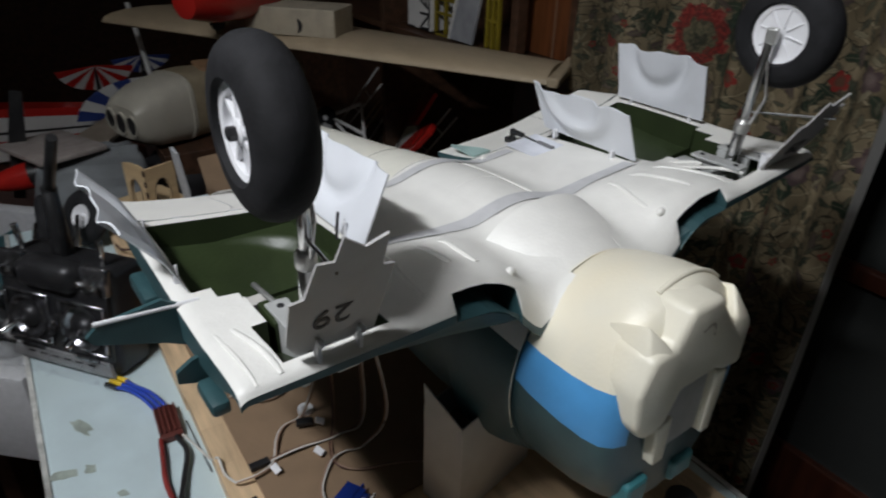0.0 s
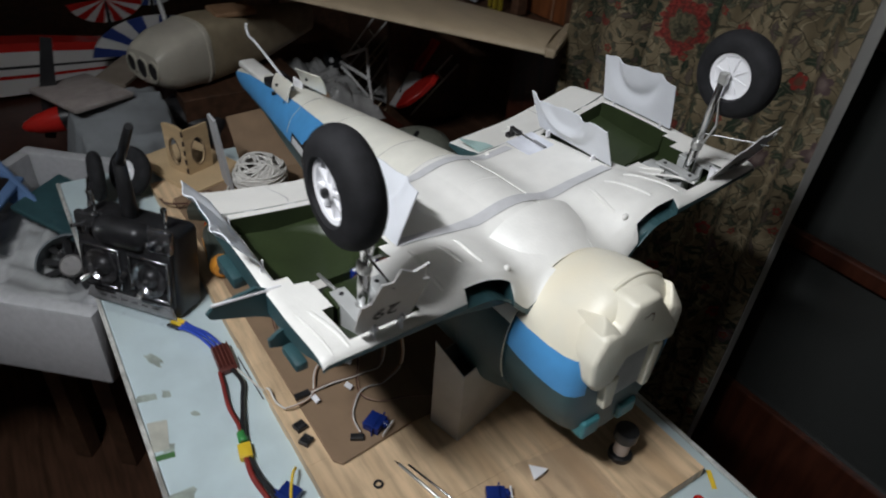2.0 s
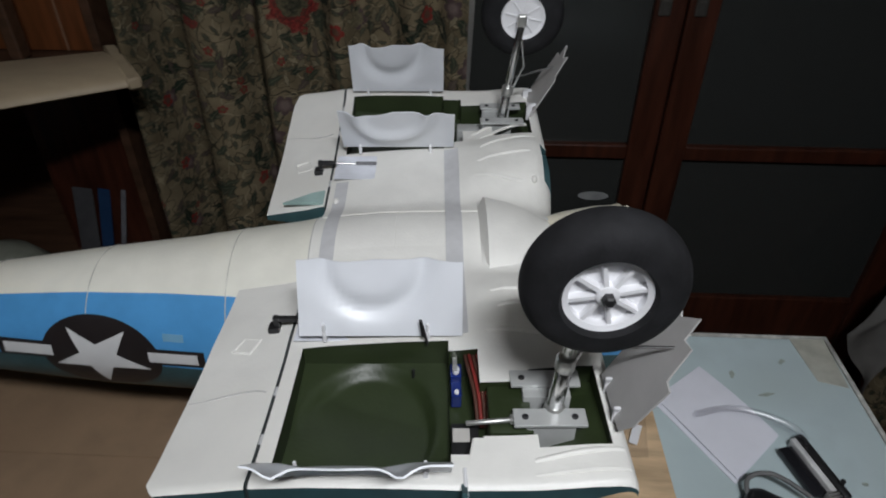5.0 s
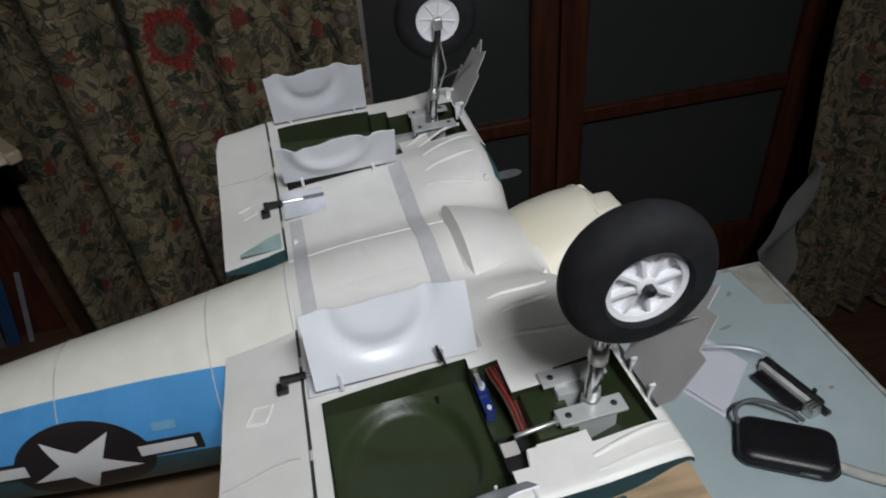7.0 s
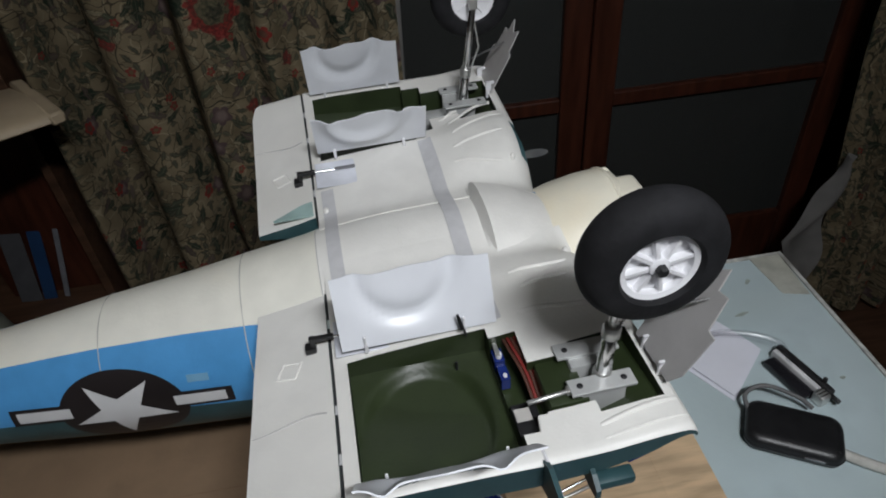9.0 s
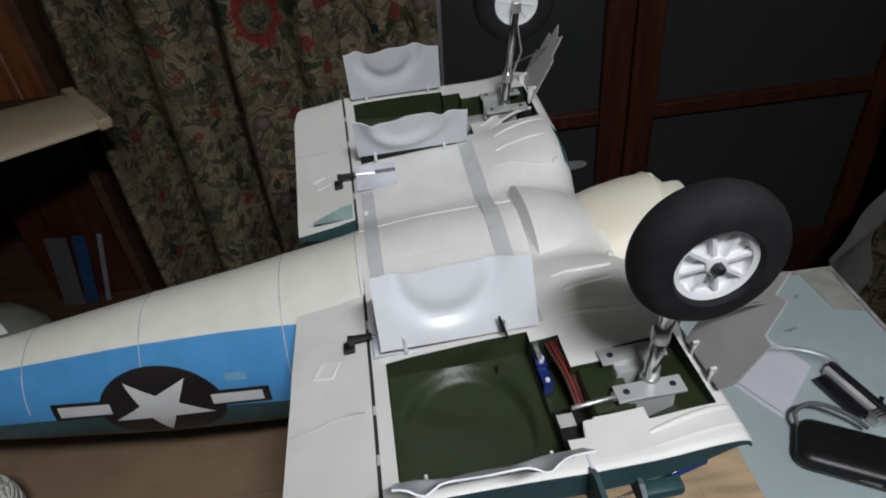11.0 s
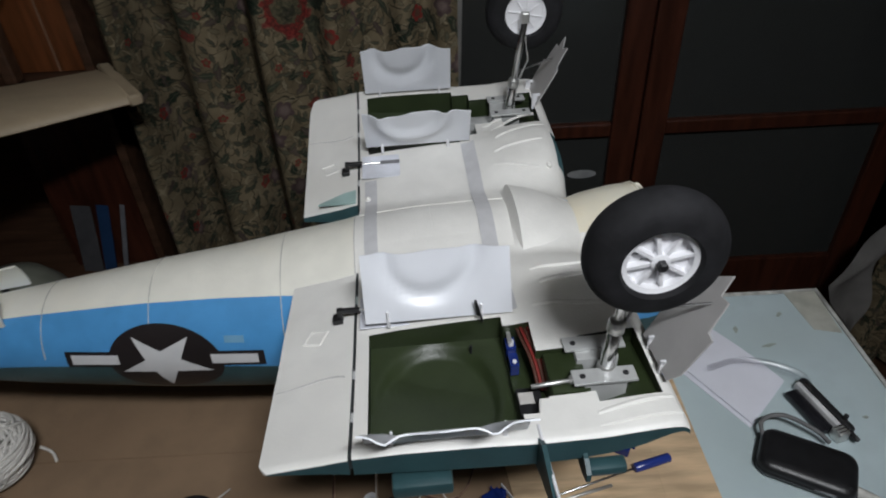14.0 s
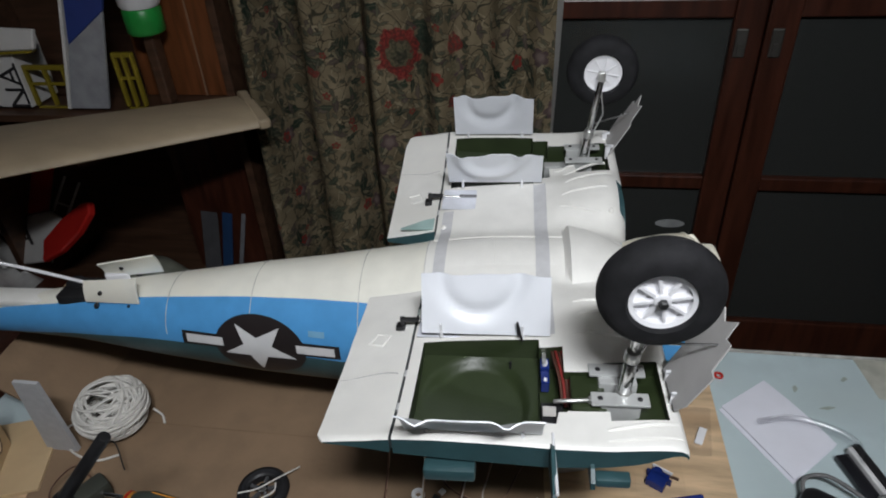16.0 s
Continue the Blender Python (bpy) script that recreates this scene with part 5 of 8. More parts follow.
part("string", tube([(-0.192, -0.196, CARD_Z + 0.018), (-0.170, -0.188, CARD_Z + 0.019), (-0.152, -0.172, CARD_Z + 0.019), (-0.138, -0.150, CARD_Z + 0.010), (-0.134, -0.138, CARD_Z + 0.002)], 0.0011, sides=6), M_ROPE, sw, "thin white string", smooth=70)
part("string", tube([(-0.160, -0.200, CARD_Z + 0.018), (-0.148, -0.188, CARD_Z + 0.018), (-0.150, -0.176, CARD_Z + 0.018)], 0.0011, sides=6), M_ROPE, sw, "thin white string", smooth=70)

# receiver with a red light
rc = thing("receiver", (-0.108, -0.200, CARD_Z), "tiny black receiver with a glowing red light", "receiver")
part("case", box(-0.116, -0.100, -0.208, -0.190, CARD_Z, CARD_Z + 0.010, 0.001), M_BLACK, rc)
M_LED = bpy.data.materials.new("red indicator light")
M_LED.use_nodes = True
M_LED.node_tree.nodes["Principled BSDF"].inputs["Emission Color"].default_value = (1.0, 0.08, 0.02, 1)
M_LED.node_tree.nodes["Principled BSDF"].inputs["Emission Strength"].default_value = 6.0
part("led", box(-0.105, -0.101, -0.1955, -0.192, CARD_Z + 0.010, CARD_Z + 0.012, 0.0005), M_LED, rc, "glowing red light")
part("label", box(-0.113, -0.105, -0.204, -0.199, CARD_Z + 0.0101, CARD_Z + 0.0105), M_RIM, rc)
part("aerial", tube([(-0.112, -0.208, CARD_Z + 0.004), (-0.135, -0.212, CARD_Z + 0.003), (-0.16, -0.200, CARD_Z + 0.003)], 0.0008), M_STEEL, rc)
part("aerial", tube([(-0.102, -0.206, CARD_Z + 0.004), (-0.085, -0.215, CARD_Z + 0.004), (-0.062, -0.202, CARD_Z + 0.003), (-0.05, -0.190, CARD_Z + 0.003)], 0.0010), M_WIRE_BROWN, rc)

# speed controller and power leads
es = thing("speed_controller", (-0.05, -0.30, TOP), "brown finned speed controller with red and black leads", "speed controller")
EM = pose(-0.050, -0.292, TOP + 0.0005, 0, 0, -3)
part("case", box(-0.027, 0.026, -0.012, 0.012, 0.0, 0.009, 0.002, m=EM), mat("dark red-brown shrink wrap", (0.10, 0.028, 0.022), 0.35), es, smooth=40)
for k in range(5):
    part("fin", box(-0.025, 0.020, -0.010 + 0.005 * k - 0.001, -0.010 + 0.005 * k + 0.001, 0.009, 0.0125, 0.0004, m=EM, seg=1), bpy.data.materials["dark red-brown shrink wrap"], es)
M_WIRE_BLUE, M_XT = mat("blue wire", (0.03, 0.07, 0.42), 0.4), mat("yellow plug plastic", (0.70, 0.48, 0.03), 0.4)
for k in range(3):
    part("motor_lead", tube([(-0.078, -0.300 + 0.006 * k, TOP + 0.007), (-0.105, -0.309 + 0.006 * k, TOP + 0.010), (-0.130, -0.320 + 0.005 * k, TOP + 0.008), (-0.144 - 0.004 * k, -0.330 + 0.006 * k, TOP + 0.005)], 0.0024), M_WIRE_BLUE, es, "blue motor lead", smooth=70)
    part("lead_sleeve", rod((-0.141 - 0.004 * k, -0.328 + 0.006 * k, TOP + 0.005), (-0.158 - 0.004 * k, -0.339 + 0.006 * k, TOP + 0.004), 0.0030), M_BLACK if k == 0 else M_XT, es, smooth=40)
RED_L = [(-0.028, -0.305, TOP + 0.006), (0.0, -0.309, TOP + 0.008), (0.035, -0.314, TOP + 0.006), (0.070, -0.313, TOP + 0.006), (0.092, -0.317, TOP + 0.007)]
BLK_L = [(-0.028, -0.290, TOP + 0.006), (0.005, -0.286, TOP + 0.009), (0.035, -0.296, TOP + 0.007), (0.068, -0.307, TOP + 0.009), (0.092, -0.313, TOP + 0.008)]
part("power_lead", tube(RED_L, 0.0028, sides=8), M_WIRE_RED, es, "red silicone lead", smooth=70)
part("power_lead", tube(BLK_L, 0.0028, sides=8), M_BLACK, es, "black silicone lead", smooth=70)
part("shrink_sleeve", rod((0.082, -0.3145, TOP + 0.007), (0.098, -0.3165, TOP + 0.007), 0.0055), mat("green sleeve", (0.04, 0.25, 0.06), 0.4), es, smooth=40)
part("plug", box(-0.010, 0.012, -0.008, 0.008, 0.0, 0.010, 0.002, m=pose(0.110, -0.319, TOP + 0.001, 0, 0, -10)), M_XT, es, "yellow power plug", smooth=40)
part("signal_lead", tube([(-0.03, -0.285, TOP + 0.006), (0.0, -0.275, TOP + 0.004), (0.03, -0.268, TOP + 0.008), (0.048, -0.264, BOARD + 0.006), (0.070, -0.264, BOARD + 0.004), (0.090, -0.259, CARD_Z + 0.0035)], 0.0013), mat("white wire", (0.60, 0.58, 0.54), 0.5), es, smooth=70)
bp_ = thing("battery_pack", (0.24, -0.31, TOP), "bright blue battery pack with red and black leads", "battery")
part("pack", box(-0.045, 0.045, -0.026, 0.026, 0.0, 0.024, 0.005, m=pose(0.262, -0.318, TOP + 0.0005, 0, 0, 12)), mat("bright blue shrink wrap", (0.03, 0.14, 0.55), 0.3), bp_, smooth=40)
part("power_lead", tube([(0.118, -0.321, TOP + 0.006), (0.150, -0.324, TOP + 0.008), (0.185, -0.320, TOP + 0.010), (0.222, -0.316, TOP + 0.014)], 0.0034, sides=8), M_WIRE_RED, bp_, smooth=70)
part("power_lead", tube([(0.118, -0.318, TOP + 0.006), (0.150, -0.317, TOP + 0.006), (0.185, -0.311, TOP + 0.008), (0.222, -0.308, TOP + 0.013)], 0.0030, sides=8), M_BLACK, bp_, smooth=70)
part("balance_lead", tube([(0.222, -0.305, TOP + 0.014), (0.195, -0.296, TOP + 0.012), (0.175, -0.285, TOP + 0.016), (0.165, -0.278, TOP + 0.010)], 0.0018), M_XT, bp_, smooth=70)


def servo(where, az, label, lean=0):
    """A micro servo with ears, horn and lead."""
    th = thing("micro_servo", where, label, "servo", group="loose micro servos")
    m_ = pose(*where, lean, 0, az)
    part("case", box(-0.0115, 0.0115, -0.006, 0.006, 0.0, 0.022, 0.001, m=m_), bpy.data.materials["clear blue servo case"], th, smooth=40)
    part("ears", box(-0.016, 0.016, -0.006, 0.006, 0.0145, 0.0165, 0.0005, m=m_), bpy.data.materials["clear blue servo case"], th)
    part("gear_top", turned([(0.0055, 0.022), (0.0055, 0.026), (0.002, 0.0265), (0.002, 0.029)], 16, m_ @ Matrix.Translation((0.005, 0, 0))), bpy.data.materials["clear blue servo case"], th, smooth=40)
    part("horn", box(-0.012, 0.014, -0.0025, 0.0025, 0.0285, 0.0300, 0.0006, m=m_), M_RIM, th, "white servo horn")
    return th


servo((0.157, -0.180, CARD_Z + 0.006), 120, "clear blue micro servo lying on the cardboard", 90)
servo((0.318, -0.116, BOARD + 0.006), 150, "clear blue micro servo lying on the board", 90)
servo((0.186, -0.288, TOP + 0.006), 30, "clear blue micro servo lying on the table", 90)
M_WIRE_TAN = mat("tan wire", (0.30, 0.19, 0.13), 0.5)
wires = thing("servo_lead_tangle", (0.09, -0.19, CARD_Z), "tangle of brown and white servo leads hanging from the wing", "wires")
LEAD_Z = CARD_Z + 0.0035
M_WIRE_WHITE = bpy.data.materials["white wire"]


def lead(points, rise, *colours):
    """A flat ribbon of thin wires along the cardboard, its last points climbing to the wing."""
    path = [(x, y, LEAD_Z + 0.002 * (k % 2)) for k, (x, y) in enumerate(points)] + list(rise)
    for k, colour in enumerate(colours):
        off = 0.0019 * (k - (len(colours) - 1) / 2)
        part("lead", tube([(x + 0.6 * off, y + 0.8 * off, z) for x, y, z in path], 0.0010, sides=6), colour, wires, smooth=70)


lead([(0.090, -0.259), (0.093, -0.238), (0.084, -0.219), (0.059, -0.206), (0.042, -0.192), (0.036, -0.168)], [(0.040, -0.150, 0.84), (0.048, -0.150, 0.99)], M_WIRE_WHITE, M_WIRE_TAN)
lead([(0.080, -0.222), (0.081, -0.191), (0.083, -0.150)], [(0.088, -0.120, 0.80), (0.092, -0.130, 0.99)], M_WIRE_BROWN, M_WIRE_TAN, M_WIRE_WHITE)
lead([(0.168, -0.196), (0.149, -0.195), (0.132, -0.187), (0.114, -0.170), (0.108, -0.154), (0.112, -0.130)], [(0.122, -0.110, 0.83), (0.118, -0.140, 0.99)], M_WIRE_TAN, M_WIRE_WHITE)
lead([(0.165, -0.085), (0.150, -0.120), (0.138, -0.150), (0.122, -0.167), (0.095, -0.162), (0.060, -0.142)], [(0.052, -0.140, 0.85), (0.055, -0.160, 0.99)], M_WIRE_BROWN, M_WIRE_TAN)
lead([(-0.098, -0.206), (-0.075, -0.211), (-0.044, -0.216), (-0.012, -0.206), (-0.006, -0.186), (-0.011, -0.170), (-0.014, -0.150)], [(-0.008, -0.140, 0.83), (0.004, -0.150, 0.99)], M_WIRE_BROWN, M_WIRE_TAN)
lead([(-0.160, -0.214), (-0.140, -0.216), (-0.112, -0.209)], [], M_WIRE_WHITE)
lead([(-0.098, -0.198), (-0.073, -0.204), (-0.054, -0.208), (-0.040, -0.216), (-0.033, -0.226)], [], M_WIRE_WHITE)
part("ring_knob", turned([(0.004, 0.0), (0.0085, 0.0), (0.0085, 0.005), (0.004, 0.005)], 20, Matrix.Translation((0.029, -0.162, CARD_Z)), closed=True), M_RIM, wires, "small white ring", smooth=40)
part("connector", box(-0.009, 0.009, -0.0045, 0.0045, 0.0, 0.005, 0.0008, m=pose(0.051, -0.172, CARD_Z + 0.004, 0, 0, 70)), M_BLACK, wires)
part("connector", box(-0.010, 0.010, -0.004, 0.004, 0.0, 0.005, 0.0008, m=pose(0.0795, -0.232, CARD_Z + 0.001, 0, 0, 91)), M_BLACK, wires)
part("connector", box(-0.008, 0.008, -0.004, 0.004, 0.0, 0.005, 0.0008, m=pose(0.173, -0.202, CARD_Z + 0.001, 0, 0, 60)), M_BLACK, wires)
for x, y, az in ((0.096, -0.221, 20), (0.058, -0.158, 70), (0.097, -0.176, 40)):
    part("cable_tag", box(-0.005, 0.005, -0.0035, 0.0035, 0.0, 0.003, 0.0006, m=pose(x, y, CARD_Z + 0.006, 20, 30, az)), M_RIM, wires, "small white connector tag")

for x, y, az in ((0.121, -0.253, 12), (0.144, -0.255, 30)):
    th = thing("black_plug_cap", (x, y, BOARD), "small square black plug lying on the board", "plug", group="black plugs")
    part("cap", box(-0.007, 0.007, -0.007, 0.007, 0.0, 0.006, 0.001, m=pose(x, y, BOARD + 0.0005, 0, 0, az)), M_BLACK, th)
    part("face", box(-0.005, 0.005, -0.005, 0.005, 0.006, 0.0064, 0, m=pose(x, y, BOARD + 0.0005, 0, 0, az)), M_CHROME, th)
solid("rubber_ring", turned([(0.0045 + 0.0014 * math.cos(2 * math.pi * k / 8), 0.0014 * math.sin(2 * math.pi * k / 8)) for k in range(8)], 20, Matrix.Translation((0.239, -0.209, BOARD + 0.0018)), closed=True), M_RUBBER, "small black rubber ring on the board", "ring", smooth=60)
pn = thing("steel_scriber", (0.26, -0.16, BOARD), "thin grey steel scriber lying on the board", "tool")
part("shaft", rod((0.229, -0.176, BOARD + 0.003), (0.300, -0.158, BOARD + 0.003), 0.0020), M_ALU, pn, smooth=40)
part("tip", rod((0.229, -0.176, BOARD + 0.003), (0.221, -0.178, BOARD + 0.002), 0.0019, r2=0.0004), M_STEEL, pn, smooth=40)
s2 = thing("small_screwdriver", (0.30, -0.14, BOARD), "thin screwdriver with a dark blue clear handle", "screwdriver")
part("shaft", rod((0.236, -0.168, BOARD + 0.005), (0.330, -0.140, BOARD + 0.006), 0.0014), M_STEEL, s2, smooth=40)
part("handle", rod((0.330, -0.140, BOARD + 0.0065), (0.374, -0.128, BOARD + 0.0065), 0.0055), mat("dark blue clear plastic", (0.02, 0.04, 0.22), 0.2), s2, smooth=40)

# carton and thread spool under the fuselage
ct = thing("open_carton", (0.20, -0.05, BOARD), "open grey-white carton standing under the fuselage", "carton")
cm = pose(0.235, -0.098, BOARD + 0.0005, 0, 0, 104)
part("wide_wall", box(0.0, 0.108, 0.0, 0.0015, 0.0, 0.112, m=cm), M_WHITECARD, ct)
part("wide_wall", box(0.0, 0.108, 0.044, 0.0455, 0.0, 0.112, m=cm), M_WHITECARD, ct)
part("end_wall", box(0.0, 0.0015, 0.0015, 0.044, 0.0, 0.112, m=cm), M_WHITECARD, ct)
part("end_wall", box(0.1065, 0.108, 0.0015, 0.044, 0.0, 0.112, m=cm), M_WHITECARD, ct)
b = bmesh.new()
slab([(0.0015, 0.112), (0.044, 0.112), (0.046, 0.136)], -0.0005, 0.001, b, cm @ Matrix(((0, 0, 1, 0), (1, 0, 0, 0), (0, 1, 0, 0), (0, 0, 0, 1))))
part("torn_flap", b, M_WHITECARD, ct)
part("print_bar", box(0.092, 0.096, -0.0012, -0.0004, 0.055, 0.070, m=cm), M_GREYPLATE, ct, "faint printed bar")
part("brown_inside", box(0.002, 0.106, 0.002, 0.0435, 0.08, 0.082, m=cm), mat("brown carton inside", (0.16, 0.09, 0.05), 0.8), ct)
so = thing("thread_spool", (0.352, 0.060, BOARD), "black spool wound with pale thread", "spool")
sm = Matrix.Translation((0.352, 0.060, BOARD)) @ Matrix.Diagonal((0.78, 0.78, 0.84, 1))
part("flange", turned([(0.0175, 0.0), (0.018, 0.001), (0.018, 0.009), (0.014, 0.011)], 28, sm), M_BLACK, so, smooth=40)
part("thread", turned([(0.0115, 0.011), (0.012, 0.013), (0.012, 0.037), (0.0115, 0.039)], 28, sm), mat("pale pink thread", (0.55, 0.48, 0.44), 0.7), so, "pale wound thread", smooth=40)
part("flange", turned([(0.014, 0.039), (0.018, 0.041), (0.018, 0.056), (0.017, 0.058)], 28, sm), M_BLACK, so, smooth=40)
M_BAG = clear_mat("clear bag film", 0.06, 0.12)
bag = solid("clear_plastic_bag", sheet(lambda u, v: (0.298 + 0.10 * u + 0.012 * v, -0.06 + 0.085 * v, BOARD + 0.0015 + 0.003 * abs(noise.noise((u * 8, v * 8, 4)))), span(0, 1, 22), span(0, 1, 20), 0.0004), M_BAG, "flat clear plastic bag on the board", "plastic bag", smooth=70)
bag.visible_shadow = False
solid("paper_scrap", slab([(0.0, 0.0), (0.022, 0.006), (0.012, 0.016), (0.004, 0.022)], 0, 0.0006, m=pose(0.308, -0.046, BOARD + 0.004, 6, -5, -40)), M_RIM, "small torn white paper scrap on the board", "paper")
solid("paper_scrap", box(-0.005, 0.005, -0.015, 0.015, 0, 0.0006, m=pose(0.388, -0.030, BOARD + 0.0055, 0, 0, -22)), M_RIM, "narrow white paper label on the clear bag", "paper")
solid("wood_chip", box(-0.006, 0.006, -0.002, 0.002, 0, 0.002, 0.0006, m=pose(0.345, -0.098, BOARD + 0.0005, 0, 0, -20)), M_DARKWOOD, "tiny dark chip lying on the board", "chip")
solid("yellow_tape", box(-0.013, 0.013, -0.003, 0.003, 0, 0.0006, m=pose(0.428, 0.146, TOP + 0.0006, 0, 0, -35)), M_XT, "short strip of yellow tape on the table", "tape")
solid("red_plastic_ring", turned([(0.0052 + 0.0022 * math.cos(2 * math.pi * k / 8), 0.0022 * math.sin(2 * math.pi * k / 8)) for k in range(8)], 20, Matrix.Translation((0.440, 0.108, TOP + 0.0030)), closed=True), M_RED, "small red plastic ring on the table", "ring", smooth=60)

# stains and worn tape on the tabletop
M_STAIN = mat("grey-green stain", (0.30, 0.34, 0.30), 0.45, vary=0.2, scale=60)
M_OLDTAPE = mat("old beige tape", (0.42, 0.42, 0.36), 0.4, vary=0.12, scale=40, second=(0.52, 0.54, 0.50))
rs = random.Random(11)
for x, y, w, h, az in ((-0.036, -0.400, 0.030, 0.014, 70), (-0.101, -0.375, 0.040, 0.014, 20), (0.02, -0.352, 0.012, 0.007, 30), (0.055, -0.395, 0.020, 0.013, 60), (0.13, -0.398, 0.034, 0.022, 80), (0.215, -0.385, 0.028, 0.020, 75), (0.20, -0.398, 0.03, 0.012, 10), (-0.03, -0.375, 0.016, 0.010, 20), (-0.60, -0.36, 0.03, 0.02, 20), (0.58, 0.06, 0.022, 0.006, 10), (0.545, 0.095, 0.014, 0.007, 70), (0.62, 0.12, 0.012, 0.006, 40), (0.645, -0.07, 0.007, 0.004, 0), (-0.40, -0.385, 0.02, 0.008, 15), (0.66, -0.30, 0.02, 0.01, 60)):
    out = []
    for k in range(14):
        a = 2 * math.pi * k / 14
        r = 1 + rs.uniform(-0.35, 0.25)
        out.append((w / 2 * r * math.cos(a), h / 2 * r * math.sin(a)))
    part("stain", slab(out, 0.0, 0.0005, m=pose(x, y, TOP + 0.0001, 0, 0, az)), M_STAIN, table)
part("old_tape", slab([(0.648, 0.166), (0.696, 0.166), (0.692, 0.076), (0.676, 0.080), (0.656, 0.086)], TOP + 0.0002, TOP + 0.0010), M_OLDTAPE, table, "old beige tape stuck to the tabletop")
part("old_tape", slab([(0.200, -0.412), (0.250, -0.412), (0.247, -0.382), (0.205, -0.380)], TOP + 0.0002, TOP + 0.0008), M_OLDTAPE, table)
part("old_tape", slab([(0.006, -0.408), (0.012, -0.385), (0.058, -0.394), (0.054, -0.412)], TOP + 0.0002, TOP + 0.0007), M_OLDTAPE, table)
part("green_label", box(-0.012, 0.012, -0.004, 0.004, 0, 0.0006, m=pose(0.066, -0.402, TOP + 0.0002, 0, 0, 80)), mat("faded green label", (0.06, 0.16, 0.05), 0.5), table, "faded green label")
part("pen_line", box(-0.05, 0.04, -0.0008, 0.0008, 0, 0.0004, m=pose(0.0, -0.272, TOP + 0.0001, 0, 0, 2)), M_INK, table)

# paper, clear tube, phone and lock at the table's end
pp = thing("folded_paper", (0.49, 0.0, TOP), "folded sheet of white paper on the table", "paper")
P = [(0.432, 0.045), (0.503, 0.103), (0.569, -0.008), (0.498, -0.071)]
b = sheet(lambda u, v: (*(Vector(P[0]).lerp(Vector(P[1]), u).lerp(Vector(P[3]).lerp(Vector(P[2]), u), v)), TOP + 0.003 + 0.010 * v * (1 - v) * (0.4 + u)), span(0, 1, 8), span(0, 1, 14), 0.0008)
M_PAPER = mat("white paper", (0.74, 0.75, 0.82), 0.7, vary=0.02)
part("upper_leaf", b, M_PAPER, pp, smooth=60)
part("lower_leaf", slab([(0.428, 0.040), (0.502, 0.101), (0.567, -0.010), (0.496, -0.077)], TOP + 0.0005, TOP + 0.0014), M_PAPER, pp)
M_TUBE = clear_mat("clear tubing", 0.12, 0.30)
solid("clear_tube", tube([(0.470, 0.008, TOP + 0.019), (0.515, 0.018, TOP + 0.020), (0.560, 0.006, TOP + 0.020), (0.588, -0.016, TOP + 0.018), (0.585, -0.045, TOP + 0.010)], 0.0042, sides=12), M_TUBE, "short bent clear plastic tube over the paper", "tube", smooth=70)
ph = thing("black_case", (0.53, -0.14, TOP), "rounded black zip case with a looped cord", "case")
pmx = pose(0.534, -0.138, TOP + 0.0005, 0, 0, -30)
def rounded(hx, hy, r, n=7):
    return [(sx * (hx - r) + r * math.cos(a), sy * (hy - r) + r * math.sin(a)) for sx, sy, a0 in ((1, 1, 0), (-1, 1, 90), (-1, -1, 180), (1, -1, 270)) for a in [radians(a0 + 90 * k / n) for k in range(n + 1)]]


b = bmesh.new()
layers = [[b.verts.new((x, y, z)) for x, y in rounded(0.053 - d, 0.032 - d, 0.016 - d * 0.6)] for d, z in ((0.004, 0.0), (0.0008, 0.003), (0.0, 0.008), (0.0006, 0.014), (0.003, 0.0185), (0.008, 0.0208), (0.014, 0.0218))]
for p, q in zip(layers, layers[1:]):
    for k in range(len(p)):
        b.faces.new((p[k], p[(k + 1) % len(p)], q[(k + 1) % len(p)], q[k]))
b.faces.new(layers[-1]), b.faces.new(layers[0][::-1])
bmesh.ops.transform(b, matrix=pmx, verts=b.verts)
part("case", b, mat("black padded cloth", (0.012, 0.012, 0.013), 0.36, vary=0.2, scale=80, bump=0.15, bump_scale=600), ph, smooth=50)
part("seam", tube([pmx @ Vector((x, y, 0.0095)) for x, y in rounded(0.0530, 0.0320, 0.016)] , 0.0009, sides=6, steps=1), M_RUBBER, ph)
part("grey_tab", box(0.010, 0.032, -0.0340, -0.0312, 0.0105, 0.0135, 0.0008, m=pmx), M_CHROME, ph, "grey metal tab")
part("corner_screw", turned([(0.0016, 0.0195), (0.0016, 0.0212)], 10, pmx @ Matrix.Translation((0.044, -0.021, 0))), M_CHROME, ph)
part("cord_loop", tube([(0.498, -0.108, TOP + 0.012), (0.503, -0.082, TOP + 0.020), (0.530, -0.078, TOP + 0.024), (0.560, -0.098, TOP + 0.020), (0.574, -0.112, TOP + 0.012)], 0.0028, sides=8), mat("grey cord", (0.13, 0.13, 0.13), 0.6), ph, "grey looped cord", smooth=70)
part("strap", tube([(0.572, -0.170, TOP + 0.006), (0.605, -0.196, TOP + 0.005), (0.640, -0.215, TOP + 0.004), (0.690, -0.235, TOP + 0.004)], 0.0062, sides=8), mat("woven white strap", (0.55, 0.54, 0.50), 0.8, vary=0.15, scale=60), ph, "white braided strap", smooth=70)
lk = thing("metal_clamp", (0.595, -0.06, TOP), "black and steel clamp lying on the table", "clamp")
lm = pose(0.590, -0.060, TOP + 0.0005, 0, 0, -75)
part("black_bar", box(-0.046, 0.042, 0.003, 0.014, 0.002, 0.016, 0.004, m=lm), M_BLACK, lk, smooth=40)
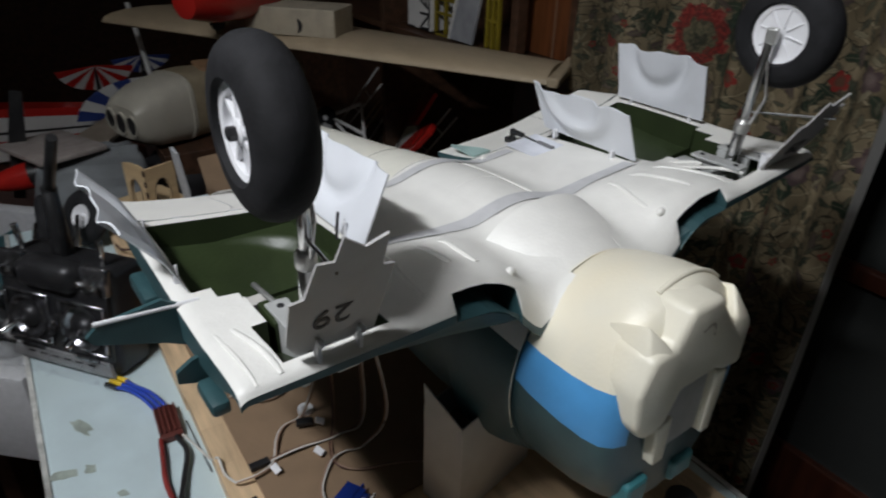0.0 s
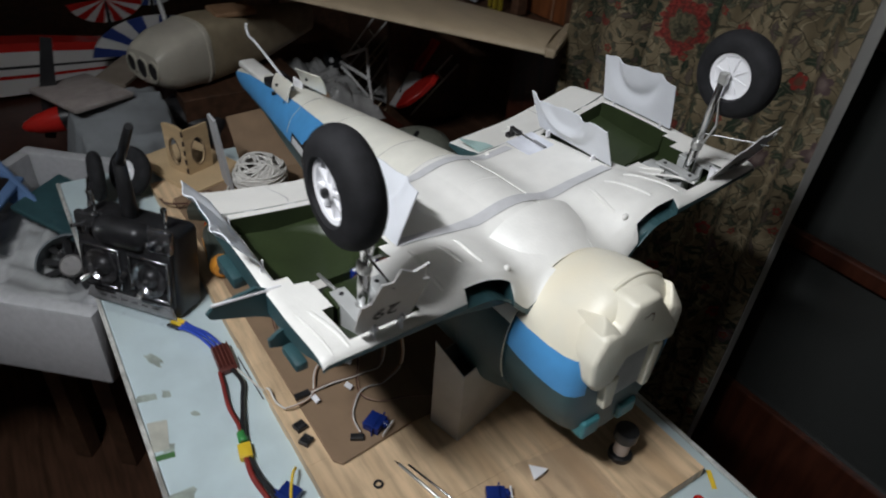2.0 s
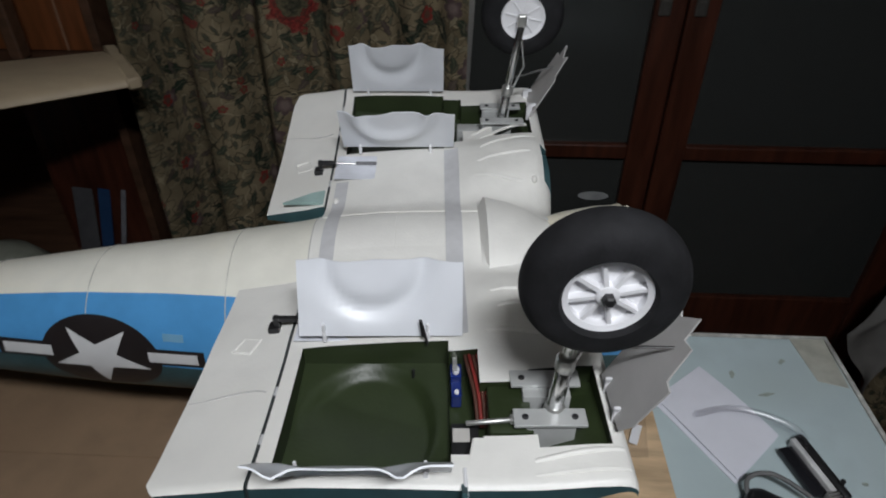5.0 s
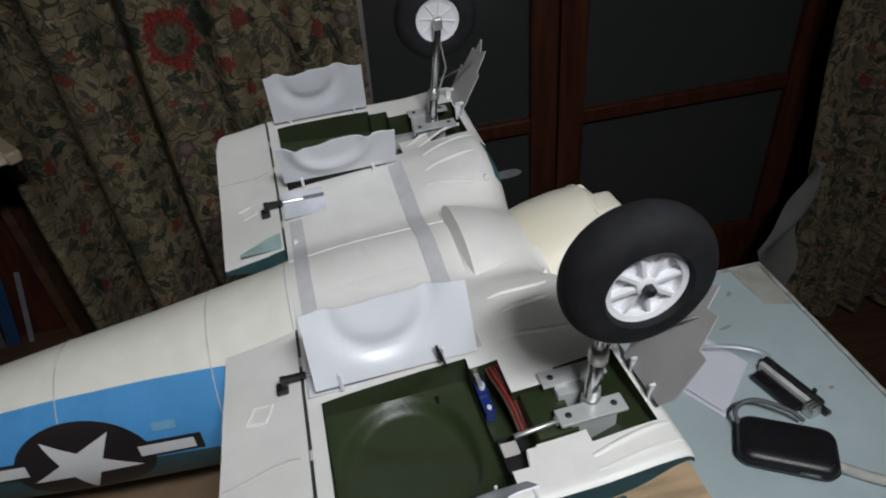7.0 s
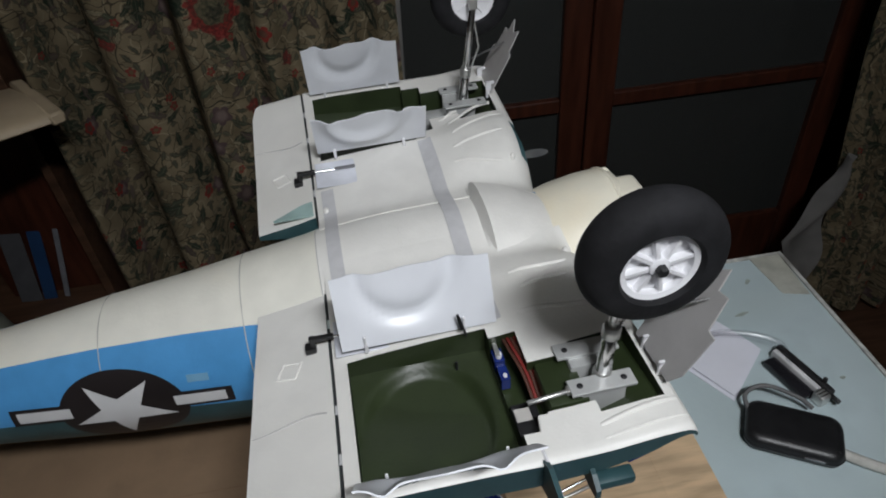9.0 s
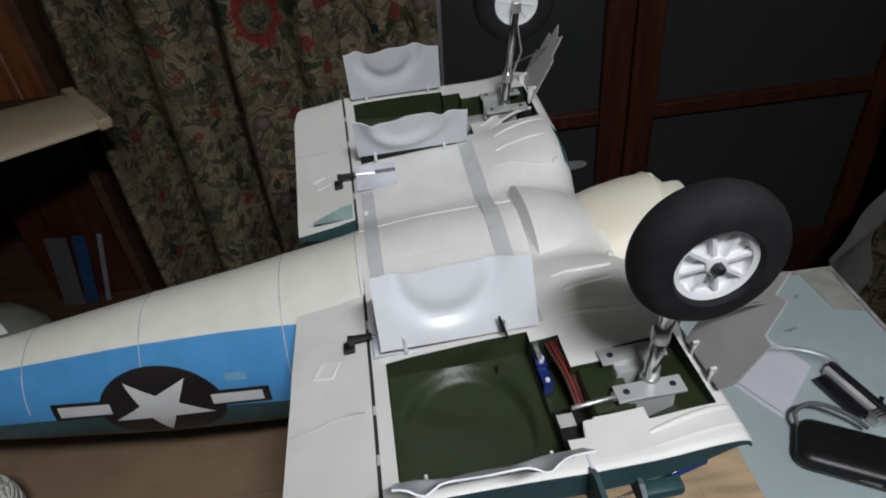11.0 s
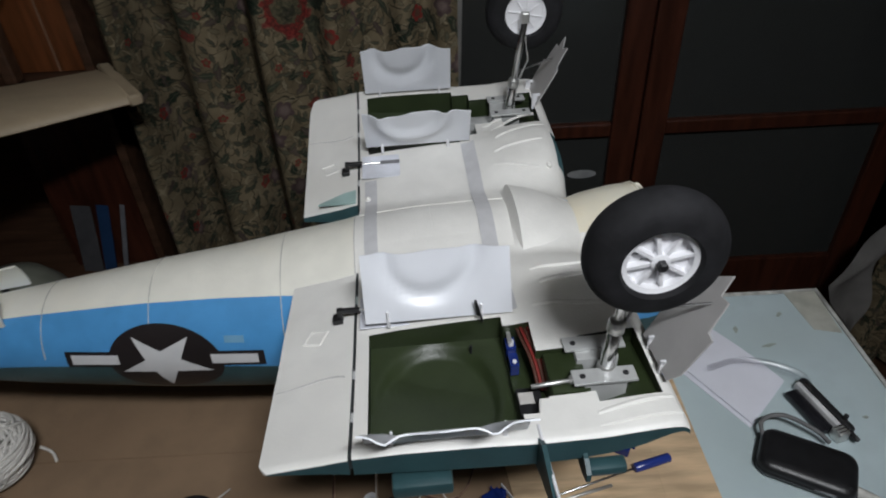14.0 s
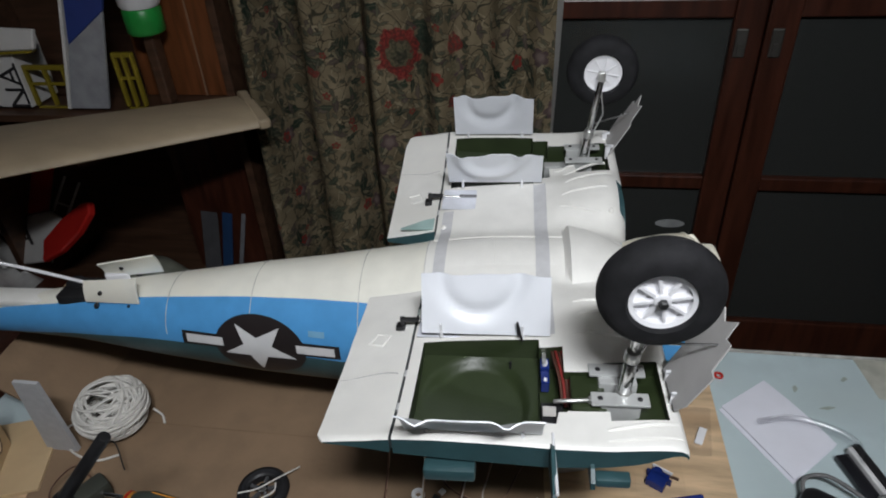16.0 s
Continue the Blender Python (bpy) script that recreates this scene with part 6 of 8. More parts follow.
part("steel_bar", box(-0.042, 0.030, -0.0045, 0.0025, 0.0, 0.014, 0.0012, m=lm), mat("white painted bar", (0.66, 0.66, 0.66), 0.35), lk, "white bar", smooth=40)
part("lower_bar", box(-0.036, 0.030, -0.024, -0.006, 0.0, 0.010, 0.002, m=lm), mat("glossy black plastic", (0.015, 0.015, 0.018), 0.12), lk, "glossy black jaw", smooth=40)
part("steel_head", box(0.030, 0.046, -0.014, 0.002, 0.0, 0.017, 0.003, m=lm), M_ALU, lk, "steel clamp head", smooth=40)
for k in range(3):
    part("head_rib", box(0.033 + 0.004 * k, 0.0345 + 0.004 * k, -0.0135, 0.0015, 0.017, 0.0185, 0.0005, m=lm, seg=1), M_STEEL, lk)
part("bolt", rod(lm @ Vector((0.026, 0.010, 0.016)), lm @ Vector((0.026, 0.010, 0.023)), 0.0028), M_BLACK, lk, smooth=40)
part("bolt", rod(lm @ Vector((0.040, 0.006, 0.010)), lm @ Vector((0.054, 0.006, 0.010)), 0.0032), M_BLACK, lk, smooth=40)

# ---- curtains ----


def curtain_mat():
    """Printed floral cloth: warped wreaths, blossoms, leaves and vines over a khaki ground."""
    m = bpy.data.materials.new("floral curtain cloth")
    m.use_nodes = True
    nt = m.node_tree
    bs = nt.nodes["Principled BSDF"]
    bs.inputs["Roughness"].default_value = 0.9
    bs.inputs["Specular IOR Level"].default_value = 0.2

    def node(kind, **inputs):
        n = nt.nodes.new(kind)
        for key, value in inputs.items():
            n.inputs[int(key[1:])].default_value = value
        return n

    def vmath(op, a, b=None):
        n = nt.nodes.new("ShaderNodeVectorMath")
        n.operation = op
        nt.links.new(a, n.inputs[0])
        if b is not None:
            if isinstance(b, tuple):
                n.inputs[1].default_value = b
            else:
                nt.links.new(b, n.inputs[1])
        return n

    def scalar(op, a, b=0.0):
        n = nt.nodes.new("ShaderNodeMath")
        n.operation = op
        for k, value in enumerate((a, b)):
            if isinstance(value, (int, float)):
                n.inputs[k].default_value = value
            else:
                nt.links.new(value, n.inputs[k])
        return n.outputs[0]

    def over(base, colour, mask):
        n = nt.nodes.new("ShaderNodeMixRGB")
        nt.links.new(mask, n.inputs[0])
        nt.links.new(base, n.inputs[1])
        if isinstance(colour, tuple):
            n.inputs[2].default_value = (*colour, 1)
        else:
            nt.links.new(colour, n.inputs[2])
        return n.outputs[0]

    def soft(value, edge0, edge1):
        n = nt.nodes.new("ShaderNodeMapRange")
        n.interpolation_type = "SMOOTHSTEP"
        nt.links.new(value, n.inputs["Value"])
        n.inputs["From Min"].default_value, n.inputs["From Max"].default_value = edge0, edge1
        return n.outputs[0]

    uv = nt.nodes.new("ShaderNodeUVMap").outputs[0]
    warp = node("ShaderNodeTexNoise", _2=26.0, _3=3.0)
    nt.links.new(uv, warp.inputs["Vector"])
    shift = vmath("SUBTRACT", warp.outputs["Color"], (0.5, 0.5, 0.5)).outputs[0]
    shift = vmath("MULTIPLY", shift, (0.016, 0.016, 0.0)).outputs[0]
    warped = vmath("ADD", uv, shift).outputs[0]
    ground = node("ShaderNodeTexNoise", _2=14.0, _3=6.0)
    nt.links.new(uv, ground.inputs["Vector"])
    ramp = nt.nodes.new("ShaderNodeValToRGB")
    ramp.color_ramp.elements[0].color, ramp.color_ramp.elements[1].color = (0.150, 0.128, 0.088, 1), (0.240, 0.206, 0.148, 1)
    ramp.color_ramp.elements[0].position, ramp.color_ramp.elements[1].position = 0.33, 0.68
    nt.links.new(ground.outputs["Fac"], ramp.inputs["Fac"])
    col = ramp.outputs["Color"]
    # scrolling vines
    for scale, width, colour in ((14.0, 0.008, (0.070, 0.066, 0.046)), (22.0, 0.009, (0.26, 0.230, 0.170)), (30.0, 0.009, (0.085, 0.074, 0.052))):
        n = node("ShaderNodeTexNoise", _2=scale, _3=0.5)
        nt.links.new(uv, n.inputs["Vector"])
        off = scalar("ABSOLUTE", scalar("SUBTRACT", n.outputs["Fac"], 0.5))
        col = over(col, colour, scalar("SUBTRACT", 1.0, soft(off, width * 0.5, width * 1.5)))

    def cells(scale, low, high):
        """Scattered places: local turned coordinates, a pick mask and a random tone."""
        v = nt.nodes.new("ShaderNodeTexVoronoi")
        v.voronoi_dimensions = "2D"
        v.inputs["Scale"].default_value = scale
        nt.links.new(warped, v.inputs["Vector"])
        sep = nt.nodes.new("ShaderNodeSeparateColor")
        nt.links.new(v.outputs["Color"], sep.inputs[0])
        rot = nt.nodes.new("ShaderNodeVectorRotate")
        rot.rotation_type = "Z_AXIS"
        nt.links.new(vmath("SUBTRACT", warped, v.outputs["Position"]).outputs[0], rot.inputs["Vector"])
        nt.links.new(scalar("MULTIPLY", sep.outputs[1], 6.28), rot.inputs["Angle"])
        xyz = nt.nodes.new("ShaderNodeSeparateXYZ")
        nt.links.new(rot.outputs[0], xyz.inputs[0])
        pick = scalar("MULTIPLY", scalar("GREATER_THAN", sep.outputs[0], low), scalar("LESS_THAN", sep.outputs[0], high))
        return xyz.outputs[0], xyz.outputs[1], pick, sep.outputs[2]

    # pointed leaves with a pale rib, laid over a darker outline
    for scale, a, w, low, high, dark, light in (
        (14.0, 0.030, 0.0120, 0.50, 0.88, (0.036, 0.052, 0.038), (0.070, 0.084, 0.060)),
        (24.0, 0.018, 0.0070, 0.08, 0.45, (0.100, 0.080, 0.072), (0.15, 0.125, 0.110)),
        (26.0, 0.018, 0.0066, 0.52, 0.97, (0.042, 0.058, 0.042), (0.085, 0.096, 0.070)),
        (37.0, 0.013, 0.0046, 0.15, 0.60, (0.17, 0.15, 0.105), (0.24, 0.215, 0.16)),
        (50.0, 0.010, 0.0038, 0.20, 0.70, (0.074, 0.078, 0.060), (0.12, 0.118, 0.09)),
    ):
        lx, ly, pick, tone = cells(scale, low, high)
        t = scalar("DIVIDE", lx, a)
        wavy = scalar("ADD", scalar("MULTIPLY", scalar("SINE", scalar("MULTIPLY", lx, 9.5 / a)), 0.16), 0.84)
        limit = scalar("MULTIPLY", scalar("MULTIPLY", scalar("SUBTRACT", 1.0, scalar("MULTIPLY", t, t)), w), wavy)
        side = scalar("ABSOLUTE", ly)
        inside = scalar("SUBTRACT", limit, side)
        col = over(col, (0.075, 0.066, 0.048), scalar("MULTIPLY", scalar("MULTIPLY", pick, soft(inside, -0.0022, -0.0004)), 0.6))
        col = over(col, over(rgb(nt, dark), light, tone), scalar("MULTIPLY", pick, soft(inside, -0.0004, 0.0008)))
        rib = scalar("MULTIPLY", soft(inside, 0.0, 0.001), scalar("SUBTRACT", 1.0, soft(side, 0.0003, 0.0012)))
        col = over(col, (0.16, 0.15, 0.11), scalar("MULTIPLY", scalar("MULTIPLY", pick, rib), 0.6))
    # five-petalled blossoms
    for scale, size, low, high, rim, heart in (
        (9.0, 0.020, 0.0, 0.30, (0.115, 0.085, 0.088), (0.19, 0.155, 0.145)),
        (9.5, 0.015, 0.0, 0.22, (0.24, 0.042, 0.036), (0.14, 0.085, 0.062)),
        (21.0, 0.0085, 0.0, 0.14, (0.21, 0.044, 0.038), (0.15, 0.11, 0.07)),
    ):
        lx, ly, pick, tone = cells(scale, low, high)
        d = scalar("SQRT", scalar("ADD", scalar("MULTIPLY", lx, lx), scalar("MULTIPLY", ly, ly)))
        petal = scalar("ABSOLUTE", scalar("COSINE", scalar("MULTIPLY", scalar("ARCTAN2", ly, lx), 2.5)))
        limit = scalar("MULTIPLY", scalar("ADD", scalar("MULTIPLY", petal, 0.35), 0.65), size)
        mask = scalar("MULTIPLY", pick, soft(scalar("SUBTRACT", limit, d), -0.0006, 0.0012))
        col = over(col, over(rgb(nt, heart), rim, soft(d, size * 0.25, size * 0.7)), scalar("MULTIPLY", mask, 0.9))
    # the large wreath and its neighbours repeat down the cloth
    period = (1.7, 0.62, 1.0)
    cell = vmath("DIVIDE", vmath("ADD", warped, (10 * period[0], 10 * period[1], 0)).outputs[0], period).outputs[0]
    cell = vmath("FRACTION", cell).outputs[0]
    local = vmath("MULTIPLY", vmath("SUBTRACT", cell, (0.5, 0.5, 0.0)).outputs[0], period).outputs[0]
    ragged = node("ShaderNodeTexNoise", _2=70.0, _3=3.0)
    nt.links.new(uv, ragged.inputs["Vector"])
    local = vmath("ADD", local, vmath("MULTIPLY", vmath("SUBTRACT", ragged.outputs["Color"], (0.5, 0.5, 0.5)).outputs[0], (0.034, 0.034, 0.0)).outputs[0]).outputs[0]
    brush = node("ShaderNodeTexNoise", _2=150.0, _3=2.0)
    nt.links.new(warped, brush.inputs["Vector"])
    streak = soft(brush.outputs["Fac"], 0.38, 0.62)
    for cx, cy, r0, r1, colour, other in (
        (-0.072, 0.016, 0.0, 0.026, (0.030, 0.048, 0.036), (0.055, 0.070, 0.052)), (0.070, 0.014, 0.0, 0.030, (0.030, 0.048, 0.038), (0.055, 0.072, 0.055)), (0.054, -0.042, 0.0, 0.020, (0.040, 0.052, 0.040), (0.08, 0.085, 0.06)),
        (0.0, 0.0, 0.0, 0.034, (0.085, 0.085, 0.058), (0.15, 0.135, 0.095)), (0.002, -0.006, 0.0, 0.013, (0.040, 0.046, 0.036), (0.085, 0.08, 0.06)),
        (0.0, 0.0, 0.030, 0.049, (0.235, 0.046, 0.040), (0.13, 0.036, 0.032)), (0.030, 0.034, 0.0, 0.013, (0.26, 0.085, 0.070), (0.20, 0.040, 0.036)), (-0.028, 0.036, 0.0, 0.012, (0.24, 0.060, 0.050), (0.15, 0.034, 0.030)), (-0.040, -0.020, 0.0, 0.012, (0.25, 0.070, 0.060), (0.17, 0.036, 0.032)), (0.040, -0.018, 0.0, 0.013, (0.24, 0.055, 0.048), (0.14, 0.034, 0.030)), (0.0, -0.046, 0.0, 0.013, (0.25, 0.065, 0.056), (0.17, 0.038, 0.034)),
        (0.150, 0.010, 0.004, 0.021, (0.22, 0.048, 0.042), (0.12, 0.06, 0.05)), (0.148, -0.036, 0.0, 0.018, (0.20, 0.18, 0.12), (0.13, 0.12, 0.08)),
        (-0.140, 0.05, 0.0, 0.011, (0.22, 0.040, 0.036), (0.13, 0.05, 0.04)), (0.14, -0.11, 0.003, 0.014, (0.21, 0.05, 0.045), (0.13, 0.06, 0.05)), (0.02, -0.19, 0.003, 0.014, (0.21, 0.045, 0.04), (0.13, 0.05, 0.04)), (-0.30, -0.04, 0.003, 0.014, (0.21, 0.045, 0.04), (0.13, 0.05, 0.04)), (-0.42, 0.16, 0.003, 0.014, (0.21, 0.045, 0.04), (0.13, 0.05, 0.04)), (-0.50, -0.20, 0.0, 0.012, (0.21, 0.045, 0.04), (0.13, 0.05, 0.04)),
    ):
        d = nt.nodes.new("ShaderNodeVectorMath")
        d.operation = "DISTANCE"
        nt.links.new(local, d.inputs[0])
        d.inputs[1].default_value = (cx, cy, 0)
        mask = scalar("SUBTRACT", 1.0, soft(d.outputs["Value"], r1 - 0.004, r1))
        if r0:
            mask = scalar("MULTIPLY", mask, soft(d.outputs["Value"], r0 - 0.005, r0))
        col = over(col, over(rgb(nt, colour), other, streak), scalar("MULTIPLY", mask, 0.85))
    tone = nt.nodes.new("ShaderNodeHueSaturation")
    tone.inputs["Saturation"].default_value, tone.inputs["Value"].default_value = 0.98, 1.85
    deep = nt.nodes.new("ShaderNodeGamma")
    deep.inputs["Gamma"].default_value = 1.5
    nt.links.new(col, deep.inputs["Color"])
    nt.links.new(deep.outputs["Color"], tone.inputs["Color"])
    nt.links.new(tone.outputs["Color"], bs.inputs["Base Color"])
    weave = node("ShaderNodeTexNoise", _2=900.0, _3=2.0)
    nt.links.new(uv, weave.inputs["Vector"])
    bump = nt.nodes.new("ShaderNodeBump")
    bump.inputs["Strength"].default_value, bump.inputs["Distance"].default_value = 0.25, 0.001
    nt.links.new(weave.outputs["Fac"], bump.inputs["Height"])
    nt.links.new(bump.outputs["Normal"], bs.inputs["Normal"])
    return m


def rgb(nt, colour):
    n = nt.nodes.new("ShaderNodeRGB")
    n.outputs[0].default_value = (*colour, 1)
    return n.outputs[0]


M_CLOTH = curtain_mat()
M_LINING = mat("white curtain lining", (0.30, 0.295, 0.275), 0.9, vary=0.06, scale=20)


def curtain(name, place, us, vs, origin, label):
    """Folded cloth with its length along the cloth kept as texture coordinates in metres."""
    b = bmesh.new()
    layer = b.loops.layers.uv.new("UVMap")
    g = [[b.verts.new(place(u, v)) for v in vs] for u in us]
    arc = [0.0]
    mid = len(vs) // 2
    for i in range(1, len(us)):
        arc.append(arc[-1] + (g[i][mid].co - g[i - 1][mid].co).length)
    for i in range(len(us) - 1):
        for j in range(len(vs) - 1):
            f = b.faces.new((g[i][j], g[i + 1][j], g[i + 1][j + 1], g[i][j + 1]))
            for loop, (a, c) in zip(f.loops, ((i, j), (i + 1, j), (i + 1, j + 1), (i, j + 1))):
                loop[layer].uv = (arc[a] - origin[0], g[a][c].co.z - origin[1])
    bmesh.ops.recalc_face_normals(b, faces=b.faces)
    bmesh.ops.solidify(b, geom=b.faces[:], thickness=0.002)
    ob = solid(name, b, M_CLOTH, label, "curtain", smooth=70)
    return ob


def fold(x):
    return 0.048 * math.sin(x * 47 + 1.1 * math.sin(x * 9)) * (0.22 + 0.98 / (1 + math.exp((x + 0.17) * 40))) + 0.012 * math.sin(x * 93 + 2.0) + 0.010 * math.sin(x * 21 + 1)


def main_curtain(u, v):
    x = u + (v - 1.1) * 0.012 * math.sin(u * 14)
    sway = 1 + 0.25 * (1.1 - v)
    back = max(0.0, min(1.0, (-0.27 - x) / 0.13))
    return (x - 0.035 * back, 0.635 + 0.15 * back * back * (3 - 2 * back) + fold(x + 0.02 * math.sin(v * 2.1)) * sway, v)


# the big wreath of the print hangs a third of the way from the right-hand edge
run, before = 0.0, None
for u in span(-0.545, -0.128, 90):
    here = Vector(main_curtain(u, 1.08))
    run, before = run + ((here - before).length if before else 0.0), here
curtain("curtain", main_curtain, span(-0.545, 0.176, 170), span(0.01, 2.15, 22), (run - 0.85, 1.08 - 0.31), "heavy khaki floral curtain with red blossoms hanging in folds")
def lining_edge(u, v):
    x, y, z = main_curtain(0.176, v)
    return (x + 0.014 * u * (0.12 + 0.88 * max(0.0, min(1.0, (v - 0.82) / 0.33))) + 0.003 * math.sin(v * 3), y + 0.020 * u, z)


lining = sheet(lining_edge, [0, 0.35, 0.7, 1], span(0.01, 2.15, 22), 0.0015)
part("lining", lining, M_LINING, bpy.data.objects["curtain"], "white curtain lining edge", smooth=60)


def side_curtain(u, v):
    pull = max(0.0, 0.85 - v)
    x = 1.17 + u + (0.45 - u) * 0.25 * min(1, pull * 2) - 0.10 * min(0.6, pull) * (1 - u)
    return (x, 0.66 + 0.03 * math.sin(u * 52) + 0.012 * math.sin(u * 97 + v * 2), v)


sc = curtain("curtain", side_curtain, span(0.0, 0.62, 110), span(0.01, 2.15, 22), (0.1, 0.9), "gathered khaki floral curtain drawn aside from the glass")
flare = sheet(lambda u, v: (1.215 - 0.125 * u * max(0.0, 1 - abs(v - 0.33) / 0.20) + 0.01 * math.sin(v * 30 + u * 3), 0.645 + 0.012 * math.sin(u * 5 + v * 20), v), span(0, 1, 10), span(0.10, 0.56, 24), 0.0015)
# darker copy of the white lining; its dimness is put into the colour
part("lining", flare, mat("shaded curtain lining", (0.18, 0.175, 0.165), 0.9, vary=0.15, scale=12), sc, "white lining turned outward", smooth=60)
for i, x in enumerate((0.558, 0.628)):
    b = box(x - 0.012, x + 0.012, FAR_Y - 0.0385, FAR_Y - 0.0345, 1.015, 1.075, 0.003)
    box(x - 0.006, x + 0.006, FAR_Y - 0.0405, FAR_Y - 0.0375, 1.017, 1.045, 0.001, b)
    part("door_handle", b, mat("dark grey metal", (0.10, 0.095, 0.085), 0.45, 0.6), door_1 if i == 0 else door_2, "dull metal flush pull")
# thin pale oval on the pane, painted in as a reflection
b = turned([(0.0, 0.0), (0.9, 0.02), (1.0, 0.05), (0.85, 0.08)], 24)
bmesh.ops.transform(b, matrix=Matrix.Translation((0.483, FAR_Y - 0.0185, 0.589)) @ Matrix.Rotation(radians(90), 4, "X") @ Matrix.Diagonal((0.036, 0.012, 0.004, 1)), verts=b.verts)
part("glass_mark", b, mat("painted pale reflection", (0.30, 0.31, 0.31), 0.6), door_1, "pale oval reflection painted on the glass")

# ---- shelves beyond the tail ----
shelf = thing("shelf_unit", (-1.2, 0.85, 0), "dark brown wooden shelf unit crowded with model parts", "shelf")
for x0, x1, y0 in ((-0.610, -0.590, 0.790), (-1.30, -1.28, 0.66), (-2.30, -2.28, 0.66)):
    part("upright", box(x0, x1, y0, 1.00, 0.0, 2.1, 0.002), M_DARKWOOD, shelf)
for z in (0.10, 0.36, 0.914, 1.45, 2.08):
    part("shelf_board", box(-2.28, -0.610, 0.665, 1.00, z - 0.018, z, 0.002), M_DARKWOOD, shelf)
part("back_panel", box(-2.28, -0.610, 1.00, 1.012, 0.0, 2.1), M_DARKWOOD, shelf)
part("veneer_door", box(-0.828, -0.613, 0.80, 0.82, 0.916, 1.430, 0.002), M_CABINET, shelf, "orange-brown veneered panel")
# lower panel takes a darker wood in place of the bare wing's shadow
part("veneer_door", box(-0.850, -0.613, 0.84, 0.86, 0.362, 0.894, 0.002), M_MAHOGANY, shelf, "veneered panel in darker wood for the wing's shade")
part("joint_strip", box(-0.668, -0.664, 0.797, 0.7995, 0.916, 1.430), mat("pale edge strip", (0.22, 0.13, 0.08), 0.5), shelf, "thin pale joint between the panels")

# the bare wing laid across the shelf
b = bmesh.new()
n = 12


def balsa(t, c):
    """t from tip to root, c from front to rear edge."""
    front = Vector((-0.440, 0.580)).lerp(Vector((-1.56, -0.085)), t)
    rear = Vector((-0.568, 0.755)).lerp(Vector((-1.62, 0.33)), t)
    p = front.lerp(rear, c)
    thick = 0.030 * (1 + 0.5 * t) * (math.sqrt(max(0.0, c)) * (1 - c) * 2.2)
    return p, thick


prof = [0, 0.02, 0.06, 0.15, 0.3, 0.5, 0.75, 1.0]
rows = []
for t in span(0, 1, n):
    ring = []
    for c in prof:
        p, h = balsa(t, c)
        ring.append(b.verts.new((p.x, p.y, 0.931 + h * 0.8 + 0.002)))
    for c in reversed(prof):
        p, h = balsa(t, c)
        ring.append(b.verts.new((p.x, p.y, 0.931 - h * 0.35)))
    rows.append(ring)
for p, q in zip(rows, rows[1:]):
    for k in range(len(p)):
        b.faces.new((p[k], p[(k + 1) % len(p)], q[(k + 1) % len(q)], q[k]))
b.faces.new(rows[0])
b.faces.new(list(reversed(rows[-1])))
bmesh.ops.recalc_face_normals(b, faces=b.faces)
bw = thing("bare_model_wing", (-0.9, 0.4, 0.88), "pale sheeted balsa model wing without covering", "model wing")
part("wing_skin", b, M_BALSA, bw, smooth=40)
b = slab([(-0.439, 0.578), (-0.567, 0.756), (-0.540, 0.762), (-0.418, 0.594)], 0.924, 0.946, bevel=0.004)
part("tip_block", b, M_BALSA, bw, "rough balsa wing tip block", smooth=40)
solid("foam_block", box(-0.24, 0.0, 0.0, 0.12, 0.0, 0.066, 0.003, m=pose(-0.944, 0.343, 0.954, 0, 0, 42)), mat("pale cream block", (0.42, 0.37, 0.28), 0.7, second=(0.36, 0.31, 0.22)), "pale cream rectangular block resting on the bare wing", "block")

# red model nose with its wheel on the bare wing
rp = thing("red_model_airplane", (-1.12, 0.12, 0.92), "glossy red model airplane fuselage standing on the bare wing", "model airplane")
b = turned([(0.0, -0.16), (0.035, -0.15), (0.055, -0.08), (0.060, 0.0), (0.055, 0.10), (0.035, 0.18), (0.0, 0.19)], 24, pose(-1.12, 0.12, 1.010, 90, 0, 30))
part("fuselage", b, M_RED, rp, smooth=50)
for dx, dy in ((0.10, 0.10), (-0.05, -0.05)):
    part("wheel", turned([(0.006, -0.008), (0.020, -0.009), (0.026, -0.004), (0.026, 0.004), (0.020, 0.009), (0.006, 0.008)], 24, pose(-1.12 + dx, 0.12 + dy, 0.945, 90, 0, 30)), M_RUBBER, rp, "small black wheel", smooth=50)
    part("leg_wire", rod((-1.12 + dx * 0.5, 0.12 + dy * 0.5, 0.985), (-1.12 + dx, 0.12 + dy, 0.945), 0.003), M_STEEL, rp)

rp.matrix_basis = Matrix.Translation((-0.01, 0.06, 0.034)) @ rp.matrix_basis

# cream fuselage with three round openings
M_GRP = mat("cream glass fibre", (0.52, 0.49, 0.41), 0.4, vary=0.08, scale=14, second=(0.38, 0.34, 0.26), amount=0.5)
cf = thing("cream_fuselage", (-1.2, 0.05, 0.62), "cream glass-fibre model fuselage with three round nose openings", "model airplane")
AXIS = Vector((-0.38, 0.925, 0.0)).normalized()
ACROSS = Vector((AXIS.y, -AXIS.x, 0))
NOSE = Vector((-1.215, -0.130, 0.757))


